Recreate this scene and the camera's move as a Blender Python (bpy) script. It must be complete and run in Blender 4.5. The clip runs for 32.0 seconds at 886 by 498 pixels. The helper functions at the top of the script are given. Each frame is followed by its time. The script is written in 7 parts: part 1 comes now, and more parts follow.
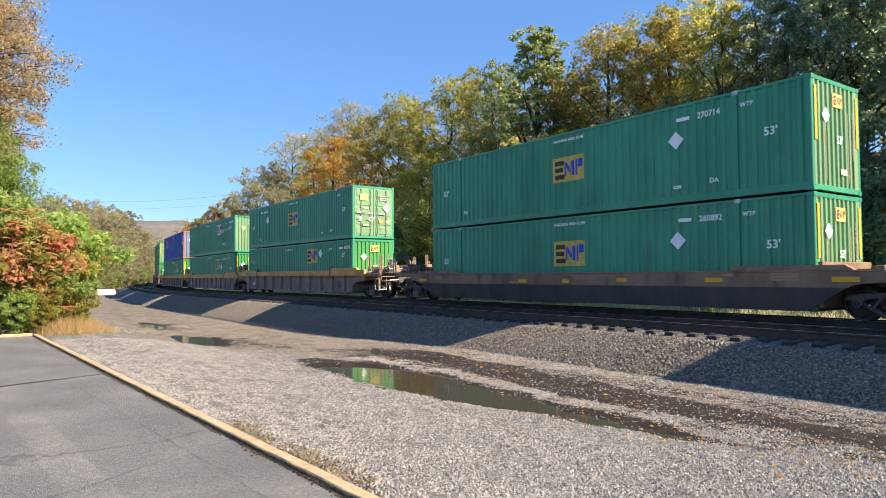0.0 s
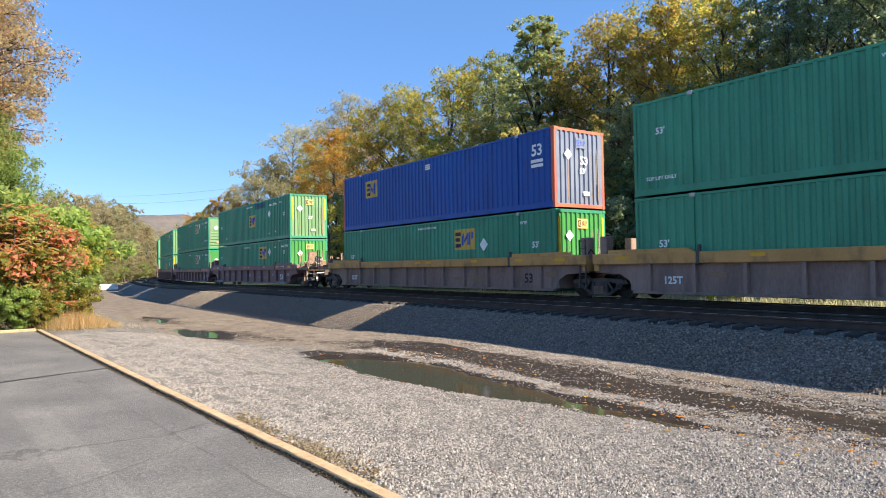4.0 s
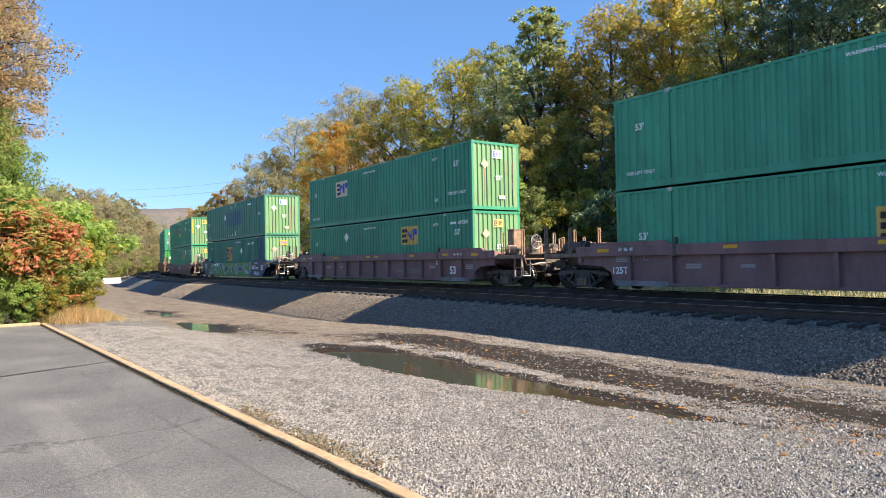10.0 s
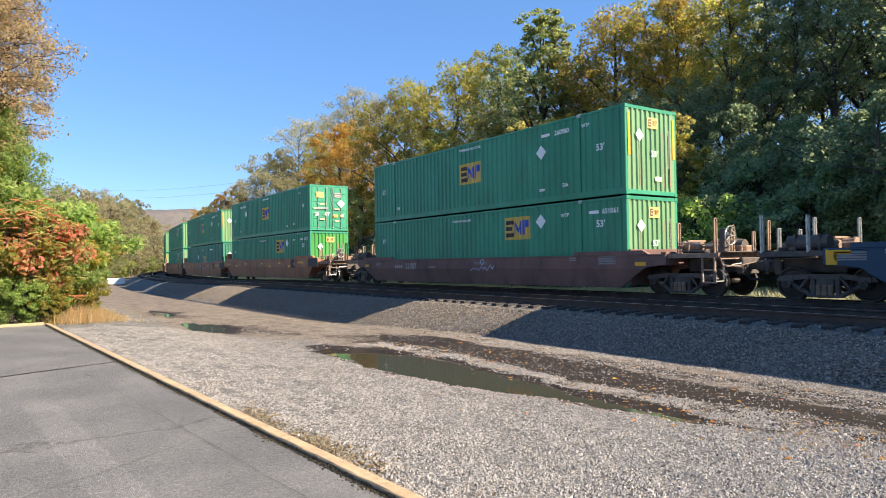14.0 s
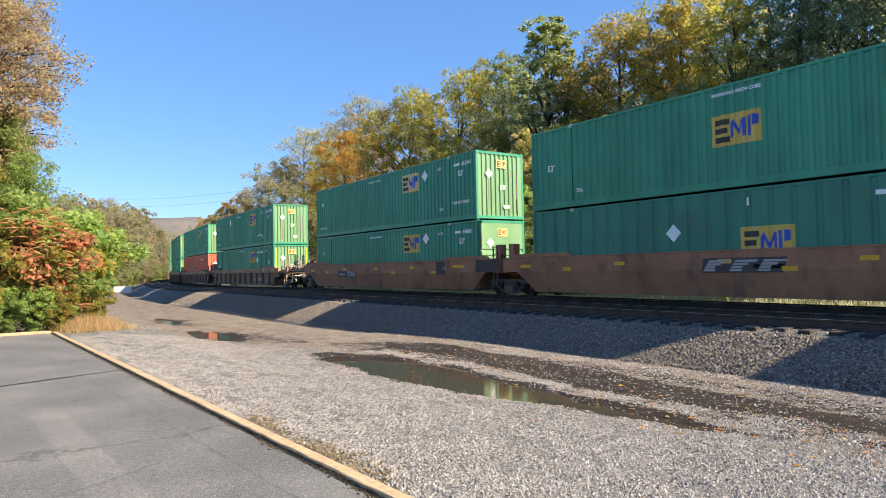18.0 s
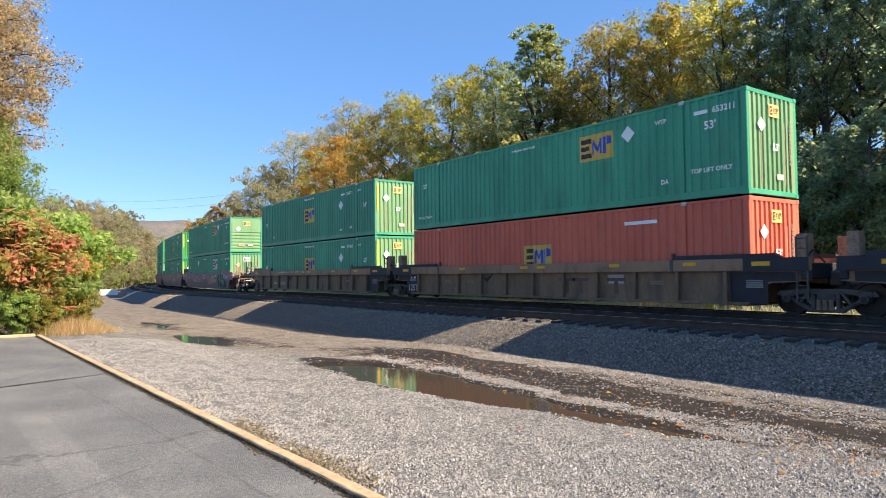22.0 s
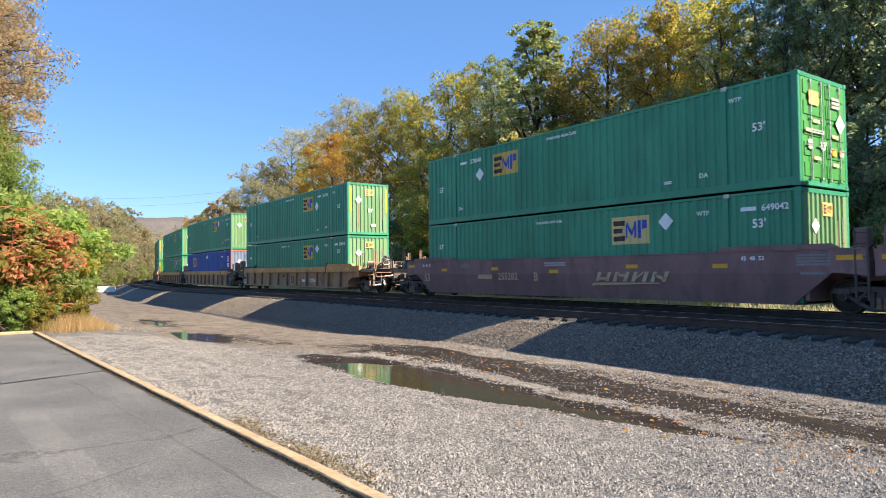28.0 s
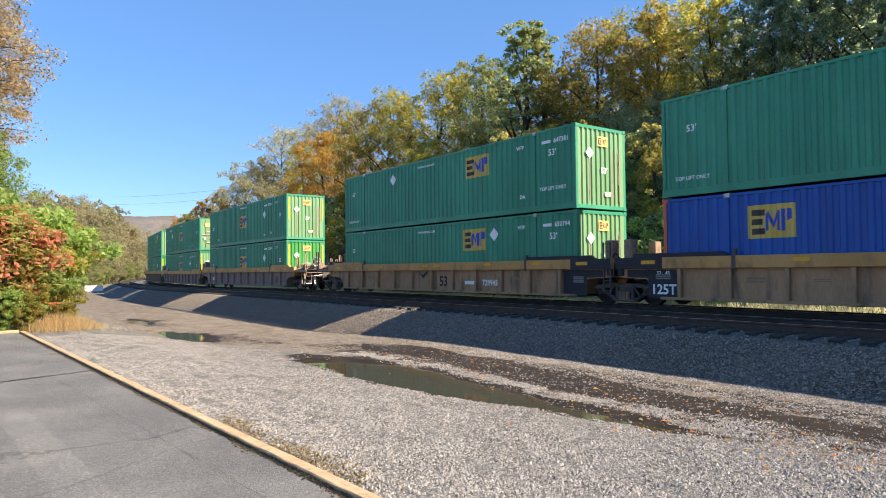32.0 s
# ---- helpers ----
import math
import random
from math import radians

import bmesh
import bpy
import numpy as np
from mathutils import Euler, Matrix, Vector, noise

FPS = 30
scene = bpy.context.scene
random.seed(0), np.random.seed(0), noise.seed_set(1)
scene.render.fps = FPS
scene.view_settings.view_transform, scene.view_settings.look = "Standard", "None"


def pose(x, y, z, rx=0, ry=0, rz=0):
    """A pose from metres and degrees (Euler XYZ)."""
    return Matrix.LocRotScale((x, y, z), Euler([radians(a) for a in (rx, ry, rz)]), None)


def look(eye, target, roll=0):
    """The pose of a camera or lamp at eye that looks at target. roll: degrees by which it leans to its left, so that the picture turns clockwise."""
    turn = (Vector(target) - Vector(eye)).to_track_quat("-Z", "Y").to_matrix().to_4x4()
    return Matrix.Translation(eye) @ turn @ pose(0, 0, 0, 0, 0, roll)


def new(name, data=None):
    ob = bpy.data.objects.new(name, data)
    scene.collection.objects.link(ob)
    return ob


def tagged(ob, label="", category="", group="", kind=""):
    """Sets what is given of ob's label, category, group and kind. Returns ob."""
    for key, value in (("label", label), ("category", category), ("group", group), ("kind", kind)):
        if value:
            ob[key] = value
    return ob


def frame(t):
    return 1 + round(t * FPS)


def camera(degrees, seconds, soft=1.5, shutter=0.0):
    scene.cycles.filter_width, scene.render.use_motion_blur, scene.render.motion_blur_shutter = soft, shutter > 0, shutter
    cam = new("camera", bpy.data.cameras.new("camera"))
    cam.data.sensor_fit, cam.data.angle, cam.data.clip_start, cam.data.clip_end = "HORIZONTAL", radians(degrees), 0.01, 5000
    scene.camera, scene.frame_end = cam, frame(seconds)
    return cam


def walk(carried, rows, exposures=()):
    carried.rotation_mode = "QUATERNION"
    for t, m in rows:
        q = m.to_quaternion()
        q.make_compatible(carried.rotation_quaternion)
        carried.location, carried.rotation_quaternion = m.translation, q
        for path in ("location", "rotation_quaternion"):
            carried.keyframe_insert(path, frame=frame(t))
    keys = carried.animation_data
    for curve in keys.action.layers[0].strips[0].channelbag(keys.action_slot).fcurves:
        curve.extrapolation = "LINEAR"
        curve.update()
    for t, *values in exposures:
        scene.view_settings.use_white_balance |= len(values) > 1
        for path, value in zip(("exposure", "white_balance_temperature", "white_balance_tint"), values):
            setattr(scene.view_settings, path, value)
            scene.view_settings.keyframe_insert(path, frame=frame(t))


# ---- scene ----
# The plan: x runs along the railway in the direction of travel, y away from the viewer, z up from the puddles' level.
EYE = (0.0, 0.0, 2.11)
AIM = [  # seconds, heading, tilt and lean in degrees of the held camera
    (0, 144.30, 2.29, -0.34), (0.5, 144.27, 2.16, -0.44), (1, 144.27, 2.16, -0.50), (1.5, 144.31, 2.07, -0.52), (2, 144.34, 1.89, -0.51),
    (2.5, 144.34, 1.84, -0.53), (3, 144.38, 1.79, -0.68), (3.5, 144.43, 1.68, -0.86), (5.5, 144.49, 1.18, -0.92), (6, 144.49, 1.08, -0.96),
    (6.5, 144.47, 1.05, -1.01), (7, 144.44, 0.95, -1.11), (7.5, 144.44, 0.94, -1.18), (8, 144.46, 0.95, -1.17), (8.5, 144.47, 0.91, -1.12),
    (9, 144.51, 0.87, -1.10), (9.5, 144.58, 0.86, -1.13), (10, 144.65, 0.89, -1.12), (10.5, 144.71, 0.89, -1.06), (11, 144.78, 0.88, -1.04),
    (11.5, 144.83, 0.84, -1.08), (12, 144.85, 0.82, -1.12), (12.5, 144.87, 0.84, -1.14), (13, 144.89, 0.94, -1.05), (13.5, 144.92, 1.01, -0.91),
    (14, 144.96, 1.05, -0.90), (14.5, 145.05, 1.07, -0.98), (16.5, 145.24, 1.44, -1.36), (17, 145.26, 1.61, -1.22), (17.5, 145.29, 1.64, -1.17),
    (18, 145.39, 1.68, -1.11), (18.5, 145.53, 1.73, -1.06), (19, 145.67, 1.85, -1.12), (19.5, 145.71, 1.98, -1.22), (20, 145.74, 2.08, -1.18),
    (20.5, 145.76, 2.07, -1.06), (21, 145.83, 2.10, -0.91), (21.5, 145.14, 2.13, -0.71), (22, 144.46, 2.16, -0.62), (22.5, 144.52, 2.17, -0.65),
    (23, 144.64, 2.07, -0.66), (23.5, 144.76, 2.03, -0.63), (24, 144.78, 2.00, -0.66), (24.5, 144.79, 1.94, -0.73), (25, 144.76, 1.92, -0.71),
    (25.5, 144.75, 1.89, -0.58), (27.5, 144.44, 1.87, -0.60), (28, 144.29, 1.90, -0.60), (28.5, 144.06, 1.91, -0.51), (29, 143.61, 1.82, -0.36),
    (29.5, 143.32, 1.73, -0.29), (30, 143.28, 1.72, -0.35), (30.5, 143.33, 1.71, -0.41), (31, 143.45, 1.75, -0.41), (31.5, 143.51, 1.79, -0.44),
    (32, 143.43, 1.84, -0.53)]


def aimed(yaw, pitch, roll):
    a, b = radians(yaw), radians(pitch)
    way = Vector((math.cos(a) * math.cos(b), math.sin(a) * math.cos(b), math.sin(b)))
    return look(EYE, Vector(EYE) + way, roll)


cam = camera(68.16, 32.0, soft=0.62, shutter=0.06)
walk(cam, [(t, aimed(*v)) for t, *v in AIM], exposures=[(0.0, 1.25), (32.0, 1.25)])

# ---- light: clear autumn day, sun over the far side of the train ----
SUN_WAY = Vector((1.16, 0.80, 1.0)).normalized()
world = bpy.data.worlds.new("sky")
scene.world = world
world.use_nodes = True
sky = world.node_tree.nodes.new("ShaderNodeTexSky")
sky.sky_type, sky.sun_disc = "NISHITA", False
sky.sun_elevation, sky.sun_rotation = math.asin(SUN_WAY.z), math.atan2(SUN_WAY.x, SUN_WAY.y)
sky.air_density, sky.dust_density, sky.ozone_density = 1.0, 0.15, 3.0
back = world.node_tree.nodes["Background"]
back.inputs[1].default_value = 0.088
rich = world.node_tree.nodes.new("ShaderNodeHueSaturation")
rich.inputs["Saturation"].default_value = 1.10
world.node_tree.links.new(sky.outputs[0], rich.inputs["Color"])
tint = world.node_tree.nodes.new("ShaderNodeMix")
tint.data_type, tint.blend_type = "RGBA", "MULTIPLY"
tint.inputs[0].default_value = 1.0
tint.inputs["B"].default_value = (0.87, 0.95, 1.12, 1)
world.node_tree.links.new(rich.outputs[0], tint.inputs["A"])
even = world.node_tree.nodes.new("ShaderNodeMix")  # thin high haze evens out the blue
even.data_type = "RGBA"
even.inputs[0].default_value = 0.45
even.inputs["B"].default_value = (0.92, 2.1, 4.4, 1)
world.node_tree.links.new(tint.outputs["Result"], even.inputs["A"])
world.node_tree.links.new(even.outputs["Result"], back.inputs[0])
sun = new("sun", bpy.data.lights.new("sun", "SUN"))
sun.data.energy, sun.data.angle, sun.data.color = 5.8, radians(0.55), (1.0, 0.88, 0.70)
sun.matrix_world = look(SUN_WAY * 80, (0, 0, 0))

# ---- materials ----
MATS = {}


def nodes_of(name):
    m = bpy.data.materials.new(name)
    m.use_nodes = True
    MATS[name] = m
    return m, m.node_tree.nodes, m.node_tree.links, m.node_tree.nodes["Principled BSDF"]


def paint(name, low, high, rough=0.6, metal=0.0, scale=2.0, fine=30.0, bump=0.15, size=0.01, stretch=(1, 1, 1), dirt=None, dirt_amount=0.45, spec=0.35, coords="Object"):
    """A worn surface: two tones mixed by broad noise, fine grain, patches of dirt and fine relief."""
    m, n, l, p = nodes_of(name)
    co = n.new("ShaderNodeTexCoord")
    mp = n.new("ShaderNodeMapping")
    mp.inputs["Scale"].default_value = stretch
    l.new(co.outputs[coords], mp.inputs[0])
    broad = n.new("ShaderNodeTexNoise")
    broad.inputs["Scale"].default_value, broad.inputs["Detail"].default_value = scale, 5
    grain = n.new("ShaderNodeTexNoise")
    grain.inputs["Scale"].default_value, grain.inputs["Detail"].default_value = fine, 4
    for t in (broad, grain):
        l.new(mp.outputs[0], t.inputs[0])
    add = n.new("ShaderNodeMath")
    add.operation = "MULTIPLY_ADD"
    add.inputs[1].default_value, add.inputs[2].default_value = 0.5, -0.25
    l.new(grain.outputs[0], add.inputs[0])
    tot = n.new("ShaderNodeMath")
    l.new(add.outputs[0], tot.inputs[0])
    l.new(broad.outputs[0], tot.inputs[1])
    ramp = n.new("ShaderNodeValToRGB")
    ramp.color_ramp.elements[0].position, ramp.color_ramp.elements[1].position = 0.28, 0.72
    ramp.color_ramp.elements[0].color, ramp.color_ramp.elements[1].color = (*low, 1), (*high, 1)
    l.new(tot.outputs[0], ramp.inputs[0])
    colour = ramp.outputs[0]
    if dirt:
        spot = n.new("ShaderNodeTexNoise")
        spot.inputs["Scale"].default_value, spot.inputs["Detail"].default_value = scale * 2.7, 8
        l.new(mp.outputs[0], spot.inputs[0])
        cut = n.new("ShaderNodeMapRange")
        cut.inputs[1].default_value, cut.inputs[2].default_value, cut.inputs[4].default_value = 0.52, 0.72, dirt_amount
        l.new(spot.outputs[0], cut.inputs[0])
        mix = n.new("ShaderNodeMix")
        mix.data_type = "RGBA"
        mix.inputs["B"].default_value = (*dirt, 1)
        l.new(cut.outputs[0], mix.inputs[0])
        l.new(colour, mix.inputs["A"])
        colour = mix.outputs["Result"]
    l.new(colour, p.inputs["Base Color"])
    p.inputs["Metallic"].default_value = metal
    p.inputs["Specular IOR Level"].default_value = spec
    rr = n.new("ShaderNodeMapRange")
    rr.inputs[3].default_value, rr.inputs[4].default_value = max(rough - 0.12, 0.02), min(rough + 0.12, 1)
    l.new(tot.outputs[0], rr.inputs[0])
    l.new(rr.outputs[0], p.inputs["Roughness"])
    bp = n.new("ShaderNodeBump")
    bp.inputs["Strength"].default_value, bp.inputs["Distance"].default_value = bump, size
    l.new(grain.outputs[0], bp.inputs["Height"])
    l.new(bp.outputs[0], p.inputs["Normal"])
    return m


def leaves(name, tones, through_light=0.6, calm=0.78, vary=(0.78, 1.2)):
    """Leaf colours, one tone a leaf, with light shining through."""
    m, n, l, p = nodes_of(name)
    geo = n.new("ShaderNodeNewGeometry")
    ramp = n.new("ShaderNodeValToRGB")
    e = ramp.color_ramp.elements
    while len(e) < len(tones):
        e.new(0.5)
    for i, c in enumerate(tones):
        e[i].position, e[i].color = i / max(1, len(tones) - 1), (*c, 1)
    l.new(geo.outputs["Random Per Island"], ramp.inputs[0])
    info = n.new("ShaderNodeObjectInfo")
    hue = n.new("ShaderNodeHueSaturation")
    mr = n.new("ShaderNodeMapRange")
    mr.inputs[3].default_value, mr.inputs[4].default_value = vary
    l.new(info.outputs["Random"], mr.inputs[0])
    hue.inputs["Saturation"].default_value = calm
    l.new(mr.outputs[0], hue.inputs["Value"])
    l.new(ramp.outputs[0], hue.inputs["Color"])
    l.new(hue.outputs[0], p.inputs["Base Color"])
    p.inputs["Roughness"].default_value, p.inputs["Specular IOR Level"].default_value = 0.75, 0.12
    tr = n.new("ShaderNodeBsdfTranslucent")
    glow = n.new("ShaderNodeHueSaturation")
    glow.inputs["Value"].default_value, glow.inputs["Saturation"].default_value = 1.75, 1.1
    l.new(hue.outputs[0], glow.inputs["Color"])
    l.new(glow.outputs[0], tr.inputs[0])
    mix = n.new("ShaderNodeMixShader")
    mix.inputs[0].default_value = through_light
    l.new(p.outputs[0], mix.inputs[1])
    l.new(tr.outputs[0], mix.inputs[2])
    l.new(mix.outputs[0], n["Material Output"].inputs[0])
    return m


RUST = (0.10, 0.045, 0.022)
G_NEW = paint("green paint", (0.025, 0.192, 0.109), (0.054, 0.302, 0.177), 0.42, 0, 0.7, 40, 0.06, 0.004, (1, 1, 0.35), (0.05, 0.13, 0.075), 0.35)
G_LIGHT = paint("light green paint", (0.029, 0.226, 0.129), (0.063, 0.355, 0.208), 0.42, 0, 0.7, 40, 0.06, 0.004, (1, 1, 0.35), (0.05, 0.13, 0.075), 0.35)
# the next two greens carry the sun on container ends in their colour
G_END_LIT = paint("sunlit end green paint", (0.12, 0.245, 0.115), (0.175, 0.305, 0.15), 0.5, 0, 0.8, 40, 0.08, 0.004, (1, 1, 0.3), (0.11, 0.15, 0.07), 0.45)
G_END_VIVID = paint("vivid sunlit end green paint", (0.047, 0.224, 0.053), (0.073, 0.284, 0.077), 0.4, 0, 0.7, 40, 0.06, 0.004, (1, 1, 0.35), (0.06, 0.17, 0.05), 0.35)
WORN = paint("worn rail with bare metal and rust", (0.10, 0.16, 0.12), (0.36, 0.33, 0.29), 0.55, 0.1, 2.2, 40, 0.1, 0.004, (1, 1, 4), RUST, 0.6)
G_GREY = paint("grey green paint", (0.029, 0.161, 0.106), (0.052, 0.224, 0.144), 0.55, 0, 0.9, 40, 0.08, 0.004, (1, 1, 0.3), (0.07, 0.09, 0.07), 0.45)
BLUE = paint("blue paint", (0.006, 0.062, 0.27), (0.012, 0.09, 0.37), 0.45, 0, 0.8, 40, 0.06, 0.004, (1, 1, 0.3), (0.02, 0.03, 0.12), 0.4)
PATCH = paint("dull blue patch", (0.024, 0.098, 0.125), (0.038, 0.132, 0.165), 0.55, 0, 1.2, 40, 0.06, 0.004)
ORANGE = paint("orange red paint", (0.50, 0.100, 0.060), (0.64, 0.155, 0.090), 0.5, 0, 0.8, 40, 0.06, 0.004, (1, 1, 0.3), (0.33, 0.10, 0.06), 0.4)
PALE = paint("pale blue paint", (0.12, 0.15, 0.23), (0.19, 0.22, 0.30), 0.5, 0, 1.0, 40, 0.06, 0.004)
LOGO_Y = paint("yellow logo ground", (0.52, 0.34, 0.055), (0.66, 0.46, 0.10), 0.5, 0, 1.6, 30, 0.05, 0.004, (1, 1, 0.4), (0.5, 0.40, 0.2), 0.5)
LOGO_O = paint("amber logo ground", (0.55, 0.27, 0.02), (0.66, 0.36, 0.03), 0.5, 0, 1.6, 30, 0.05, 0.004, (2.5, 1, 0.15), (0.5, 0.30, 0.1), 0.5)
LOGO_W = paint("whitish logo ground", (0.58, 0.5, 0.33), (0.74, 0.67, 0.5), 0.5, 0, 1.6, 30, 0.05, 0.004, (1, 1, 0.3), (0.42, 0.24, 0.14), 0.5)
LOGO_P = paint("pale yellow logo ground", (0.60, 0.45, 0.17), (0.72, 0.58, 0.28), 0.5, 0, 1.6, 30, 0.05, 0.004, (1, 1, 0.4), (0.5, 0.42, 0.25), 0.5)
PEACH = paint("faded peach placard", (0.50, 0.33, 0.22), (0.62, 0.43, 0.30), 0.55)
LOGO_F = paint("faded pale yellow logo ground", (0.55, 0.36, 0.1), (0.68, 0.48, 0.17), 0.5, 0, 1.6, 30, 0.05, 0.004)
LOGO_K = paint("logo black", (0.03, 0.022, 0.02), (0.06, 0.045, 0.04), 0.5)
LOGO_B = paint("logo blue", (0.02, 0.06, 0.34), (0.03, 0.1, 0.48), 0.5)
WHITE = paint("white lettering", (0.7, 0.74, 0.72), (0.86, 0.88, 0.86), 0.55, 0, 2, 20, 0.05)
YELLOW = paint("yellow marking", (0.62, 0.3, 0.015), (0.8, 0.42, 0.03), 0.5, 0, 2, 20, 0.05, dirt=(0.3, 0.2, 0.08))
STEEL = paint("galvanised steel", (0.32, 0.32, 0.31), (0.5, 0.5, 0.48), 0.45, 0.7, 3, 40, 0.1, dirt=RUST)
W_DARK = paint("dark weathered brown", (0.178, 0.113, 0.090), (0.343, 0.228, 0.183), 0.7, 0, 1.2, 30, 0.2, 0.006, (1, 1, 0.22), (0.145, 0.109, 0.087), 0.70)
W_MAROON = paint("maroon paint", (0.155, 0.087, 0.084), (0.272, 0.150, 0.142), 0.6, 0, 1.0, 30, 0.15, 0.006, (1, 1, 0.4), (0.123, 0.087, 0.075), 0.70)
W_BROWN = paint("red brown paint", (0.237, 0.103, 0.053), (0.388, 0.177, 0.090), 0.65, 0, 0.9, 30, 0.15, 0.006, (1, 1, 0.5), (0.088, 0.056, 0.044), 0.6)
W_RUSSET = paint("dark russet paint", (0.122, 0.065, 0.055), (0.215, 0.115, 0.095), 0.65, 0, 0.9, 30, 0.15, 0.006, (1, 1, 0.5), (0.075, 0.052, 0.044), 0.6)
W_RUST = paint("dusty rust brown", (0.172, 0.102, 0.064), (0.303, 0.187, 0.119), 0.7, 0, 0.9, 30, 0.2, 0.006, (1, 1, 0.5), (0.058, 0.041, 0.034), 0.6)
W_TAN = paint("tan paint", (0.43, 0.215, 0.06), (0.57, 0.305, 0.1), 0.6, 0, 1.0, 30, 0.15, 0.006, (1, 1, 0.5), (0.110, 0.072, 0.044), 0.6)
W_GREY = paint("dusty grey brown", (0.297, 0.164, 0.082), (0.486, 0.281, 0.149), 0.7, 0, 1.0, 30, 0.2, 0.006, (1, 1, 0.22), (0.078, 0.055, 0.042), 0.84)
W_ASH = paint("dark grey brown paint", (0.135, 0.082, 0.045), (0.275, 0.171, 0.097), 0.7, 0, 1.0, 30, 0.2, 0.006, (1, 1, 0.22), (0.078, 0.058, 0.048), 0.84)
W_BLUE = paint("dark blue paint", (0.011, 0.034, 0.064), (0.019, 0.052, 0.094), 0.5, 0, 1.0, 30, 0.1, 0.006, (1, 1, 0.5), (0.040, 0.055, 0.070), 0.5)
W_PALE = paint("pale dusty grey", (0.17, 0.16, 0.155), (0.28, 0.27, 0.26), 0.7, 0, 2, 30, 0.1, dirt=(0.10, 0.07, 0.06))
W_UMBER = paint("dark umber on steel", (0.05, 0.04, 0.037), (0.098, 0.077, 0.07), 0.75, 0, 1.5, 30, 0.2, 0.006, (1, 1, 0.6), (0.10, 0.07, 0.05), 0.4)
W_CHORD = paint("dusty tan chord", (0.230, 0.134, 0.075), (0.340, 0.208, 0.123), 0.7, 0, 1.0, 30, 0.2, 0.006, (1, 1, 0.5), (0.10, 0.07, 0.045), 0.6)
W_FADED = paint("faded white lettering", (0.30, 0.275, 0.26), (0.42, 0.39, 0.37), 0.7)
EMBLEM = paint("tan emblem paint", (0.40, 0.29, 0.16), (0.54, 0.42, 0.26), 0.6, 0, 2, 30, 0.05, dirt=(0.2, 0.14, 0.09))
GHOST = paint("worn dull red lettering ground", (0.11, 0.055, 0.045), (0.16, 0.085, 0.065), 0.7)
BLACK = paint("black panel", (0.012, 0.013, 0.018), (0.03, 0.03, 0.038), 0.6, 0, 2, 30, 0.1)
GRAF_G = paint("spray green", (0.04, 0.175, 0.024), (0.072, 0.27, 0.042), 0.5, 0, 1.5, 30, 0.05, dirt=(0.03, 0.16, 0.06))
GRAF_D = paint("spray dark teal", (0.014, 0.050, 0.050), (0.026, 0.085, 0.070), 0.5, 0, 2.5, 30, 0.05)
GRAF_W = paint("spray white", (0.42, 0.5, 0.62), (0.58, 0.66, 0.76), 0.6, 0, 2, 30, 0.05)
GRAF_T = paint("spray teal", (0.04, 0.125, 0.095), (0.075, 0.21, 0.15), 0.5, 0, 2, 30, 0.05)
IRON = paint("truck iron", (0.060, 0.052, 0.048), (0.135, 0.112, 0.10), 0.7, 0.2, 4, 40, 0.25, 0.006, dirt=RUST, dirt_amount=0.35)
WHEEL = paint("wheel steel", (0.03, 0.025, 0.022), (0.06, 0.05, 0.045), 0.55, 0.5, 4, 40, 0.15, dirt=RUST, dirt_amount=0.3)
TREAD = paint("bright wheel tread", (0.45, 0.44, 0.42), (0.6, 0.58, 0.56), 0.25, 1.0, 4, 60, 0.05)
RUSTY = paint("rusty fittings", (0.185, 0.118, 0.078), (0.37, 0.25, 0.175), 0.75, 0.1, 5, 40, 0.2, dirt=(0.06, 0.04, 0.03), dirt_amount=0.6)
RAIL = paint("rail side rust", (0.046, 0.035, 0.030), (0.100, 0.072, 0.058), 0.75, 0.3, 3, 40, 0.15)
RAIL_TOP = paint("polished rail head", (0.30, 0.30, 0.31), (0.48, 0.48, 0.49), 0.28, 1.0, 3, 60, 0.05)
TIE = paint("creosoted timber", (0.022, 0.019, 0.018), (0.058, 0.049, 0.044), 0.85, 0, 3, 25, 0.5, 0.01, (0.6, 4, 4))
BALLAST = paint("ballast bed", (0.075, 0.070, 0.064), (0.170, 0.158, 0.142), 0.9, 0, 9, 40, 0.9, 0.05)

# near black: soil at the kerb's foot together with the kerb's painted shadow
SOIL_SHADE = paint("black soil and kerb shade", (0.012, 0.010, 0.008), (0.035, 0.028, 0.020), 0.95, 0, 6, 60, 0.6, 0.01)
KERB = paint("weathered kerb concrete", (0.36, 0.245, 0.135), (0.5, 0.355, 0.21), 0.9, 0, 3.5, 55, 0.9, 0.012, (1, 1, 1), (0.150, 0.105, 0.068), 0.5)
BARK = paint("bark", (0.045, 0.035, 0.028), (0.11, 0.09, 0.075), 0.9, 0, 3, 25, 0.7, 0.03, (1, 1, 0.25))
TWIG = paint("dead grey brown stems", (0.10, 0.085, 0.07), (0.18, 0.155, 0.13), 0.9, 0, 3, 25, 0.5)
WIRE = paint("cable", (0.05, 0.05, 0.05), (0.09, 0.09, 0.09), 0.6)
BARRIER = paint("pale concrete", (0.62, 0.62, 0.60), (0.78, 0.78, 0.75), 0.8, 0, 1.5, 40, 0.2)
HILL = paint("wooded ridge", (0.085, 0.082, 0.078), (0.165, 0.135, 0.118), 1.0, 0, 0.02, 0.14, 0.6, 4.0, dirt=(0.09, 0.10, 0.08), dirt_amount=0.6)

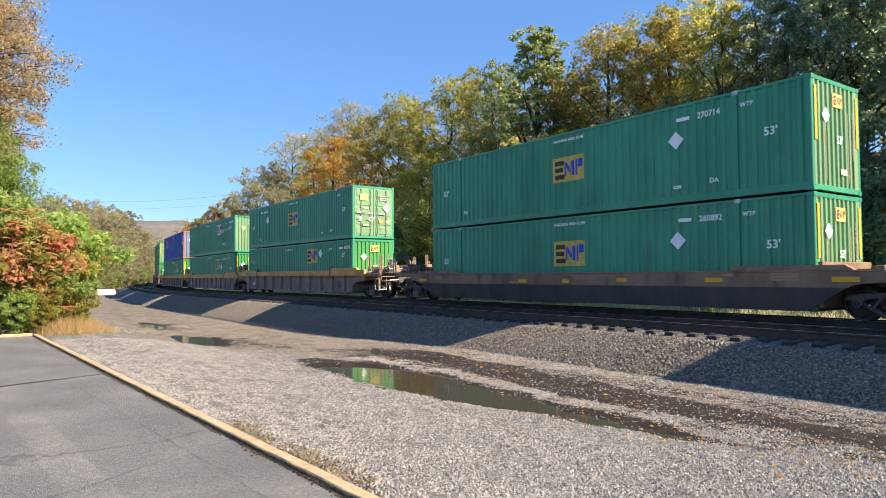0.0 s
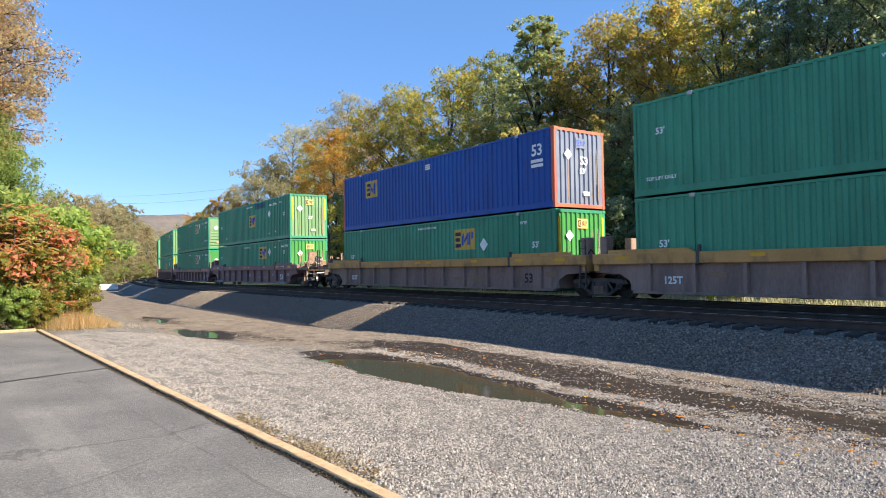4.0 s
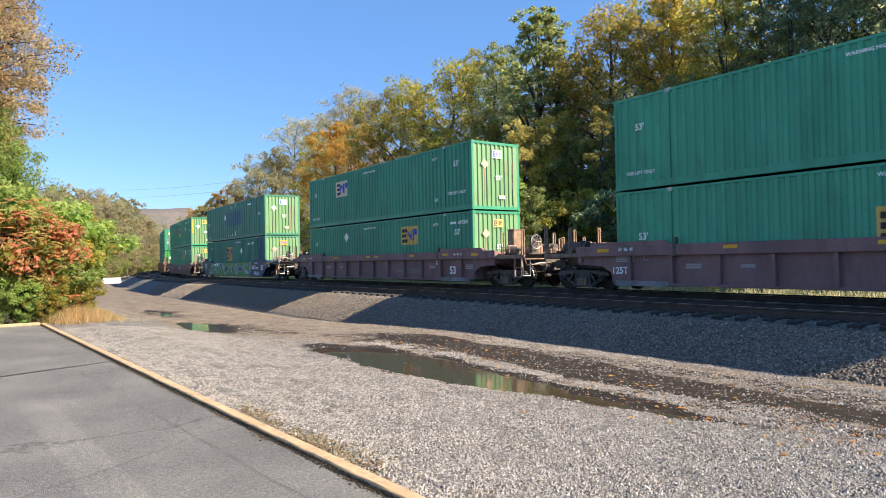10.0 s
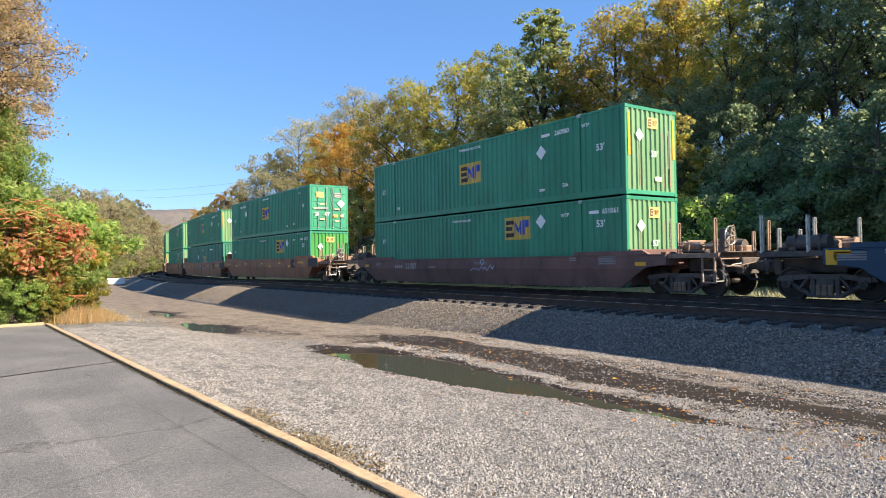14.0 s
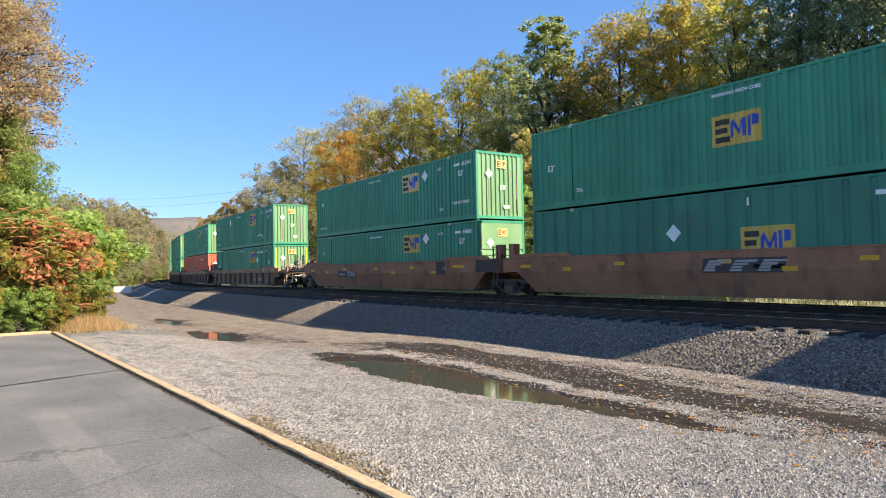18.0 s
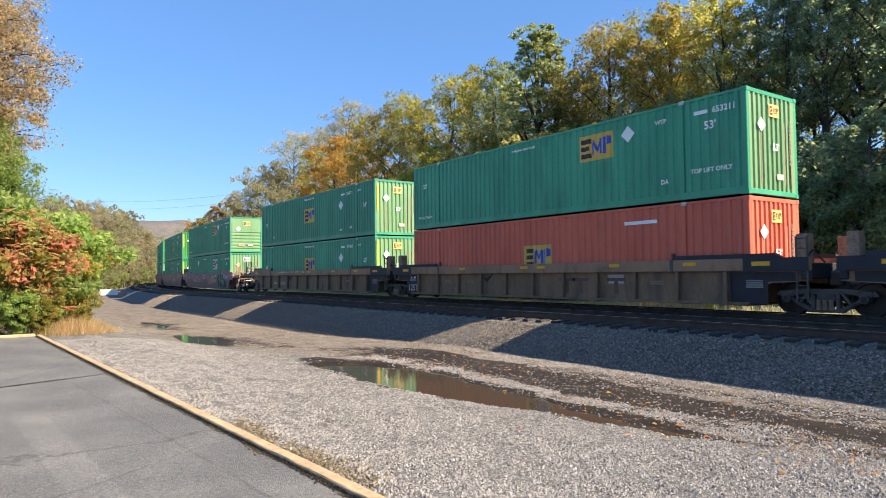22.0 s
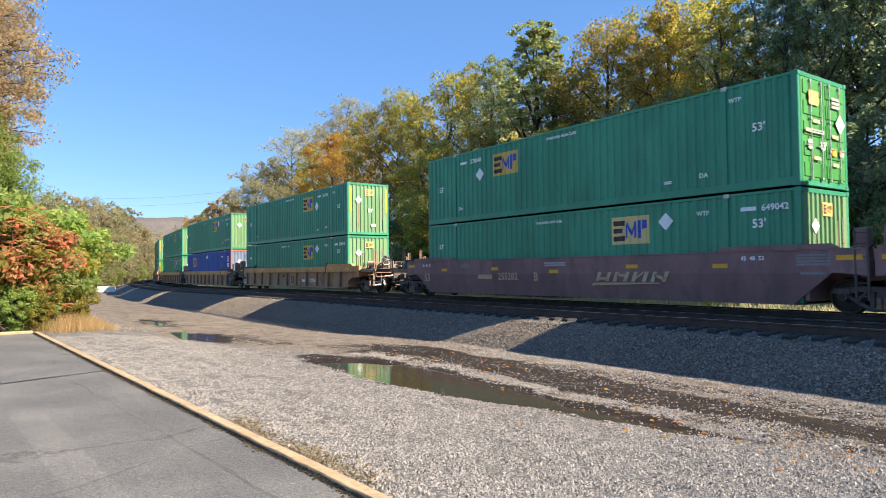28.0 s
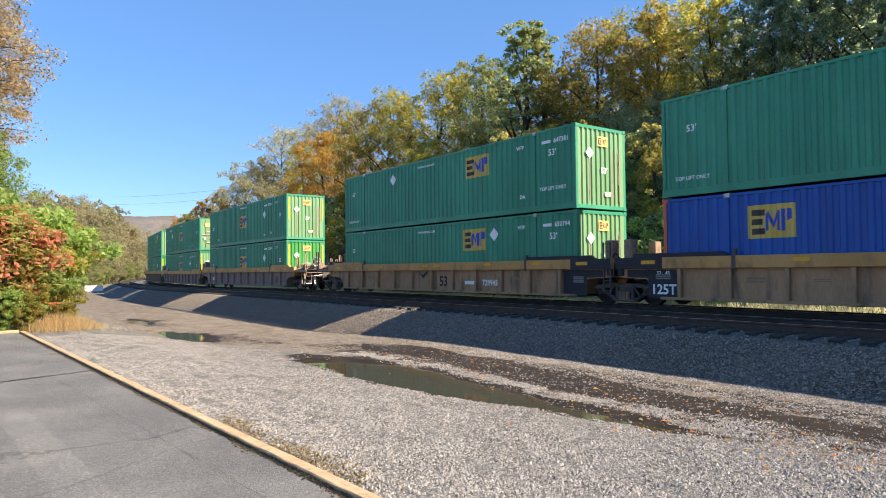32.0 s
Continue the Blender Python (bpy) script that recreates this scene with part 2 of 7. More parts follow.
L_GREEN = leaves("dark green leaves", [(0.089, 0.137, 0.024), (0.159, 0.214, 0.031), (0.273, 0.310, 0.040), (0.367, 0.293, 0.033)], calm=0.70)
L_MID = leaves("mid green leaves", [(0.087, 0.122, 0.026), (0.145, 0.184, 0.036), (0.241, 0.260, 0.048), (0.332, 0.296, 0.052)], calm=0.72)
L_DEEP = leaves("deep green leaves", [(0.077, 0.134, 0.055), (0.123, 0.191, 0.071), (0.204, 0.256, 0.092), (0.282, 0.293, 0.096)], calm=0.70)
L_OLIVE = leaves("olive leaves", [(0.115, 0.158, 0.033), (0.217, 0.240, 0.051), (0.356, 0.304, 0.062), (0.432, 0.292, 0.070), (0.152, 0.190, 0.043)], calm=0.93)
L_GOLD = leaves("golden leaves", [(0.172, 0.173, 0.042), (0.309, 0.251, 0.058), (0.431, 0.316, 0.079), (0.330, 0.226, 0.070), (0.136, 0.154, 0.042)], calm=0.95)
L_ORANGE = leaves("orange leaves", [(0.37, 0.20, 0.032), (0.43, 0.235, 0.036), (0.28, 0.19, 0.035), (0.17, 0.155, 0.032), (0.40, 0.165, 0.032)], calm=0.9)
# olive tan for far trees, lightened so the colour holds the haze
L_FAR = leaves("hazy olive tan leaves", [(0.265, 0.242, 0.118), (0.365, 0.306, 0.138), (0.205, 0.225, 0.102), (0.325, 0.243, 0.120), (0.235, 0.262, 0.120)], calm=0.8)
L_BROWN = leaves("russet leaves", [(0.293, 0.165, 0.060), (0.396, 0.233, 0.079), (0.235, 0.134, 0.060), (0.353, 0.292, 0.079), (0.191, 0.175, 0.047)], calm=0.7)
L_RED = leaves("red sumac leaves", [(0.580, 0.077, 0.027), (0.731, 0.155, 0.036), (0.454, 0.062, 0.027), (0.693, 0.247, 0.045), (0.277, 0.226, 0.036), (0.756, 0.195, 0.045), (0.202, 0.226, 0.041), (0.189, 0.206, 0.036), (0.378, 0.247, 0.045), (0.151, 0.175, 0.036)], 0.5, 0.80, (0.85, 1.1))
L_CRUMB = leaves("leaf crumbs", [(0.091, 0.070, 0.043), (0.178, 0.142, 0.090), (0.260, 0.210, 0.140), (0.07, 0.06, 0.035), (0.211, 0.135, 0.070)], 0.2, 1.0)
L_FRESH = leaves("fresh green leaves", [(0.116, 0.221, 0.030), (0.215, 0.324, 0.046), (0.320, 0.370, 0.053), (0.145, 0.197, 0.037)])
L_YELLOWGREEN = leaves("yellow green leaves", [(0.282, 0.282, 0.041), (0.475, 0.374, 0.062), (0.194, 0.206, 0.037), (0.562, 0.374, 0.062)])
L_WEED = leaves("bright weed leaves", [(0.42, 0.55, 0.05), (0.52, 0.60, 0.07), (0.32, 0.46, 0.05)], calm=1.0)
L_DRY = leaves("dry grass", [(0.527, 0.391, 0.214), (0.652, 0.502, 0.302), (0.419, 0.296, 0.16), (0.311, 0.266, 0.125)], calm=1.0)
L_GRASS = leaves("sunlit grass", [(0.19, 0.19, 0.085), (0.28, 0.26, 0.14), (0.36, 0.31, 0.19), (0.15, 0.18, 0.07)])
# autumn tan for far trees, with distance haze mixed into the tones
L_PALE = leaves("hazy tan autumn leaves", [(0.39, 0.299, 0.145), (0.468, 0.34, 0.158), (0.312, 0.272, 0.117), (0.26, 0.272, 0.105), (0.442, 0.272, 0.131)])
L_LITTER = leaves("fallen leaves", [(0.435, 0.250, 0.070), (0.319, 0.138, 0.045), (0.522, 0.338, 0.120), (0.239, 0.125, 0.050), (0.55, 0.20, 0.06), (0.55, 0.40, 0.08)], calm=1.0)
LITTER = leaves("kerb grit and shade", [(0.028, 0.022, 0.016), (0.05, 0.04, 0.026), (0.02, 0.016, 0.013), (0.13, 0.10, 0.06), (0.035, 0.028, 0.02)], 0.0, 1.0)
STONE = leaves("crushed stone", [(0.113, 0.100, 0.088), (0.281, 0.256, 0.231), (0.390, 0.357, 0.326), (0.178, 0.157, 0.139), (0.468, 0.434, 0.400), (0.315, 0.284, 0.256)], 0.0, 1.0)
DSTONE = leaves("dusty tan stone", [(0.09, 0.074, 0.058), (0.185, 0.155, 0.124), (0.27, 0.23, 0.188), (0.135, 0.112, 0.09), (0.35, 0.305, 0.255)], 0.0, 1.0)
BSTONE = leaves("ballast stone", [(0.074, 0.061, 0.048), (0.169, 0.139, 0.110), (0.255, 0.207, 0.164), (0.114, 0.095, 0.075), (0.360, 0.295, 0.235)], 0.0, 1.0)


def ground_material():
    """Crushed stone, mud, grass and woodland floor on one sheet, told apart by the mesh's own masks."""
    m, n, l, p = nodes_of("ground")
    co = n.new("ShaderNodeTexCoord")

    def noise_node(scale, detail=5):
        t = n.new("ShaderNodeTexNoise")
        t.inputs["Scale"].default_value, t.inputs["Detail"].default_value = scale, detail
        l.new(co.outputs["Object"], t.inputs[0])
        return t

    def ramp_node(src, stops):
        r = n.new("ShaderNodeValToRGB")
        while len(r.color_ramp.elements) < len(stops):
            r.color_ramp.elements.new(0.5)
        for e, (pos, c) in zip(r.color_ramp.elements, stops):
            e.position, e.color = pos, (*c, 1)
        l.new(src, r.inputs[0])
        return r.outputs[0]

    def mask(name):
        a = n.new("ShaderNodeAttribute")
        a.attribute_name = name
        nz = noise_node(6.0, 6)
        ad = n.new("ShaderNodeMath")
        ad.operation = "MULTIPLY_ADD"
        ad.inputs[1].default_value, ad.inputs[2].default_value = 0.9, -0.45
        l.new(nz.outputs[0], ad.inputs[0])
        su = n.new("ShaderNodeMath")
        l.new(a.outputs["Fac"], su.inputs[0])
        l.new(ad.outputs[0], su.inputs[1])
        mr = n.new("ShaderNodeMapRange")
        mr.interpolation_type = "SMOOTHSTEP"
        mr.inputs[1].default_value, mr.inputs[2].default_value = 0.38, 0.62
        l.new(su.outputs[0], mr.inputs[0])
        return mr.outputs[0]

    def over(fac, a, b):
        x = n.new("ShaderNodeMix")
        x.data_type = "RGBA"
        l.new(fac, x.inputs[0])
        l.new(a, x.inputs["A"])
        l.new(b, x.inputs["B"])
        return x.outputs["Result"]

    pebble = n.new("ShaderNodeTexVoronoi")
    pebble.inputs["Scale"].default_value = 38
    l.new(co.outputs["Object"], pebble.inputs[0])
    sep = n.new("ShaderNodeSeparateColor")
    l.new(pebble.outputs["Color"], sep.inputs[0])
    stone = ramp_node(sep.outputs[0], [(0, (0.046, 0.041, 0.036)), (0.4, (0.122, 0.112, 0.102)), (0.8, (0.215, 0.199, 0.183)), (1, (0.36, 0.336, 0.312))])
    dust = ramp_node(noise_node(0.9, 6).outputs[0], [(0.3, (0.096, 0.085, 0.072)), (0.7, (0.180, 0.169, 0.156))])
    half = n.new("ShaderNodeMix")
    half.data_type = "RGBA"
    half.inputs[0].default_value = 0.40
    l.new(stone, half.inputs["A"])
    l.new(dust, half.inputs["B"])
    dirt = ramp_node(noise_node(2.2, 7).outputs[0], [(0.3, (0.098, 0.068, 0.046)), (0.7, (0.270, 0.208, 0.150))])
    mud = ramp_node(noise_node(3.5, 7).outputs[0], [(0.3, (0.011, 0.0075, 0.005)), (0.7, (0.031, 0.021, 0.014))])
    turf = ramp_node(noise_node(1.2, 7).outputs[0], [(0.3, (0.16, 0.155, 0.07)), (0.7, (0.30, 0.265, 0.14))])
    floor = ramp_node(noise_node(0.8, 7).outputs[0], [(0.3, (0.035, 0.035, 0.015)), (0.7, (0.09, 0.07, 0.035))])
    wet = mask("mud")
    grit = n.new("ShaderNodeMix")
    grit.data_type = "RGBA"
    grit.inputs[0].default_value = 0.30
    l.new(dirt, grit.inputs["A"])
    l.new(stone, grit.inputs["B"])
    c = over(mask("dirt"), half.outputs["Result"], grit.outputs["Result"])
    c = over(wet, c, mud)
    c = over(mask("grass"), c, turf)
    c = over(mask("wood"), c, floor)
    l.new(c, p.inputs["Base Color"])
    rg = n.new("ShaderNodeMapRange")
    rg.inputs[3].default_value, rg.inputs[4].default_value = 0.92, 0.80
    p.inputs["Specular IOR Level"].default_value = 0.22
    l.new(wet, rg.inputs[0])
    l.new(rg.outputs[0], p.inputs["Roughness"])
    bp = n.new("ShaderNodeBump")
    bp.inputs["Strength"].default_value, bp.inputs["Distance"].default_value = 0.9, 0.02
    bp.invert = True
    l.new(pebble.outputs["Distance"], bp.inputs["Height"])
    flatter = n.new("ShaderNodeMapRange")
    flatter.inputs[3].default_value, flatter.inputs[4].default_value = 0.9, 0.05
    l.new(wet, flatter.inputs[0])
    l.new(flatter.outputs[0], bp.inputs["Strength"])
    bp2 = n.new("ShaderNodeBump")
    bp2.inputs["Strength"].default_value, bp2.inputs["Distance"].default_value = 0.5, 0.03
    l.new(noise_node(14.0, 6).outputs[0], bp2.inputs["Height"])
    l.new(bp.outputs[0], bp2.inputs["Normal"])
    l.new(bp2.outputs[0], p.inputs["Normal"])
    return m


GROUND = ground_material()


def asphalt_material():
    """Old asphalt: fine aggregate, pale worn patches and hair cracks."""
    m, n, l, p = nodes_of("old asphalt")
    co = n.new("ShaderNodeTexCoord")

    def tex(kind, scale, detail=4):
        t = n.new(kind)
        t.inputs["Scale"].default_value = scale
        if kind == "ShaderNodeTexNoise":
            t.inputs["Detail"].default_value = detail
        l.new(co.outputs["Object"], t.inputs[0])
        return t

    def ramp(src, stops):
        r = n.new("ShaderNodeValToRGB")
        while len(r.color_ramp.elements) < len(stops):
            r.color_ramp.elements.new(0.5)
        for e, (pos, c) in zip(r.color_ramp.elements, stops):
            e.position, e.color = pos, (*c, 1)
        l.new(src, r.inputs[0])
        return r.outputs[0]

    def mixed(fac, a, b, kind="MIX"):
        x = n.new("ShaderNodeMix")
        x.data_type, x.blend_type = "RGBA", kind
        if isinstance(fac, float):
            x.inputs[0].default_value = fac
        else:
            l.new(fac, x.inputs[0])
        l.new(a, x.inputs["A"])
        l.new(b, x.inputs["B"])
        return x.outputs["Result"]

    grit = tex("ShaderNodeTexVoronoi", 130)
    sep = n.new("ShaderNodeSeparateColor")
    l.new(grit.outputs["Color"], sep.inputs[0])
    speck = ramp(sep.outputs[0], [(0, (0.070, 0.070, 0.070)), (0.6, (0.150, 0.150, 0.150)), (0.85, (0.22, 0.216, 0.21)), (1, (0.42, 0.41, 0.40))])
    patch = ramp(tex("ShaderNodeTexNoise", 0.55, 6).outputs[0], [(0.38, (0.116, 0.116, 0.120)), (0.5, (0.155, 0.155, 0.159)), (0.62, (0.232, 0.229, 0.221))])
    c = mixed(0.48, speck, patch)
    mid = ramp(tex("ShaderNodeTexNoise", 45.0, 8).outputs[0], [(0.3, (0.60, 0.575, 0.55)), (0.7, (1.20, 1.15, 1.09))])
    c = mixed(1.0, c, mid, "MULTIPLY")
    warp = tex("ShaderNodeTexNoise", 1.6, 5)
    add = n.new("ShaderNodeMix")
    add.data_type, add.blend_type = "RGBA", "ADD"
    add.inputs[0].default_value = 0.5
    l.new(co.outputs["Object"], add.inputs["A"])
    l.new(warp.outputs["Color"], add.inputs["B"])
    crack = n.new("ShaderNodeTexVoronoi")
    crack.feature = "DISTANCE_TO_EDGE"
    crack.inputs["Scale"].default_value = 0.16
    l.new(add.outputs["Result"], crack.inputs[0])
    thin = ramp(crack.outputs["Distance"], [(0.0, (0.62, 0.61, 0.60)), (0.0012, (0.78, 0.77, 0.76)), (0.0025, (1, 1, 1))])
    c = mixed(1.0, c, thin, "MULTIPLY")
    stir = n.new("ShaderNodeMix")
    stir.data_type, stir.blend_type = "RGBA", "ADD"
    stir.inputs[0].default_value = 0.22
    l.new(co.outputs["Object"], stir.inputs["A"])
    l.new(warp.outputs["Color"], stir.inputs["B"])
    xyz = n.new("ShaderNodeSeparateXYZ")
    l.new(stir.outputs["Result"], xyz.inputs[0])

    def band(out, mid, half, soft):
        a = n.new("ShaderNodeMath")
        a.inputs[1].default_value = -mid
        l.new(out, a.inputs[0])
        b = n.new("ShaderNodeMath")
        b.operation = "ABSOLUTE"
        l.new(a.outputs[0], b.inputs[0])
        r = n.new("ShaderNodeMapRange")
        r.interpolation_type = "SMOOTHSTEP"
        r.inputs[1].default_value, r.inputs[2].default_value, r.inputs[3].default_value, r.inputs[4].default_value = half, half + soft, 1.0, 0.0
        l.new(b.outputs[0], r.inputs[0])
        return r.outputs[0]

    slant = n.new("ShaderNodeMath")  # the worn strip runs slightly across the lot
    slant.operation = "MULTIPLY_ADD"
    slant.inputs[1].default_value = -0.066
    sharp = n.new("ShaderNodeSeparateXYZ")
    l.new(co.outputs["Object"], sharp.inputs[0])
    l.new(sharp.outputs[0], slant.inputs[0])
    l.new(sharp.outputs[1], slant.inputs[2])
    worn = n.new("ShaderNodeMath")
    worn.operation = "MULTIPLY"
    l.new(band(xyz.outputs[0], -8.4, 2.6, 0.6), worn.inputs[0])
    l.new(band(slant.outputs[0], 1.42, 0.20, 0.035), worn.inputs[1])
    less = n.new("ShaderNodeMath")
    less.operation = "MULTIPLY"
    less.inputs[1].default_value = 0.30
    l.new(worn.outputs[0], less.inputs[0])
    light = mixed(1.0, c, ramp(sep.outputs[1], [(0, (1.55, 1.52, 1.47)), (1, (1.75, 1.72, 1.67))]), "MULTIPLY")
    c = mixed(less.outputs[0], c, light)
    l.new(c, p.inputs["Base Color"])
    p.inputs["Roughness"].default_value = 0.9
    bp = n.new("ShaderNodeBump")
    bp.inputs["Strength"].default_value, bp.inputs["Distance"].default_value = 0.9, 0.012
    l.new(grit.outputs["Distance"], bp.inputs["Height"])
    l.new(bp.outputs[0], p.inputs["Normal"])
    return m


ASPHALT = asphalt_material()
m_water, n_, l_, p_ = nodes_of("puddle water")
p_.inputs["Base Color"].default_value = (0.050, 0.038, 0.024, 1)
p_.inputs["Roughness"].default_value, p_.inputs["IOR"].default_value, p_.inputs["Specular IOR Level"].default_value = 0.075, 1.33, 0.42
rip = n_.new("ShaderNodeTexNoise")
rip.inputs["Scale"].default_value = 5
bmp = n_.new("ShaderNodeBump")
bmp.inputs["Strength"].default_value, bmp.inputs["Distance"].default_value = 0.14, 0.004
l_.new(rip.outputs[0], bmp.inputs["Height"])
l_.new(bmp.outputs[0], p_.inputs["Normal"])
WATER = m_water


# ---- mesh building ----
class Shape:
    """Collects boxes, tubes and plates into one mesh."""

    def __init__(self):
        self.v, self.f = [], []

    def add(self, verts, faces):
        k = len(self.v)
        self.v += [tuple(p) for p in verts]
        self.f += [tuple(i + k for i in q) for q in faces]
        return self

    def box(self, x0, x1, y0, y1, z0, z1, bev=0.0, m=None):
        if bev <= 0:
            vs = [Vector((x, y, z)) for z in (z0, z1) for y in (y0, y1) for x in (x0, x1)]
            fs = [(0, 2, 3, 1), (4, 5, 7, 6), (0, 1, 5, 4), (2, 6, 7, 3), (0, 4, 6, 2), (1, 3, 7, 5)]
        else:
            b = min(bev, (x1 - x0) * 0.45, (y1 - y0) * 0.45, (z1 - z0) * 0.45)
            vs, ids, fs = [], {}, []
            lo, hi = (x0, y0, z0), (x1, y1, z1)
            for sx in (0, 1):
                for sy in (0, 1):
                    for sz in (0, 1):
                        s = (sx, sy, sz)
                        for ax in range(3):
                            p = [(hi if s[i] else lo)[i] + (0 if i == ax else (-b if s[i] else b)) for i in range(3)]
                            ids[s, ax] = len(vs)
                            vs.append(Vector(p))
            for ax in range(3):
                o = [i for i in range(3) if i != ax]
                for s0 in (0, 1):
                    q = []
                    for a, c in ((0, 0), (1, 0), (1, 1), (0, 1)):
                        s = [0, 0, 0]
                        s[ax], s[o[0]], s[o[1]] = s0, a, c
                        q.append(ids[tuple(s), ax])
                    fs.append(tuple(q))
                for a in (0, 1):
                    for c in (0, 1):
                        s = [0, 0, 0]
                        s[o[0]], s[o[1]] = a, c
                        t = list(s)
                        t[ax] = 1
                        s, t = tuple(s), tuple(t)
                        fs.append((ids[s, o[0]], ids[t, o[0]], ids[t, o[1]], ids[s, o[1]]))
            for sx in (0, 1):
                for sy in (0, 1):
                    for sz in (0, 1):
                        fs.append(tuple(ids[(sx, sy, sz), ax] for ax in range(3)))
        if m is not None:
            vs = [m @ p for p in vs]
        return self.add(vs, fs)

    def tube(self, p0, p1, r0, r1=None, n=8, caps=True):
        p0, p1 = Vector(p0), Vector(p1)
        r1 = r0 if r1 is None else r1
        w = (p1 - p0).normalized()
        u = w.orthogonal().normalized()
        t = w.cross(u)
        ring = [(math.cos(2 * math.pi * i / n), math.sin(2 * math.pi * i / n)) for i in range(n)]
        vs = [p0 + (u * c + t * s) * r0 for c, s in ring] + [p1 + (u * c + t * s) * r1 for c, s in ring]
        fs = [(i, (i + 1) % n, n + (i + 1) % n, n + i) for i in range(n)]
        if caps:
            fs += [tuple(range(n - 1, -1, -1)), tuple(range(n, 2 * n))]
        return self.add(vs, fs)

    def lathe(self, profile, n=20, axis=1):
        """A turned body round the y axis (axis=1) or x (0): profile of (radius, along)."""
        vs, fs = [], []
        for r, a in profile:
            for i in range(n):
                c, s = math.cos(2 * math.pi * i / n) * r, math.sin(2 * math.pi * i / n) * r
                vs.append((c, a, s) if axis == 1 else (a, c, s))
        for k in range(len(profile) - 1):
            for i in range(n):
                j = (i + 1) % n
                fs.append((k * n + i, k * n + j, k * n + n + j, k * n + n + i))
        return self.add(vs, fs)

    def plate(self, outline, y0, y1):
        """An upright plate: outline of (x, z), between y0 and y1."""
        k = len(outline)
        vs = [(x, y0, z) for x, z in outline] + [(x, y1, z) for x, z in outline]
        fs = [tuple(range(k)), tuple(range(2 * k - 1, k - 1, -1))]
        fs += [(i, k + i, k + (i + 1) % k, (i + 1) % k) for i in range(k)]
        return self.add(vs, fs)

    def ring(self, c, r, w, axis, n=18, t=0.012):
        """A hoop of radius r."""
        c = Vector(c)
        u, v = (Vector((0, 1, 0)), Vector((0, 0, 1))) if axis == 0 else (Vector((1, 0, 0)), Vector((0, 0, 1)))
        pts = [c + u * math.cos(2 * math.pi * i / n) * r + v * math.sin(2 * math.pi * i / n) * r for i in range(n)]
        for i in range(n):
            self.tube(pts[i], pts[(i + 1) % n], w, None, 5, False)
        return self

    def rope(self, points, r, n=5):
        """A continuous round cord through the points."""
        k = len(points)
        vs, fs = [], []
        for i, p in enumerate(points):
            w = (points[min(i + 1, k - 1)] - points[max(i - 1, 0)]).normalized()
            u = w.cross(Vector((0, 0, 1))).normalized()
            t = u.cross(w)
            vs += [p + (u * math.cos(2 * math.pi * j / n) + t * math.sin(2 * math.pi * j / n)) * r for j in range(n)]
        for i in range(k - 1):
            fs += [(i * n + j, i * n + (j + 1) % n, (i + 1) * n + (j + 1) % n, (i + 1) * n + j) for j in range(n)]
        return self.add(vs, fs)

    def mesh(self, name, smooth=False):
        me = bpy.data.meshes.new(name)
        me.from_pydata(self.v, [], self.f)
        bm = bmesh.new()
        bm.from_mesh(me)
        bmesh.ops.recalc_face_normals(bm, faces=bm.faces)
        bm.to_mesh(me)
        bm.free()
        if smooth:
            me.shade_smooth()
        return me


def place(name, me, mat, parent=None, at=None, label="", shared=False):
    """One object on a mesh; shared meshes take their material by object."""
    ob = new(name, me)
    if shared:
        if not me.materials:
            me.materials.append(mat)
        ob.material_slots[0].link = "OBJECT"
        ob.material_slots[0].material = mat
    else:
        me.materials.append(mat)
    if parent:
        ob.parent = parent
    if at is not None:
        ob.matrix_basis = at
    if label:
        ob["label"] = label
    return ob


def part(name, shape, mat, parent, label="", smooth=False):
    return place(name, shape.mesh(name, smooth), mat, parent, None, label)


CACHE = {}


def kept(key, make, smooth=False):
    """A mesh that is built once and shared."""
    if key not in CACHE:
        CACHE[key] = make().mesh(str(key[0]) if isinstance(key, tuple) else key, smooth)
    return CACHE[key]


def lettering(text, size):
    """A flat mesh of words facing -y, centred, its height about size."""
    key = ("text", text, size)
    if key not in CACHE:
        cu = bpy.data.curves.new("words", "FONT")
        cu.body, cu.size, cu.align_x, cu.align_y, cu.resolution_u = text, size * 1.38, "CENTER", "CENTER", 2
        cu.offset = size * 0.035  # stencils are cut bold
        tmp = new("words", cu)
        me = bpy.data.meshes.new_from_object(tmp)
        bpy.data.objects.remove(tmp)
        me.materials.clear()
        me.transform(Matrix.Rotation(radians(90), 4, "X"))
        CACHE[key] = me
    return CACHE[key]


def words(text, size, x, y, z, mat, parent, turn=0, name="lettering"):
    return place(name, lettering(text, size), mat, parent, pose(x, y, z, 0, 0, turn), shared=True)


# ---- the railway's line ----
BEND, RADIUS, TRACK_Y, RAIL_Z = -41.43, 344.8, 17.80, 0.98


def smooth01(t):
    t = min(1.0, max(0.0, t))
    return t * t * (3 - 2 * t)


def dip(s):
    return -0.15 * smooth01((-40 - s) / 26)


def line(s, off=0.0):
    """Place and heading at s metres along the train's track, off metres to its far side."""
    if s >= BEND:
        return s, TRACK_Y + off, 0.0
    a = (BEND - s) / RADIUS
    r = RADIUS - off
    return BEND - r * math.sin(a), TRACK_Y + RADIUS - r * math.cos(a), -a


def across(x, y):
    """Distance measured from the viewer's side as if the line ran straight, and the way along it."""
    if x >= BEND:
        return y, x
    dx, dy = x - BEND, y - (TRACK_Y + RADIUS)
    return TRACK_Y + RADIUS - math.hypot(dx, dy), BEND - RADIUS * math.atan2(-dx, -dy)


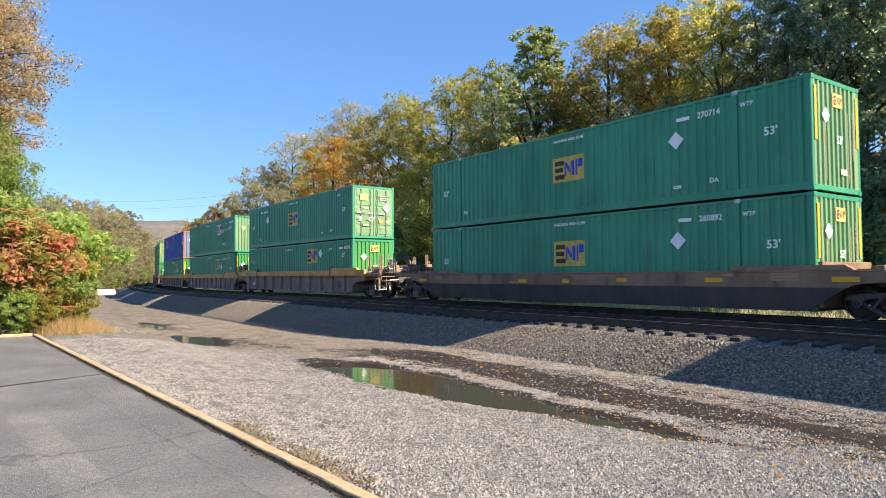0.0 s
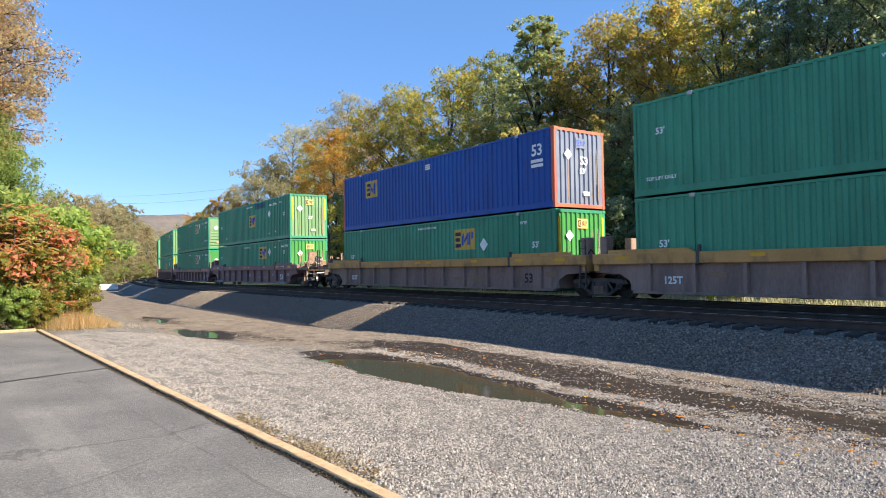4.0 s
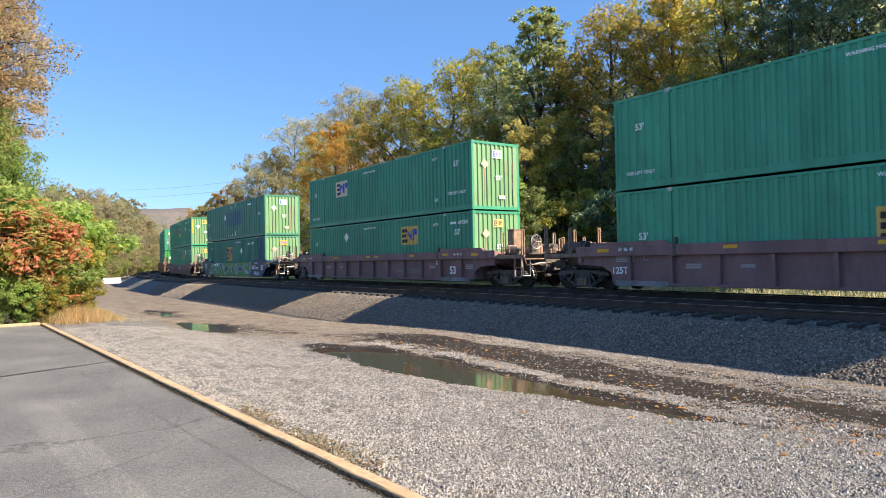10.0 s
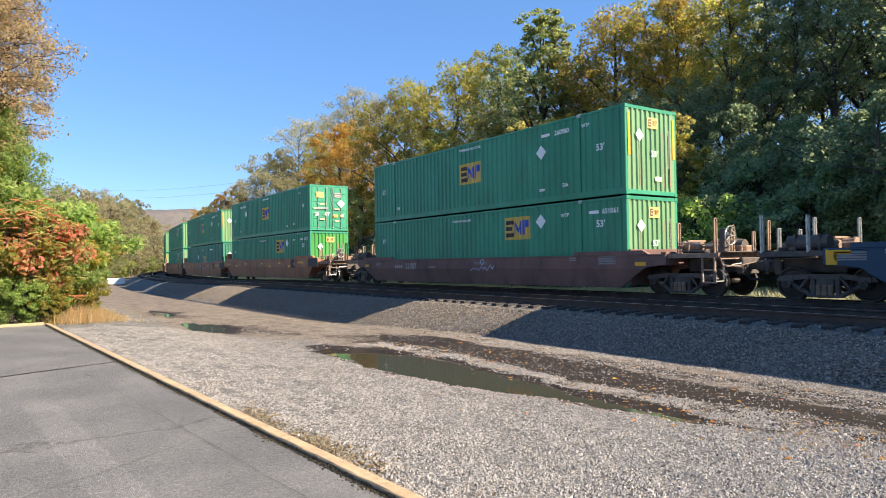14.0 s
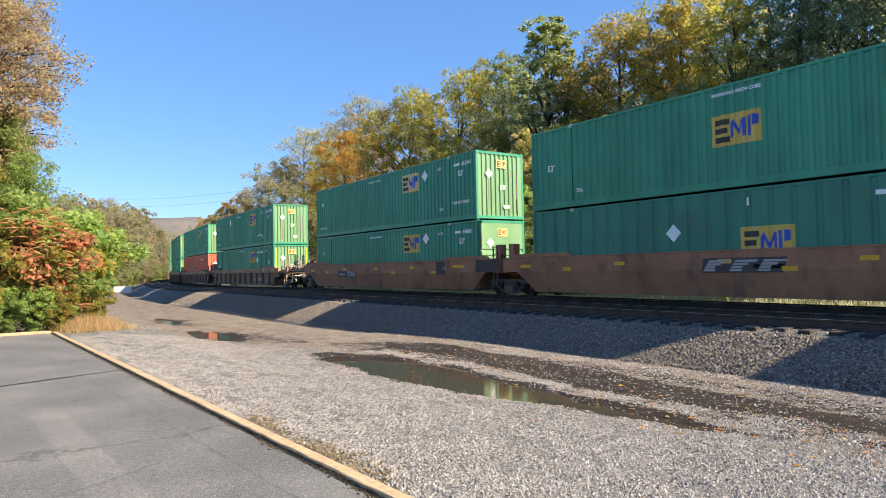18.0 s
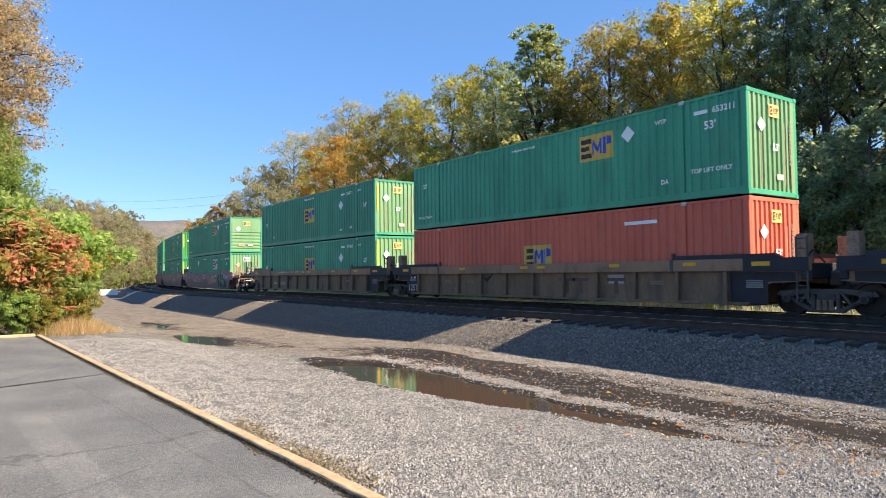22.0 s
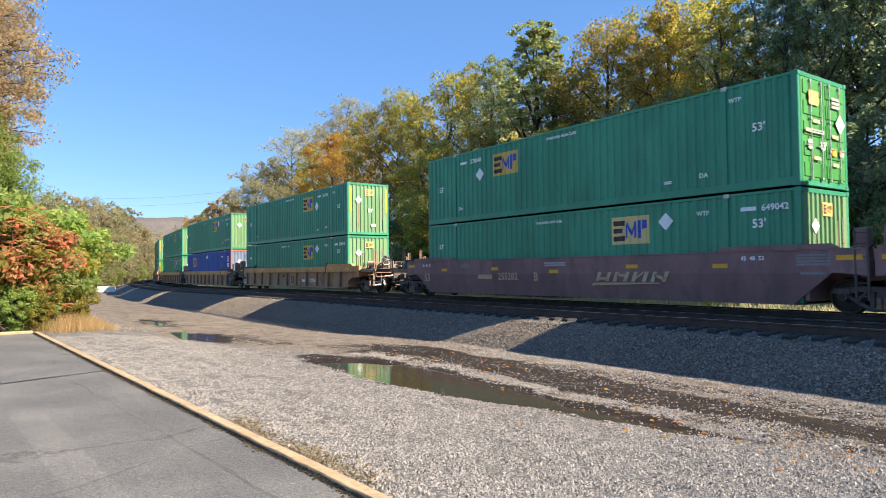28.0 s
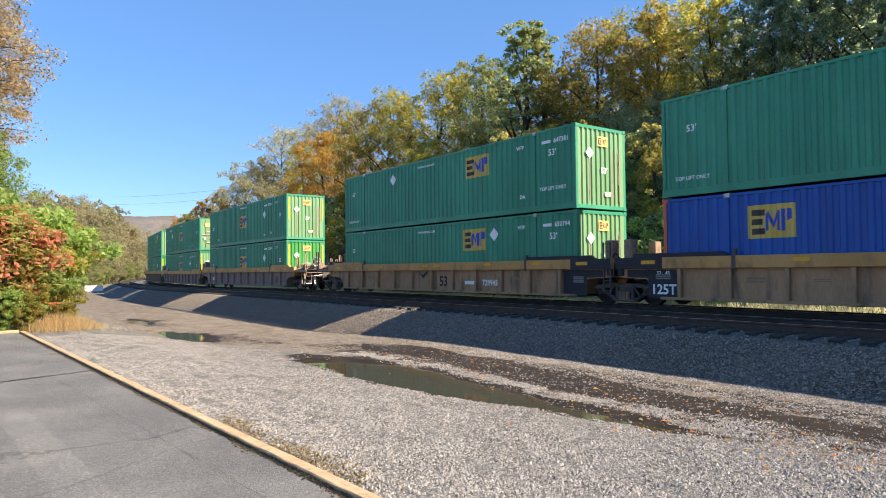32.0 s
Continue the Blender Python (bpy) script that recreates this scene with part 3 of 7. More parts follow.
def between(x, y, table):
    """How deep (x, y) lies inside a strip given by stations of (x, near edge, far edge); negative outside."""
    xs = [r[0] for r in table]
    if x < xs[0] or x > xs[-1]:
        return -1.0
    k = max(i for i in range(len(xs) - 1) if xs[i] <= x)
    t = (x - xs[k]) / (xs[k + 1] - xs[k])
    lo = table[k][1] * (1 - t) + table[k + 1][1] * t
    hi = table[k][2] * (1 - t) + table[k + 1][2] * t
    return min(y - lo, hi - y)


POOL = [(-14.3, 6.55, 6.65), (-13.4, 6.42, 7.42), (-12.6, 6.36, 7.75), (-11.5, 6.30, 7.95), (-9.6, 6.42, 7.70), (-8.1, 6.72, 7.60), (-6.9, 7.02, 7.48), (-5.8, 7.26, 7.40), (-5.0, 7.36, 7.42)]
NEAR_RUT = [(-15.5, 6.5, 7.0), (-13.8, 6.3, 8.0), (-11, 6.22, 8.0), (-8, 6.55, 7.85), (-6, 6.95, 7.72), (-4.6, 7.35, 7.72), (-3.8, 7.55, 7.66)]
FAR_RUT = [(-17, 8.6, 9.2), (-15, 8.6, 10.1), (-13, 8.75, 10.1), (-11, 8.75, 9.95), (-9, 8.3, 9.75), (-7.4, 8.2, 9.6), (-5.1, 8.62, 9.45), (-4, 8.68, 9.4), (-2, 8.8, 9.6), (6, 8.9, 9.8)]
SILT = [(-11, 9.6, 10.2), (-8.6, 9.5, 10.6), (-5, 9.6, 10.6), (0, 9.6, 10.7), (6, 9.6, 10.6)]


def mud_band(x, y):
    """The two muddy ruts with a stony ridge between them."""
    if not -17 < x < 6:
        return 0.0
    n = noise.noise((x * 0.6, y * 2.4, 8)) + 0.6 * noise.noise((x * 1.7, y * 4.0, 2))
    return smooth01(0.5 + (max(between(x, y, NEAR_RUT), between(x, y, FAR_RUT)) + 0.26 * n) / 0.40)


def mud_wide(x, y):
    """The trodden brown ground on both sides of the ruts."""
    if not -22 < x < 10:
        return 0.0
    n = noise.noise((x * 0.5, y * 1.8, 4)) + 0.6 * noise.noise((x * 1.7, y * 3.4, 6))
    return max(smooth01(1.45 - abs(y - 8.75) / 1.15 + 0.45 * n) * smooth01((x + 20) / 4), smooth01(0.5 + (between(x, y, SILT) + 0.2 * n) / 0.5))


def puddle_depth(x, y):
    """How far the ground sinks for the wet hollows."""
    if not -14.6 < x < -4.8 or not 5.9 < y < 8.4:
        return 0.0
    n = noise.noise((x * 0.9, y * 1.6, 3.1)) * 0.12 + noise.noise((x * 3.1, y * 4.0, 1.7)) * 0.13 + noise.noise((x * 7.0, y * 9.0, 4.7)) * 0.09
    return min(1.0, max(0.0, 0.52 + (between(x, y, POOL) + n) / 0.5))


def left_pool(x, y):
    n = noise.noise((x * 0.8, y * 1.3, 9.1)) * 0.25
    d = 0.0
    for cx, cy, rx, ry in ((-24.8, 6.7, 3.3, 0.92), (-33.6, 7.0, 2.3, 0.38)):
        d = max(d, 1.1 - math.hypot((x - cx) / rx, (y - cy) / ry) + n)
    return min(1.0, max(0.0, d))


def left_mud(x, y):
    """Damp brown margins of the hollows far along the lot."""
    n = noise.noise((x * 0.6, y * 1.9, 3)) + 0.5 * noise.noise((x * 1.9, y * 4.0, 5))
    d = 0.0
    for cx, cy, rx, ry in ((-22.5, 7.5, 4.6, 1.5), (-33.5, 7.1, 4.6, 1.2)):
        d = max(d, 1.35 - math.hypot((x - cx) / rx, (y - cy) / ry) + 0.4 * n)
    return smooth01(d)


def ground_z(x, y):
    yy, s = across(x, y)
    base = 0.055 + 0.012 * noise.noise((x * 0.5, y * 0.5, 0))
    base -= 0.27 * smooth01((-14 - x) / 12) * smooth01((yy - 3.5) / 3.0)
    if yy < 11.5 and -60 < x < 6:
        base += 0.020 * noise.noise((x * 1.1, y * 2.6, 5)) + 0.010 * noise.noise((x * 5, y * 6, 2))
        base -= 0.115 * puddle_depth(x, y) + 0.11 * left_pool(x, y)
        base -= 0.02 * smooth01(1 - abs(yy - 8.3) / 1.6)
    base += 0.62 * smooth01((yy - 20.2) / 2.2)
    if yy > 25.5:
        base += 0.42 * (yy - 25.5) * smooth01((yy - 25.5) / 6) if yy < 48 else 0.42 * 22.5 + 0.12 * (min(yy, 140) - 48)
        base += 0.4 * noise.noise((x * 0.12, y * 0.12, 7))
    if yy < -30:
        base += 0.01 * min(200, -30 - yy)
    return base


def steps(*spans):
    out = []
    for a, b, d in spans:
        k = max(1, round((b - a) / d))
        out += [a + (b - a) * i / k for i in range(k)]
    return out + [spans[-1][1]]


def grid_mesh(name, xs, ys, height):
    nx, ny = len(xs), len(ys)
    vs = [(x, y, height(x, y)) for y in ys for x in xs]
    fs = [(j * nx + i, j * nx + i + 1, (j + 1) * nx + i + 1, (j + 1) * nx + i) for j in range(ny - 1) for i in range(nx - 1)]
    me = bpy.data.meshes.new(name)
    me.from_pydata(vs, [], fs)
    me.shade_smooth()
    return me


def build_ground():
    xs = steps((-3600, -600, 300), (-600, -160, 40), (-160, -60, 4), (-60, -42, 1.0), (-42, -18, 0.4), (-18, 2, 0.13), (2, 12, 0.8), (12, 60, 6), (60, 600, 60), (600, 3600, 500))
    ys = steps((-3600, -300, 500), (-300, -40, 30), (-40, -4, 4), (-4, 2.5, 0.6), (2.5, 5.5, 0.3), (5.5, 10.2, 0.11), (10.2, 24, 0.6), (24, 60, 3), (60, 400, 20), (400, 3600, 400))
    me = grid_mesh("ground", xs, ys, ground_z)
    masks = {k: [] for k in ("mud", "dirt", "grass", "wood")}
    for v in me.vertices:
        x, y, z = v.co
        yy, s = across(x, y)
        near = yy < 11.5
        masks["mud"].append(min(1.0, (1.1 * puddle_depth(x, y) + 0.95 * left_pool(x, y) + 0.56 * left_mud(x, y) + max(0.86 * mud_band(x, y), 0.56 * mud_wide(x, y))) if near and x > -60 else 0.0))
        left = smooth01((-13 - x) / 12)
        masks["dirt"].append((0.74 + 0.22 * left) * smooth01((yy - 6.3 + 1.9 * left) / (1.8 + left)))
        masks["grass"].append(smooth01((yy - 20.4) / 0.8) if yy > 15 else smooth01((-yy - 2) / 3) * (1.0 if x < -29 else 0.0) if x > -70 else smooth01((-yy + 4) / 5))
        masks["wood"].append(smooth01((yy - 25.2) / 2.5))
    for k, vals in masks.items():
        a = me.attributes.new(k, "FLOAT", "POINT")
        a.data.foreach_set("value", vals)
    tagged(place("ground", me, GROUND), "gravel lot with mud, grass strip and wooded bank", "ground", kind="structure")
    for name, x0, x1, y0, y1, z, label in (("water", -16.5, 6, 5.9, 9.7, 0.0, "still brown puddle reflecting the train"), ("water", -28.6, -20.2, 5.6, 8.2, -0.252, "still puddle in a muddy hollow"), ("water", -37.4, -29.8, 6.0, 8.1, -0.252, "shallow green puddle far along the lot")):
        w = Shape()
        w.add([(x0, y0, z), (x1, y0, z), (x1, y1, z), (x0, y1, z)], [(0, 1, 2, 3)])
        tagged(part(name, w, WATER, None), label, "puddle", kind="structure")


build_ground()


def sweep(section, stations, closed=False):
    """A body of the given (off, z) section along the track."""
    sh = Shape()
    k = len(section)
    vs, fs = [], []
    for s in stations:
        h = dip(s)
        for o, z in section:
            x, y, _ = line(s, o)
            vs.append((x, y, z + h))
    m = k if closed else k - 1
    for i in range(len(stations) - 1):
        for j in range(m):
            a, b = i * k + j, i * k + (j + 1) % k
            fs.append((a, b, b + k, a + k))
    if closed:
        fs += [tuple(range(k - 1, -1, -1)), tuple(range((len(stations) - 1) * k, len(stations) * k))]
    return sh.add(vs, fs)


FAR = [-620 + 12 * i for i in range(43)]
NEAR = [-104 + 1.0 * i for i in range(117)]
STATIONS = FAR + NEAR + [14 + 40 * i for i in range(13)]


def build_bed():
    sh = sweep([(-7.4, -0.42), (-6.75, -0.02), (-6.1, 0.36), (-5.44, 0.69), (-5.2, 0.725), (-5.02, 0.758), (-4.6, 0.785), (-2.9, 0.785), (-2.5, 0.77), (0, 0.765), (1.55, 0.765), (1.8, 0.73), (3.2, -0.1), (3.5, -0.3)], STATIONS)
    rnd = random.Random(5)
    sh.v = [(x + rnd.uniform(-0.02, 0.02), y + rnd.uniform(-0.02, 0.02), z + rnd.uniform(-0.012, 0.008)) if z < 0.76 else (x, y, z) for x, y, z in sh.v]
    tagged(part("ballast_bed", sh, BALLAST, None, smooth=True), "sloping bed of grey crushed stone ballast", "ballast", kind="structure")
    head = [(-0.035, 0.0), (-0.037, -0.03), (-0.010, -0.045), (-0.010, -0.14), (-0.07, -0.155), (-0.07, -0.172), (0.07, -0.172), (0.07, -0.155), (0.010, -0.14), (0.010, -0.045), (0.037, -0.03), (0.035, 0.0)]
    tie = kept("tie", lambda: Shape().box(-0.115, 0.115, -1.295, 1.295, -0.18, 0, 0.012))
    pad = kept("tie_plate", lambda: Shape().box(-0.09, 0.09, -0.17, 0.17, 0, 0.012).tube((-0.06, -0.10, 0), (-0.06, -0.10, 0.045), 0.016, None, 6).tube((0.06, 0.10, 0), (0.06, 0.10, 0.045), 0.016, None, 6))
    for off, label in ((-3.84, "empty near railway track on dark timber ties"), (0.0, "far railway track under the train")):
        tr = tagged(new("railway_track"), label, "railway track", kind="structure")
        for side in (-0.7525, 0.7525):
            cant = -0.06 if off == 0 and side > 0 else 0.0
            rail = part("rail", sweep([(off + side + a, RAIL_Z + cant + b) for a, b in head], STATIONS, True), RAIL, tr)
            part("rail_head", sweep([(off + side + a, RAIL_Z + cant + b) for a, b in ((-0.026, 0.0008), (-0.026, 0.0022), (0.026, 0.0022), (0.026, 0.0008))], STATIONS, True), RAIL_TOP, rail, "polished running surface")
        rnd = random.Random(2)
        s, rest = -62.0, Shape()
        while s < 5:
            x, y, a = line(s, off)
            place("tie", tie, TIE, tr, pose(x, y + rnd.uniform(-0.05, 0.05), 0.806 + dip(s), 0, 0, math.degrees(a) + rnd.uniform(-1, 1)), shared=True)
            if off < -1 and s > -30:
                for side in (-0.7525, 0.7525):
                    px, py, _ = line(s, off + side)
                    place("tie_plate", pad, RAIL, tr, pose(px, py, 0.806 + dip(s)), shared=True)
            s += 0.53
        for s in [-620 + 0.62 * i for i in range(900)] + [5.3 + 0.6 * i for i in range(800)]:
            x, y, a = line(s, off)
            rest.box(-0.115, 0.115, -1.295, 1.295, -0.1, 0, 0, pose(x, y, 0.806 + dip(s), 0, 0, math.degrees(a)))
        tagged(part("ties", rest, TIE, tr), kind="stuff")


build_bed()


# ---- asphalt lot and kerb ----
KA, KB = (-27.0, 1.83), (-5.56, 2.91)
KS = (KB[1] - KA[1]) / (KB[0] - KA[0])


def kerb_y(x):
    return KA[1] + (x - KA[0]) * KS


def build_asphalt():
    joint = lambda y: -15.45 - (y - 2.3) * 0.33
    sh = Shape()
    for x0, x1 in ((lambda y: -27.0, lambda y: joint(y) - 0.02), (lambda y: joint(y) + 0.02, lambda y: 30.0)):
        rows = 26
        vs, fs = [], []
        for j in range(rows + 1):
            for i in range(9):
                t = j / rows
                xx = x0(2.4 - t * 42) + (x1(2.4 - t * 42) - x0(2.4 - t * 42)) * i / 8
                y = (kerb_y(xx) - 0.09) * (1 - t) + (-40) * t
                vs.append((xx, y, 0.075 + 0.006 * noise.noise((xx * 0.3, y * 0.3, 4))))
        for j in range(rows):
            for i in range(8):
                a = j * 9 + i
                fs.append((a, a + 1, a + 10, a + 9))
        k = len(vs)
        sh.add(vs, fs)
        border = [i for i in range(9)] + [9 * j + 8 for j in range(1, rows + 1)] + [9 * rows + i for i in range(7, -1, -1)] + [9 * j for j in range(rows - 1, 0, -1)]
        sh.add([vs[i] for i in border] + [(vs[i][0], vs[i][1], -0.15) for i in border], [(i, (i + 1) % len(border), (i + 1) % len(border) + len(border), i + len(border)) for i in range(len(border))])
    tagged(part("pavement", sh, ASPHALT, None), "old grey asphalt with a cracked joint and pale stains", "asphalt", kind="structure")
    seam = Shape()
    vs = []
    for i in range(60):
        y = 2.33 - 0.5 * i
        w = 0.034 + 0.020 * noise.noise((i * 1.3, 0, 0))
        vs += [(joint(y) - w + 0.05 * noise.noise((i * 0.9, 3, 0)), y, 0.086), (joint(y) + w + 0.05 * noise.noise((i * 0.9, 3, 0)), y, 0.086)]
    seam.add(vs, [(2 * i, 2 * i + 1, 2 * i + 3, 2 * i + 2) for i in range(59)])
    tagged(part("trim", seam, TIE, None), "dark tarred joint across the asphalt", "joint", kind="structure")
    hair = Shape()
    vs = []
    for i in range(90):
        x = -15.2 + 0.113 * i
        y = 1.52 + 0.078 * (x + 15.0) + 0.03 * noise.noise((x * 1.7, 6, 0))
        w = 0.0028 + 0.003 * noise.noise((x * 2.3, 1, 0))
        vs += [(x, y - max(0.001, w), 0.087), (x, y + max(0.001, w), 0.087)]
    hair.add(vs, [(2 * i, 2 * i + 2, 2 * i + 3, 2 * i + 1) for i in range(89)])
    tagged(part("trim", hair, TIE, None), "hairline seam along the asphalt", "joint", kind="structure")
    kb = Shape()
    rnd = random.Random(8)
    sec = [(-0.078, -0.1), (-0.076, 0.120), (-0.064, 0.132), (0.064, 0.130), (0.076, 0.117), (0.08, -0.1)]
    pts = [(-27.0 + 0.16 * i) for i in range(340)]
    vs, fs = [], []
    for x in pts:
        w = noise.noise((x * 0.4, 1, 1)) * 0.005
        for o, z in sec:
            vs.append((x, kerb_y(x) + o + w + rnd.uniform(-0.002, 0.002), z + rnd.uniform(-0.003, 0.003)))
    for i in range(len(pts) - 1):
        for j in range(5):
            a = i * 6 + j
            fs.append((a, a + 1, a + 7, a + 6))
    fs += [tuple(range(6)), tuple(range(len(vs) - 1, len(vs) - 7, -1))]
    kb.add(vs, fs)
    tagged(part("kerb", kb, KERB, None), "straight low kerb of yellowed concrete beside the asphalt", "kerb", kind="structure")
    # dark strip: a soil line that also paints in the shadow of the kerb
    soil = Shape()
    vs = []
    for i in range(220):
        x = -26.9 + 0.115 * i
        w = 0.034 + 0.016 * noise.noise((x * 1.9, 2, 0)) + 0.012 * noise.noise((x * 7, 5, 0))
        vs += [(x, kerb_y(x) - 0.074, 0.088), (x, kerb_y(x) - 0.074 - max(0.01, w), 0.0845)]
    soil.add(vs, [(2 * i, 2 * i + 1, 2 * i + 3, 2 * i + 2) for i in range(219)])
    tagged(part("trim", soil, SOIL_SHADE, None), "dark strip of soil and painted shade along the kerb's foot", "soil", kind="structure")
    k2 = Shape()
    k2.box(-27.2, -27.02, -14, 1.74, -0.1, 0.165, 0.02)
    tagged(part("kerb", k2, KERB, None), "low kerb at the far end of the asphalt", "kerb", kind="structure")


build_asphalt()


def scatter(name, mat, pts, size, label, category, flat=0.7, seed=1):
    """Small stones bedded in the ground: jittered pyramids with a sunk rim at the given points."""
    rng = np.random.default_rng(seed)
    pts = np.asarray(pts, dtype=float)
    k = len(pts)
    base = np.array([(1, 0, -0.45), (-1, 0, -0.45), (0, 1, -0.45), (0, -1, -0.45), (0.4, 0.1, 0.85), (-0.4, -0.1, 0.85)], float)
    tri = np.array([(0, 2, 4), (2, 5, 4), (2, 1, 5), (1, 3, 5), (3, 4, 5), (3, 0, 4)])
    v = base[None] * rng.uniform(0.65, 1.25, (k, 6, 1)) + rng.uniform(-0.22, 0.22, (k, 6, 3))
    v[:, :, 2] *= flat
    a = rng.uniform(0, 6.28, k)
    c, s = np.cos(a)[:, None], np.sin(a)[:, None]
    v = np.stack([v[:, :, 0] * c - v[:, :, 1] * s, v[:, :, 0] * s + v[:, :, 1] * c, v[:, :, 2]], -1)
    v = v * (np.asarray(size)[:, None, None]) + pts[:, None, :]
    f = (tri[None] + 6 * np.arange(k)[:, None, None]).reshape(-1, 3)
    me = bpy.data.meshes.new(name)
    me.from_pydata(v.reshape(-1, 3).tolist(), [], f.tolist())
    return tagged(place(name, me, mat), label, category, kind="stuff")


def build_stones():
    rng = np.random.default_rng(4)
    pts, size = [], []
    while len(pts) < 125000:
        r = 3.2 + 22 * rng.random() ** 1.6
        a = radians(rng.uniform(106, 176))
        x, y = r * math.cos(a), r * math.sin(a)
        if not kerb_y(x) + 0.12 < y < 11.0:
            continue
        wet = max(1.1 * puddle_depth(x, y), mud_band(x, y), 0.45 * mud_wide(x, y))
        if wet > 0.2 and rng.random() < min(0.88, wet * 0.84 + 0.10):
            continue
        if noise.noise((x * 7.0, y * 7.0, 30)) + 0.6 * noise.noise((x * 2.1, y * 2.6, 31)) < rng.uniform(-0.75, 0.25):
            continue
        if x < -13 and rng.random() < 0.85 * smooth01((y - 5.0) / 2.0) + 0.6 * left_mud(x, y):
            continue
        d = rng.uniform(0.0065, 0.0155) * (1 if rng.random() < 0.90 else 1.6)
        if y - kerb_y(x) < 0.5 and rng.random() < 0.5:
            d *= 1.3
        pts.append((x, y, ground_z(x, y) + d * 0.25))
        size.append(d)
    # coarser stones on the ridges between the ruts and out along the lot
    k = len(pts) + 9500
    while len(pts) < k:
        x = -15 + 16.5 * rng.random()
        n = noise.noise((x * 0.6, 3, 1)) * 0.2
        pick = rng.random()
        y = (8.15 + n + rng.normal(0, 0.22) if pick < 0.66 else 7.9 + rng.normal(0, 0.5) if pick < 0.76 else 10.75 + n + rng.normal(0, 0.22))
        if noise.noise((x * 1.6, y * 2.5, 12)) < -0.12 or puddle_depth(x, y) > 0.3 or (mud_band(x, y) > 0.5 and rng.random() < 0.8):
            continue
        d = rng.uniform(0.009, 0.021)
        pts.append((x, y, ground_z(x, y) + d * 0.3))
        size.append(d)
    k = len(pts) + 4500
    while len(pts) < k:
        x = -14 - 20 * rng.random() ** 1.2
        y = rng.uniform(kerb_y(x) + 0.3 if x > -27 else 4.2, 10.6)
        if noise.noise((x * 0.7, y * 1.3, 15)) + 0.5 * noise.noise((x * 2.2, y * 3.5, 5)) < 0.0 or left_pool(x, y) > 0.2 or puddle_depth(x, y) > 0.25 or rng.random() < 0.75 * smooth01((y - 4.6) / 2.0):
            continue
        d = rng.uniform(0.009, 0.019)
        pts.append((x, y, ground_z(x, y) + d * 0.25))
        size.append(d)
    scatter("gravel", STONE, pts, size, "loose pale grey crushed gravel of the lot", "gravel", 0.74, 3)
    pts, size = [], []
    while len(pts) < 9000:
        x = -15.5 - 26 * rng.random() ** 1.3
        y = rng.uniform(5.0, 10.8)
        if left_pool(x, y) > 0.2 or noise.noise((x * 0.9, y * 1.6, 21)) < -0.1:
            continue
        d = rng.uniform(0.010, 0.024)
        pts.append((x, y, ground_z(x, y) + d * 0.2))
        size.append(d)
    scatter("road_stones", DSTONE, pts, size, "sparse dusty tan stones pressed into the dirt", "gravel", 0.6, 17)
    pts, size = [], []
    while len(pts) < 92000:
        s = -1.0 - 58 * rng.random() ** 1.5
        o = -6.95 + 1.65 * rng.random() if rng.random() < 0.82 else rng.uniform(-5.35, -2.3)
        z = float(np.interp(o, [-7.4, -6.75, -6.1, -5.44, -5.2, -5.02, -4.6], [-0.42, -0.02, 0.36, 0.69, 0.725, 0.758, 0.785]))
        x, y, _ = line(s, o)
        d = rng.uniform(0.016, 0.036)
        if o < -6.6 and rng.random() < 0.4:
            x, y = x, y - rng.uniform(0, 0.7)
            z = max(-0.4, ground_z(x, y))
            d *= 0.8
        pts.append((x, y, z + dip(s) + d * 0.2))
        size.append(d)
    scatter("ballast_stones", BSTONE, pts, size, "loose angular ballast stones on the track's shoulder", "ballast", 0.62, 6)
    # grit and crumbs, heaped up the kerb's face to blacken its shaded side
    pts, size = [], []
    while len(pts) < 9000:
        x = -26.5 + 23.5 * rng.random()
        y = kerb_y(x) - 0.07 - abs(rng.normal(0, 0.030)) * (1 + 0.8 * noise.noise((x * 1.4, 0, 5)))
        pts.append((x, y, 0.080 + 0.035 * rng.random() * max(0.0, 1 - (kerb_y(x) - 0.07 - y) / 0.04)))
        size.append(rng.uniform(0.006, 0.016))
    scatter("kerb_dirt", LITTER, pts, size, "dark grit and leaf crumbs along the kerb, stacked to deepen its shade", "dirt", 0.6, 9)
    pts, size = [], []
    while len(pts) < 1250:
        x = -16 + 12.5 * rng.random()
        o = abs(rng.normal(0, 0.21))
        if noise.noise((x * 0.8, o * 2.0, 11)) + 0.25 * noise.noise((x * 4, o * 5, 1)) + 0.4 * smooth01((x + 11.5) / 4) < 0.16 + o * 0.4 + 0.35 * rng.random():
            continue
        y = kerb_y(x) + 0.1 + o
        pts.append((x, y, ground_z(x, y) + 0.02))
        size.append(rng.uniform(0.012, 0.028))
    scatter("leaf_crumbs", L_CRUMB, pts, size, "brown leaf crumbs and chips drifted against the kerb", "leaves", 0.45, 14)
    # fallen leaves on mud and gravel
    k = 330
    sh = Shape()
    rnd = random.Random(12)
    for i in range(k):
        x, y = rnd.uniform(-15, -1), rnd.gauss(8.2, 1.0)
        if not 4 < y < 11 or (puddle_depth(x, y) > 0.3 and rnd.random() < 0.8):
            continue
        z = max(0.0, ground_z(x, y)) + 0.012
        d, a = rnd.uniform(0.018, 0.046), rnd.uniform(0, 6.28)
        m = Matrix.Translation((x, y, z)) @ Matrix.Rotation(a, 4, "Z") @ Matrix.Rotation(rnd.uniform(-0.5, 0.5), 4, "X")
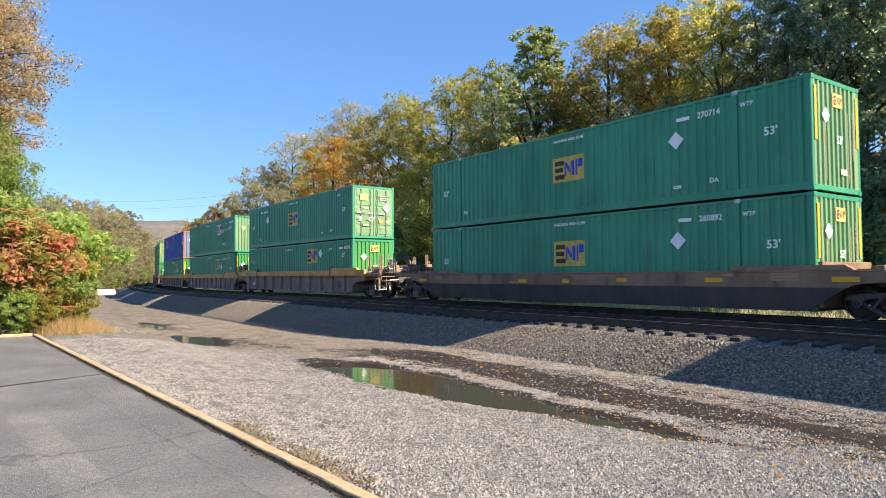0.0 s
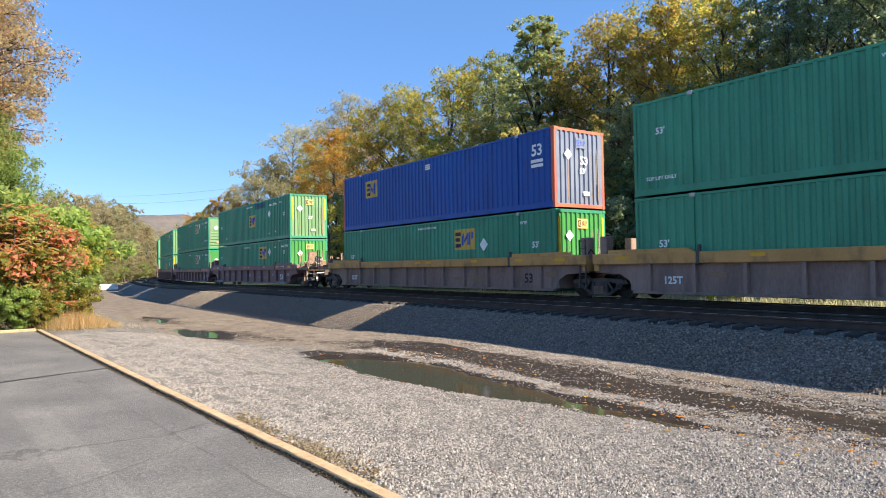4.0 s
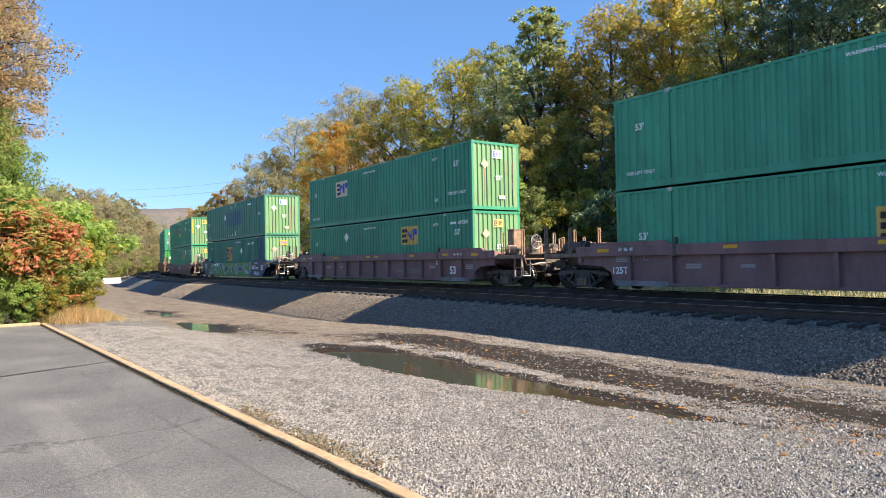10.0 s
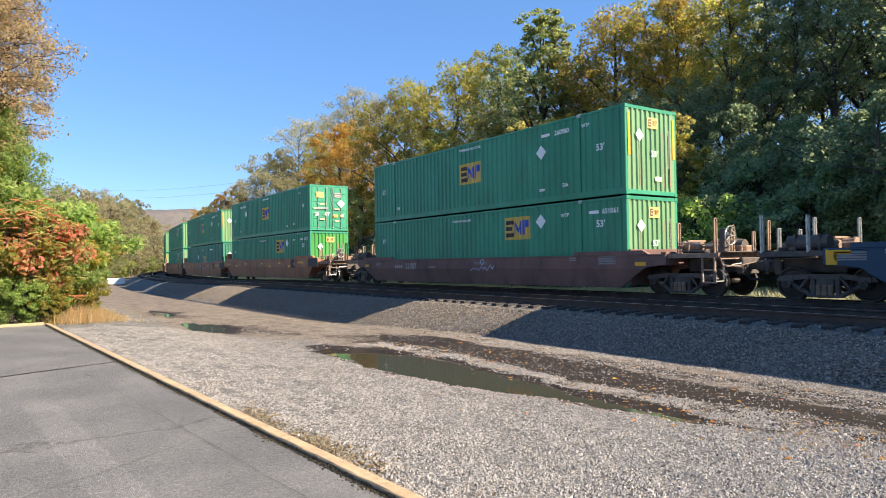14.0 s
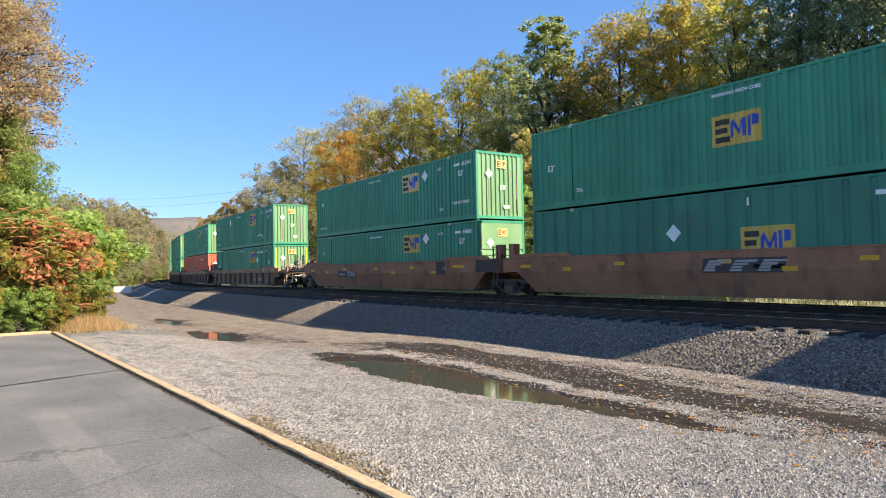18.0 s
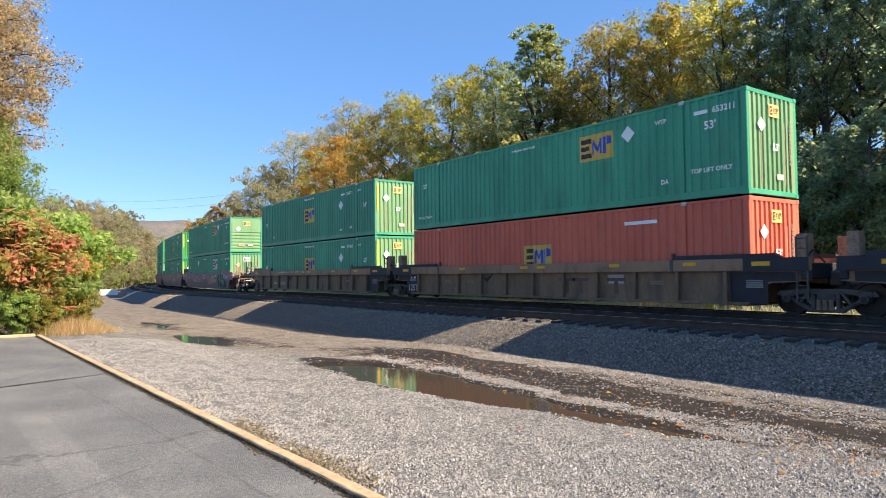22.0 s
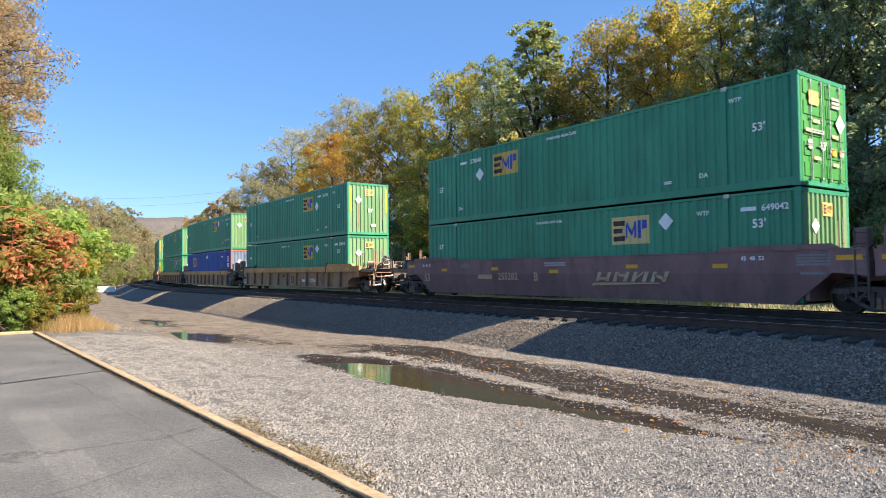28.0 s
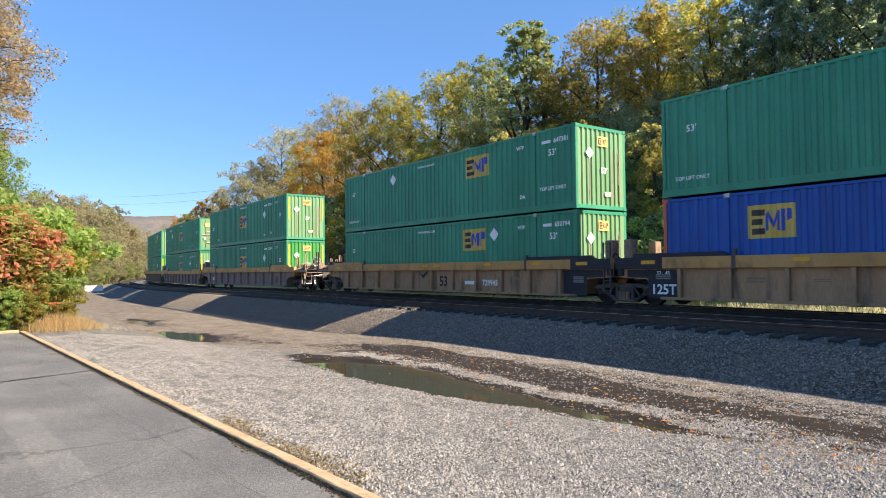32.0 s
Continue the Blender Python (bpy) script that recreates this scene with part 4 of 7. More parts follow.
        sh.add([m @ Vector(p) for p in ((-d, 0, 0), (0, -0.6 * d, 0.3 * d), (d, 0, 0), (0, 0.6 * d, 0.3 * d))], [(0, 1, 2, 3)])
    tagged(part("fallen_leaves", sh, L_LITTER, None), "scattered yellow and brown fallen leaves", "leaves", kind="stuff")


build_stones()


# ---- shipping containers ----
CL, CW, CH = 16.154, 2.59, 2.872
LIFT = 6.10  # lifting posts at the forty-foot marks


def wave(x, style):
    """Depth of the corrugated wall at x."""
    p, flat, slope, deep = ((0.29, 0.108, 0.036, 0.044), (0.60, 0.42, 0.040, 0.042))[style]
    t = (x + 50) % p
    if t < flat:
        return 0.0
    if t < flat + slope:
        return deep * (t - flat) / slope
    if t < p - slope:
        return deep
    return deep * (p - t) / slope


def breaks(x0, x1, style):
    p, flat, slope, deep = ((0.29, 0.108, 0.036, 0.044), (0.60, 0.42, 0.040, 0.042))[style]
    k = math.floor((x0 + 50) / p) - 1
    out = {x0, x1}
    while k * p - 50 < x1:
        for o in (0, flat, flat + slope, p - slope):
            x = k * p - 50 + o
            if x0 < x < x1:
                out.add(x)
        k += 1
    return sorted(out)


def fitted(x0, x1, lo, hi, style, proud):
    """A patch that follows the corrugation between the curves lo(x) and hi(x), on the wall facing -y."""
    xs = sorted(set(breaks(x0, x1, style)) | {x0 + (x1 - x0) * i / 10 for i in range(11)})
    sh = Shape()
    vs, fs = [], []
    for x in xs:
        y = -CW / 2 + wave(x, style) - proud
        vs += [(x, y, lo(x)), (x, y, hi(x))]
    for i in range(len(xs) - 1):
        fs.append((2 * i, 2 * i + 2, 2 * i + 3, 2 * i + 1))
    return sh.add(vs, fs)


def rect(x0, x1, z0, z1, style, proud):
    return fitted(x0, x1, lambda x: z0, lambda x: z1, style, proud)


def side_wall(style):
    xs = breaks(-CL / 2 + 0.12, CL / 2 - 0.12, style)
    sh = Shape()
    vs, fs = [], []
    for x in xs:
        y = -CW / 2 + wave(x, style)
        vs += [(x, y, 0.14), (x, y, CH - 0.09), (x, y + 0.02, CH - 0.09), (x, y + 0.02, 0.14)]
    for i in range(len(xs) - 1):
        a = 4 * i
        for j in range(4):
            fs.append((a + j, a + (j + 1) % 4, a + 4 + (j + 1) % 4, a + 4 + j))
    return sh.add(vs, fs)


def end_wall(kind):
    """The wall facing +x at the container's end."""
    sh = Shape()
    x = CL / 2 - 0.012
    vs, fs = [], []
    if kind == "louver":
        z = 0.20
        prof = [(x, 0.15)]
        while z < 1.75:
            prof += [(x, z), (x - 0.04, z + 0.04), (x - 0.04, z + 0.12), (x, z + 0.16)]
            z += 0.26
        prof.append((x, CH - 0.12))
        for px, z in prof:
            vs += [(px, -1.2, z), (px, 1.2, z)]
        for i in range(len(prof) - 1):
            fs.append((2 * i, 2 * i + 1, 2 * i + 3, 2 * i + 2))
    else:
        p = 0.24
        prof, y = [], -1.2
        while y < 1.2 - p:
            prof += [(x, y), (x, y + 0.09), (x - 0.045, y + 0.125), (x - 0.045, y + 0.205)]
            y += p
        prof += [(x, y), (x, 1.2)]
        for px, y in prof:
            vs += [(px, y, 0.15), (px, y, CH - 0.12)]
        for i in range(len(prof) - 1):
            fs.append((2 * i, 2 * i + 2, 2 * i + 3, 2 * i + 1))
    return sh.add(vs, fs)


def door_leaf():
    """One door leaf with pressed fields, hinged at y = 0 and 1.17 wide."""
    sh = Shape().box(-0.05, -0.01, 0.01, 1.17, 0.16, CH - 0.13, 0.008)
    for z in (0.24, 0.76, 1.28, 1.80, 2.32):
        sh.box(-0.012, 0.012, 0.10, 1.08, z, z + 0.36, 0.010)
    return sh


def lock_rod():
    sh = Shape().tube((0.035, 0, 0.18), (0.035, 0, CH - 0.16), 0.017, None, 8)
    for z in (0.20, 0.95, 1.7, CH - 0.2):
        sh.box(-0.005, 0.05, -0.04, 0.04, z - 0.03, z + 0.03, 0.006)
    sh.box(0.03, 0.055, -0.02, 0.24, 1.0, 1.05, 0.006)
    return sh


def logo(parent, cx, cz, w, h, style, ground, y_end=None):
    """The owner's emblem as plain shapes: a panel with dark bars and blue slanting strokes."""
    key = (round(cx, 2), round(cz, 2), w, h, style)
    x0, z0 = cx - w / 2, cz - h / 2
    X, Z = lambda u: x0 + u * w, lambda v: z0 + v * h
    panel = place("logo_panel", kept(("logo_panel", key), lambda: rect(X(0), X(1), Z(0), Z(1), style, 0.004)), ground, parent, shared=True)

    def dark():
        sh = Shape()
        for a, b, c, d in ((0.07, 0.36, 0.68, 0.86), (0.07, 0.31, 0.41, 0.58), (0.07, 0.36, 0.12, 0.30)):
            o = rect(X(a), X(b), Z(c), Z(d), style, 0.008)
            sh.add(o.v, o.f)
        return sh

    def blue():
        sh = Shape()
        slant = ((0.385, 0.45, 0.20, 0.24, 0.66, 0.82), (0.45, 0.545, 0.60, 0.28, 0.82, 0.48), (0.545, 0.625, 0.28, 0.60, 0.48, 0.80), (0.625, 0.69, 0.22, 0.22, 0.80, 0.80), (0.72, 0.785, 0.20, 0.20, 0.84, 0.84), (0.82, 0.94, 0.50, 0.54, 0.86, 0.82))
        for a, b, l0, l1, h0, h1 in slant:
            xa, xb = X(a), X(b)
            o = fitted(xa, xb, lambda x: Z(l0 + (l1 - l0) * (x - xa) / (xb - xa)), lambda x: Z(h0 + (h1 - h0) * (x - xa) / (xb - xa)), style, 0.008)
            sh.add(o.v, o.f)
        return sh

    place("dark_shape", kept(("logo_dark", key), dark), LOGO_K, panel, shared=True)
    place("blue_shape", kept(("logo_blue", key), blue), LOGO_B, panel, shared=True)


def diamond_shape():
    return Shape().plate([(-0.26, 0), (0, -0.26), (0.26, 0), (0, 0.26)], -0.008, 0.0)


def bars(parent, x, y, z, w, h, mat, n=1, turn=0):
    """Writing too small or private to give: plain bars."""
    def make():
        sh = Shape()
        for i in range(n):
            zz = -h / 2 + h * (i + 0.15) / n
            sh.box(-w / 2, w / 2, -0.004, 0.0, zz, zz + h / n * 0.7)
        return sh
    return place("marking", kept(("marking", w, h, n), make), mat, parent, pose(x, y, z, 0, 0, turn), shared=True)


GROUP = "containers on the train"


def container(spec):
    """A 53-foot container. spec: paint, series, end, logo x and z, placard x and z and further marks."""
    wall = spec["paint"]
    # ends of green boxes default to a lighter copy with sunlight painted in
    end_paint = spec.get("end_paint", G_END_LIT if wall is G_NEW else wall)
    post = spec.get("post", wall)
    style = spec.get("style", 0)
    rail = spec.get("rail", wall)
    top = new("shipping_container")
    tagged(top, spec["label"], "container", GROUP)
    Y = -CW / 2
    place("side_wall", kept(("side_wall", style), lambda: side_wall(style)), wall, top, shared=True)
    place("side_wall", kept(("side_wall", style), lambda: side_wall(style)), wall, top, pose(0, 0, 0, 0, 0, 180), shared=True)
    place("roof", kept("roof", lambda: Shape().box(-CL / 2 + 0.1, CL / 2 - 0.1, Y + 0.03, -Y - 0.03, CH - 0.06, CH - 0.025)), wall, top, shared=True)
    place("floor", kept("floor", lambda: Shape().box(-CL / 2 + 0.1, CL / 2 - 0.1, Y + 0.04, -Y - 0.04, 0.03, 0.15)), BLACK, top, shared=True)
    for sgn in (0, 180):
        place("top_rail", kept("top_rail", lambda: Shape().box(-CL / 2 + 0.1, CL / 2 - 0.1, Y, Y + 0.06, CH - 0.095, CH - 0.012, 0.012)), wall, top, pose(0, 0, 0, 0, 0, sgn), shared=True)
        place("bottom_rail", kept("bottom_rail", lambda: Shape().box(-CL / 2 + 0.1, CL / 2 - 0.1, Y - 0.004, Y + 0.06, 0.02, 0.235, 0.010)), wall, top, pose(0, 0, 0, 0, 0, sgn), shared=True)
    if rail is not wall:
        for z, h in ((0.022, 0.045), (CH - 0.047, 0.035)):
            place("rail_edge", kept(("rail_edge", h), lambda: Shape().box(-CL / 2 + 0.1, CL / 2 - 0.1, Y - 0.009, Y - 0.002, 0.0, h)), rail, top, pose(0, 0, z), shared=True)
    corner = lambda: Shape().box(-0.085, 0.075, 0, 0.13, 0.0, CH, 0.014).box(-0.1, 0.09, -0.003, 0.15, 0.0, 0.12, 0.01).box(-0.1, 0.09, -0.003, 0.15, CH - 0.12, CH, 0.01)
    for sx in (-1, 1):
        for side, a in ((1, 0), (-1, 180)):
            place("corner_post", kept("corner_post", corner), post, top, pose(sx * (CL / 2 - 0.092), side * Y, 0, 0, 0, a), shared=True)
            place("lift_post", kept("lift_post", lambda: Shape().box(-0.055, 0.055, -0.006, 0.08, 0.02, CH, 0.01)), wall, top, pose(sx * LIFT, side * Y, 0, 0, 0, a), shared=True)
            place("lift_casting", kept("lift_casting", lambda: Shape().box(-0.085, 0.085, -0.010, 0.1, CH - 0.125, CH, 0.012).box(-0.03, 0.03, -0.016, 0, CH - 0.10, CH - 0.03)), STEEL if spec.get("cast", 1) else LOGO_B, top, pose(sx * LIFT, side * Y, 0, 0, 0, a), shared=True)
    for sx in (-1, 1):
        place("end_header", kept("end_header", lambda: Shape().box(CL / 2 - 0.09, CL / 2 - 0.004, -1.2, 1.2, CH - 0.13, CH - 0.01, 0.01)), post, top, pose(0, 0, 0, 0, 0, 0 if sx > 0 else 180), shared=True)
        place("end_sill", kept("end_sill", lambda: Shape().box(CL / 2 - 0.09, CL / 2 - 0.004, -1.2, 1.2, 0.02, 0.16, 0.01)), post, top, pose(0, 0, 0, 0, 0, 0 if sx > 0 else 180), shared=True)
    kind = spec.get("end", "plain")
    E = CL / 2
    if kind == "door":
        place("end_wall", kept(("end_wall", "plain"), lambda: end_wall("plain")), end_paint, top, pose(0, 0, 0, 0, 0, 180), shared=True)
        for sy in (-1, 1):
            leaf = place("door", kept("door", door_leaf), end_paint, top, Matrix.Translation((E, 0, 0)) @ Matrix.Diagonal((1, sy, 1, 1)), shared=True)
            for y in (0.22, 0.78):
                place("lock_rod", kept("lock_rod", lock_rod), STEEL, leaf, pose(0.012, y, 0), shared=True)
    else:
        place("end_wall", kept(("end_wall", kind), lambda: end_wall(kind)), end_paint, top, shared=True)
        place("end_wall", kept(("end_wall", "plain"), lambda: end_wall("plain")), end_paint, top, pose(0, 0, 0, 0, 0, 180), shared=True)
    # marks on the side
    dia = spec.get("placard")
    if "logo" in spec:
        lx, lz = spec["logo"]
        w, h = spec.get("logo_size", (1.42, 0.86))
        logo(top, lx, lz, w, h, style, spec.get("logo_ground", LOGO_Y))
    if dia:
        place("placard", kept("placard", diamond_shape), spec.get("placard_mat", WHITE), top, pose(dia[0], Y - 0.002, dia[1]), shared=True)
    yt = Y - 0.004
    num = spec.get("number", "")
    if spec.get("series", 6) == 2:
        flip = -1 if spec.get("flip") else 1
        if num:
            bars(top, flip * 5.0 - 0.48, yt, 2.42, 0.42, 0.15, WHITE)
            words(num, 0.17, flip * 5.0 + 0.32, yt, 2.42, WHITE, top)
        words("WTP", 0.12, 6.42, yt, 2.45, WHITE, top)
        words("53'", 0.22, 7.05, yt, 1.62, WHITE, top)
        words("53'", 0.22, -7.05, yt, 1.45, WHITE, top)
        words("WARNING HIGH CUBE", 0.10, 0.05, yt, 2.60, WHITE, top)
        words("DA", 0.14, 5.45, yt, 0.55, WHITE, top)
        bars(top, 4.3, yt, 0.48, 0.26, 0.10, WHITE, 2)
        words("DA", 0.14, -5.7, yt, 0.55, WHITE, top)
    elif spec.get("series", 6) == 6:
        if num:
            bars(top, 6.72, yt, 2.42, 0.42, 0.15, WHITE)
            words(num, 0.17, 7.42, yt, 2.42, WHITE, top)
        words("WTP", 0.13, 5.4, yt, 2.40, WHITE, top)
        words("53'", 0.23, 7.0, yt, 2.02, WHITE, top)
        words("53'", 0.20, -7.1, yt, 1.9, WHITE, top)
        words("WARNING HIGH CUBE", 0.09, -0.6, yt, 2.55, WHITE, top)
        words("DA", 0.14, 5.5, yt, 0.60, WHITE, top)
        if spec.get("top_lift", True):
            words("TOP LIFT ONLY", 0.13, 7.0 if spec.get("lift_bay", True) else 4.9, yt, 0.78, WHITE, top)
            words("TOP LIFT ONLY", 0.11, -7.1, yt, 0.5, WHITE, top)
    # marks on the leading end
    xe = E + 0.004
    gl = spec.get("end_ground", LOGO_F)
    if kind != "door":
        y0 = 0.05
        place("end_logo", kept("end_logo", lambda: Shape().box(-0.005, 0.0, -0.34, 0.34, -0.22, 0.22)), gl, top, pose(xe + 0.002, y0, 2.36) @ Matrix.Diagonal((1, 0.78, 0.8, 1)), shared=True)
        place("end_logo_bar", kept("end_logo_bar", lambda: Shape().box(-0.003, 0.0, -0.28, -0.22, -0.15, 0.15).box(-0.003, 0.0, -0.22, -0.09, 0.09, 0.15).box(-0.003, 0.0, -0.19, -0.10, -0.05, 0.05).box(-0.003, 0.0, -0.22, -0.09, -0.15, -0.09).box(-0.003, 0.0, -0.04, 0.0, -0.1, 0.1).box(-0.003, 0.0, 0.06, 0.10, -0.1, 0.1).box(-0.003, 0.0, 0.15, 0.19, -0.12, 0.12).box(-0.003, 0.0, 0.22, 0.27, 0.0, 0.12)), LOGO_K if gl is LOGO_F else LOGO_B, top, pose(xe + 0.006, y0, 2.36) @ Matrix.Diagonal((1, 0.78, 0.8, 1)), shared=True)
        place("placard", kept("placard", diamond_shape), spec.get("end_placard", WHITE), top, pose(xe + 0.002, -0.62, 1.92, 0, 0, 90) @ Matrix.Scale(0.78, 4), shared=True)
        if kind == "plain":
            words("53'", 0.2, xe + 0.003, 0.12, 1.35, WHITE, top, 90)
            bars(top, xe + 0.003, 0.30, 0.55, 0.32, 0.22, LOGO_W, 1, 90)
            bars(top, xe + 0.003, 0.86, 1.55, 0.045, 1.3, spec.get("strip", W_PALE), 11, 90)
            for y in (-0.62, 0.60, 0.95):
                place("rust_streak", kept("rust_streak", lambda: Shape().box(-0.003, 0.0, -0.02, 0.02, 0.3, 2.1)), RUSTY, top, pose(xe - 0.006, y, 0), shared=True)
        else:
            bars(top, xe + 0.003, 0.35, 0.62, 0.4, 0.2, LOGO_W, 1, 90)
            bars(top, xe + 0.003, -0.35, 0.62, 0.5, 0.2, PEACH, 3, 90)
            bars(top, xe + 0.003, -1.12, 1.6, 0.06, 1.7, W_PALE, 12, 90)
        if spec.get("stripe"):
            for y in (-1.13, 1.13):
                place("edge_stripe", kept("edge_stripe", lambda: Shape().box(-0.004, 0.0, -0.055, 0.055, 1.25, 2.6)), YELLOW, top, pose(E + 0.008, y, 0), shared=True)
    else:
        place("end_logo", kept("end_logo_door", lambda: Shape().box(-0.005, 0.0, -0.25, 0.25, -0.18, 0.18)), gl, top, pose(E + 0.05, -0.62, 2.24), shared=True)
        place("placard", kept("placard", diamond_shape), WHITE, top, pose(E + 0.052, 0.78, 1.72, 0, 0, 90), shared=True)
        words("53'", 0.2, E + 0.052, -0.15, 1.05, WHITE, top, 90)
        bars(top, E + 0.05, 0.55, 2.25, 0.42, 0.32, W_FADED, 3, 90)
        bars(top, E + 0.05, 0.42, 0.95, 0.22, 0.28, YELLOW, 1, 90)
        bars(top, E + 0.05, 0.85, 0.95, 0.24, 0.24, PEACH, 1, 90)
        bars(top, E + 0.05, -0.85, 1.05, 0.2, 0.28, WHITE, 2, 90)
        bars(top, E + 0.05, -0.5, 1.40, 0.8, 0.12, W_FADED, 2, 90)
        for y, z, w in ((-0.5, 0.72, 0.36), (0.5, 1.36, 0.34), (-0.5, 1.66, 0.34), (0.5, 0.62, 0.3), (-0.98, 1.4, 0.2)):
            bars(top, E + 0.05, y, z, w, 0.13, PEACH, 1, 90)
    if "patch" in spec:
        x0, x1, z0, z1 = spec["patch"]
        place("repaint_patch", rect(x0, x1, z0, z1, style, 0.003).mesh("repaint_patch"), spec.get("patch_mat", PATCH), top)
    for x, z, w, h in spec.get("strips", ()):
        bars(top, x, yt, z, w, h, WHITE)
    if spec.get("scrawl"):
        rnd = random.Random(3)
        sh = Shape()
        x = 4.05
        for i in range(11):
            pts = [Vector((x + rnd.uniform(0, 0.22), Y - 0.01, 1.80 + 0.02 * i + (0.16 if k % 2 else -0.13) * rnd.uniform(0.6, 1.1))) for k in range(5)]
            for p, q in zip(pts, pts[1:]):
                sh.tube(p, q, 0.019, None, 4)
            x += 0.26 if i != 6 else 0.55
        part("scrawl", sh, GRAF_W, top, "pale blue scrawled spray paint")
    if spec.get("big53"):
        words("53", 0.42, 7.2, yt, 2.12, WHITE, top)
        bars(top, 7.2, yt, 1.66, 0.62, 0.34, WHITE, 2)
        bars(top, 0.2, yt, 2.45, 0.4, 0.26, WHITE, 3)
        words("53", 0.3, E + 0.008, 0.2, 1.72, WHITE, top, 90)
    if spec.get("plain53"):
        words("53'", 0.24, -7.05, yt, 1.2, WHITE, top)
        words("WTP", 0.13, -6.35, yt, 2.25, WHITE, top)
        words("WARNING HIGH CUBE", 0.10, 1.6, yt, 2.6, WHITE, top)
        words("634571", 0.18, 5.2, yt, 2.4, WHITE, top)
    if spec.get("panel_text"):
        bars(top, *spec["panel_text"], WHITE)
    return top


S2 = dict(series=2, logo=(0.03, 1.60), placard=(4.28, 1.84), paint=G_NEW, stripe=True, label="dark green corrugated steel container with a yellow emblem panel")
S2F = dict(S2, flip=True, placard=(-4.35, 1.84), end="door", label="dark green corrugated container with its door end leading")
S6 = dict(series=6, logo=(2.88, 2.08), placard=(4.2, 2.26), paint=G_NEW, label="green corrugated steel container with a high yellow emblem")
S6F = dict(S6, logo=(-3.2, 2.05), placard=(-3.25, 2.24))
S6W = dict(S6, logo_ground=LOGO_W, end_ground=LOGO_W, end_placard=PEACH)
LOUV = dict(end="louver", label="green container with ribbed louvred end and yellow emblem")
BLUEBOX = dict(series=0, big53=True, paint=BLUE, post=ORANGE, end_paint=PALE, label="blue corrugated container with orange end posts and a yellow emblem", logo=(-4.95, 2.0), logo_size=(1.2, 0.86), stripe=False, end_ground=PALE)
OLDBOX = dict(series=0, style=1, rail=WORN, paint=G_GREY, label="old grey green container with wide panels and a blue repainted patch", patch=(-1.7, 2.7, 1.05, 2.2), placard=(-2.05, 1.83), end_ground=WHITE, end_paint=G_END_LIT,
              strips=((0.9, 2.62, 0.1, 0.42), (0.9, 0.42, 0.1, 0.5), (-0.6, 0.3, 0.09, 0.22), (0.05, 0.3, 0.09, 0.22), (-1.2, 0.3, 0.09, 0.22), (-0.3, 2.6, 0.07, 0.25), (-0.05, 2.52, 0.36, 0.06), (4.6, 2.45, 0.9, 0.14), (6.9, 1.6, 0.34, 0.2), (-7.3, 1.5, 0.3, 0.18), (-6.9, 0.35, 0.08, 0.2)))
AMBER = dict(S2, series=0, plain53=True, paint=G_GREY, end_paint=G_END_LIT, logo=(-0.9, 1.72), logo_size=(1.5, 1.12), logo_ground=LOGO_O, placard=(2.4, 1.9), end_ground=LOGO_O, end_placard=PEACH, stripe=False, patch=(6.2, 7.9, 0.2, 2.75), patch_mat=PATCH, strips=((4.3, 2.4, 0.5, 0.15),), label="faded green container with an amber emblem and a dull repainted bay")


def unit(kind, upper, lower, right, left, **more):
    return dict(kind=kind, upper=upper, lower=lower, right=right, left=left, **more)


def over(base, **more):
    return dict(base, **more)


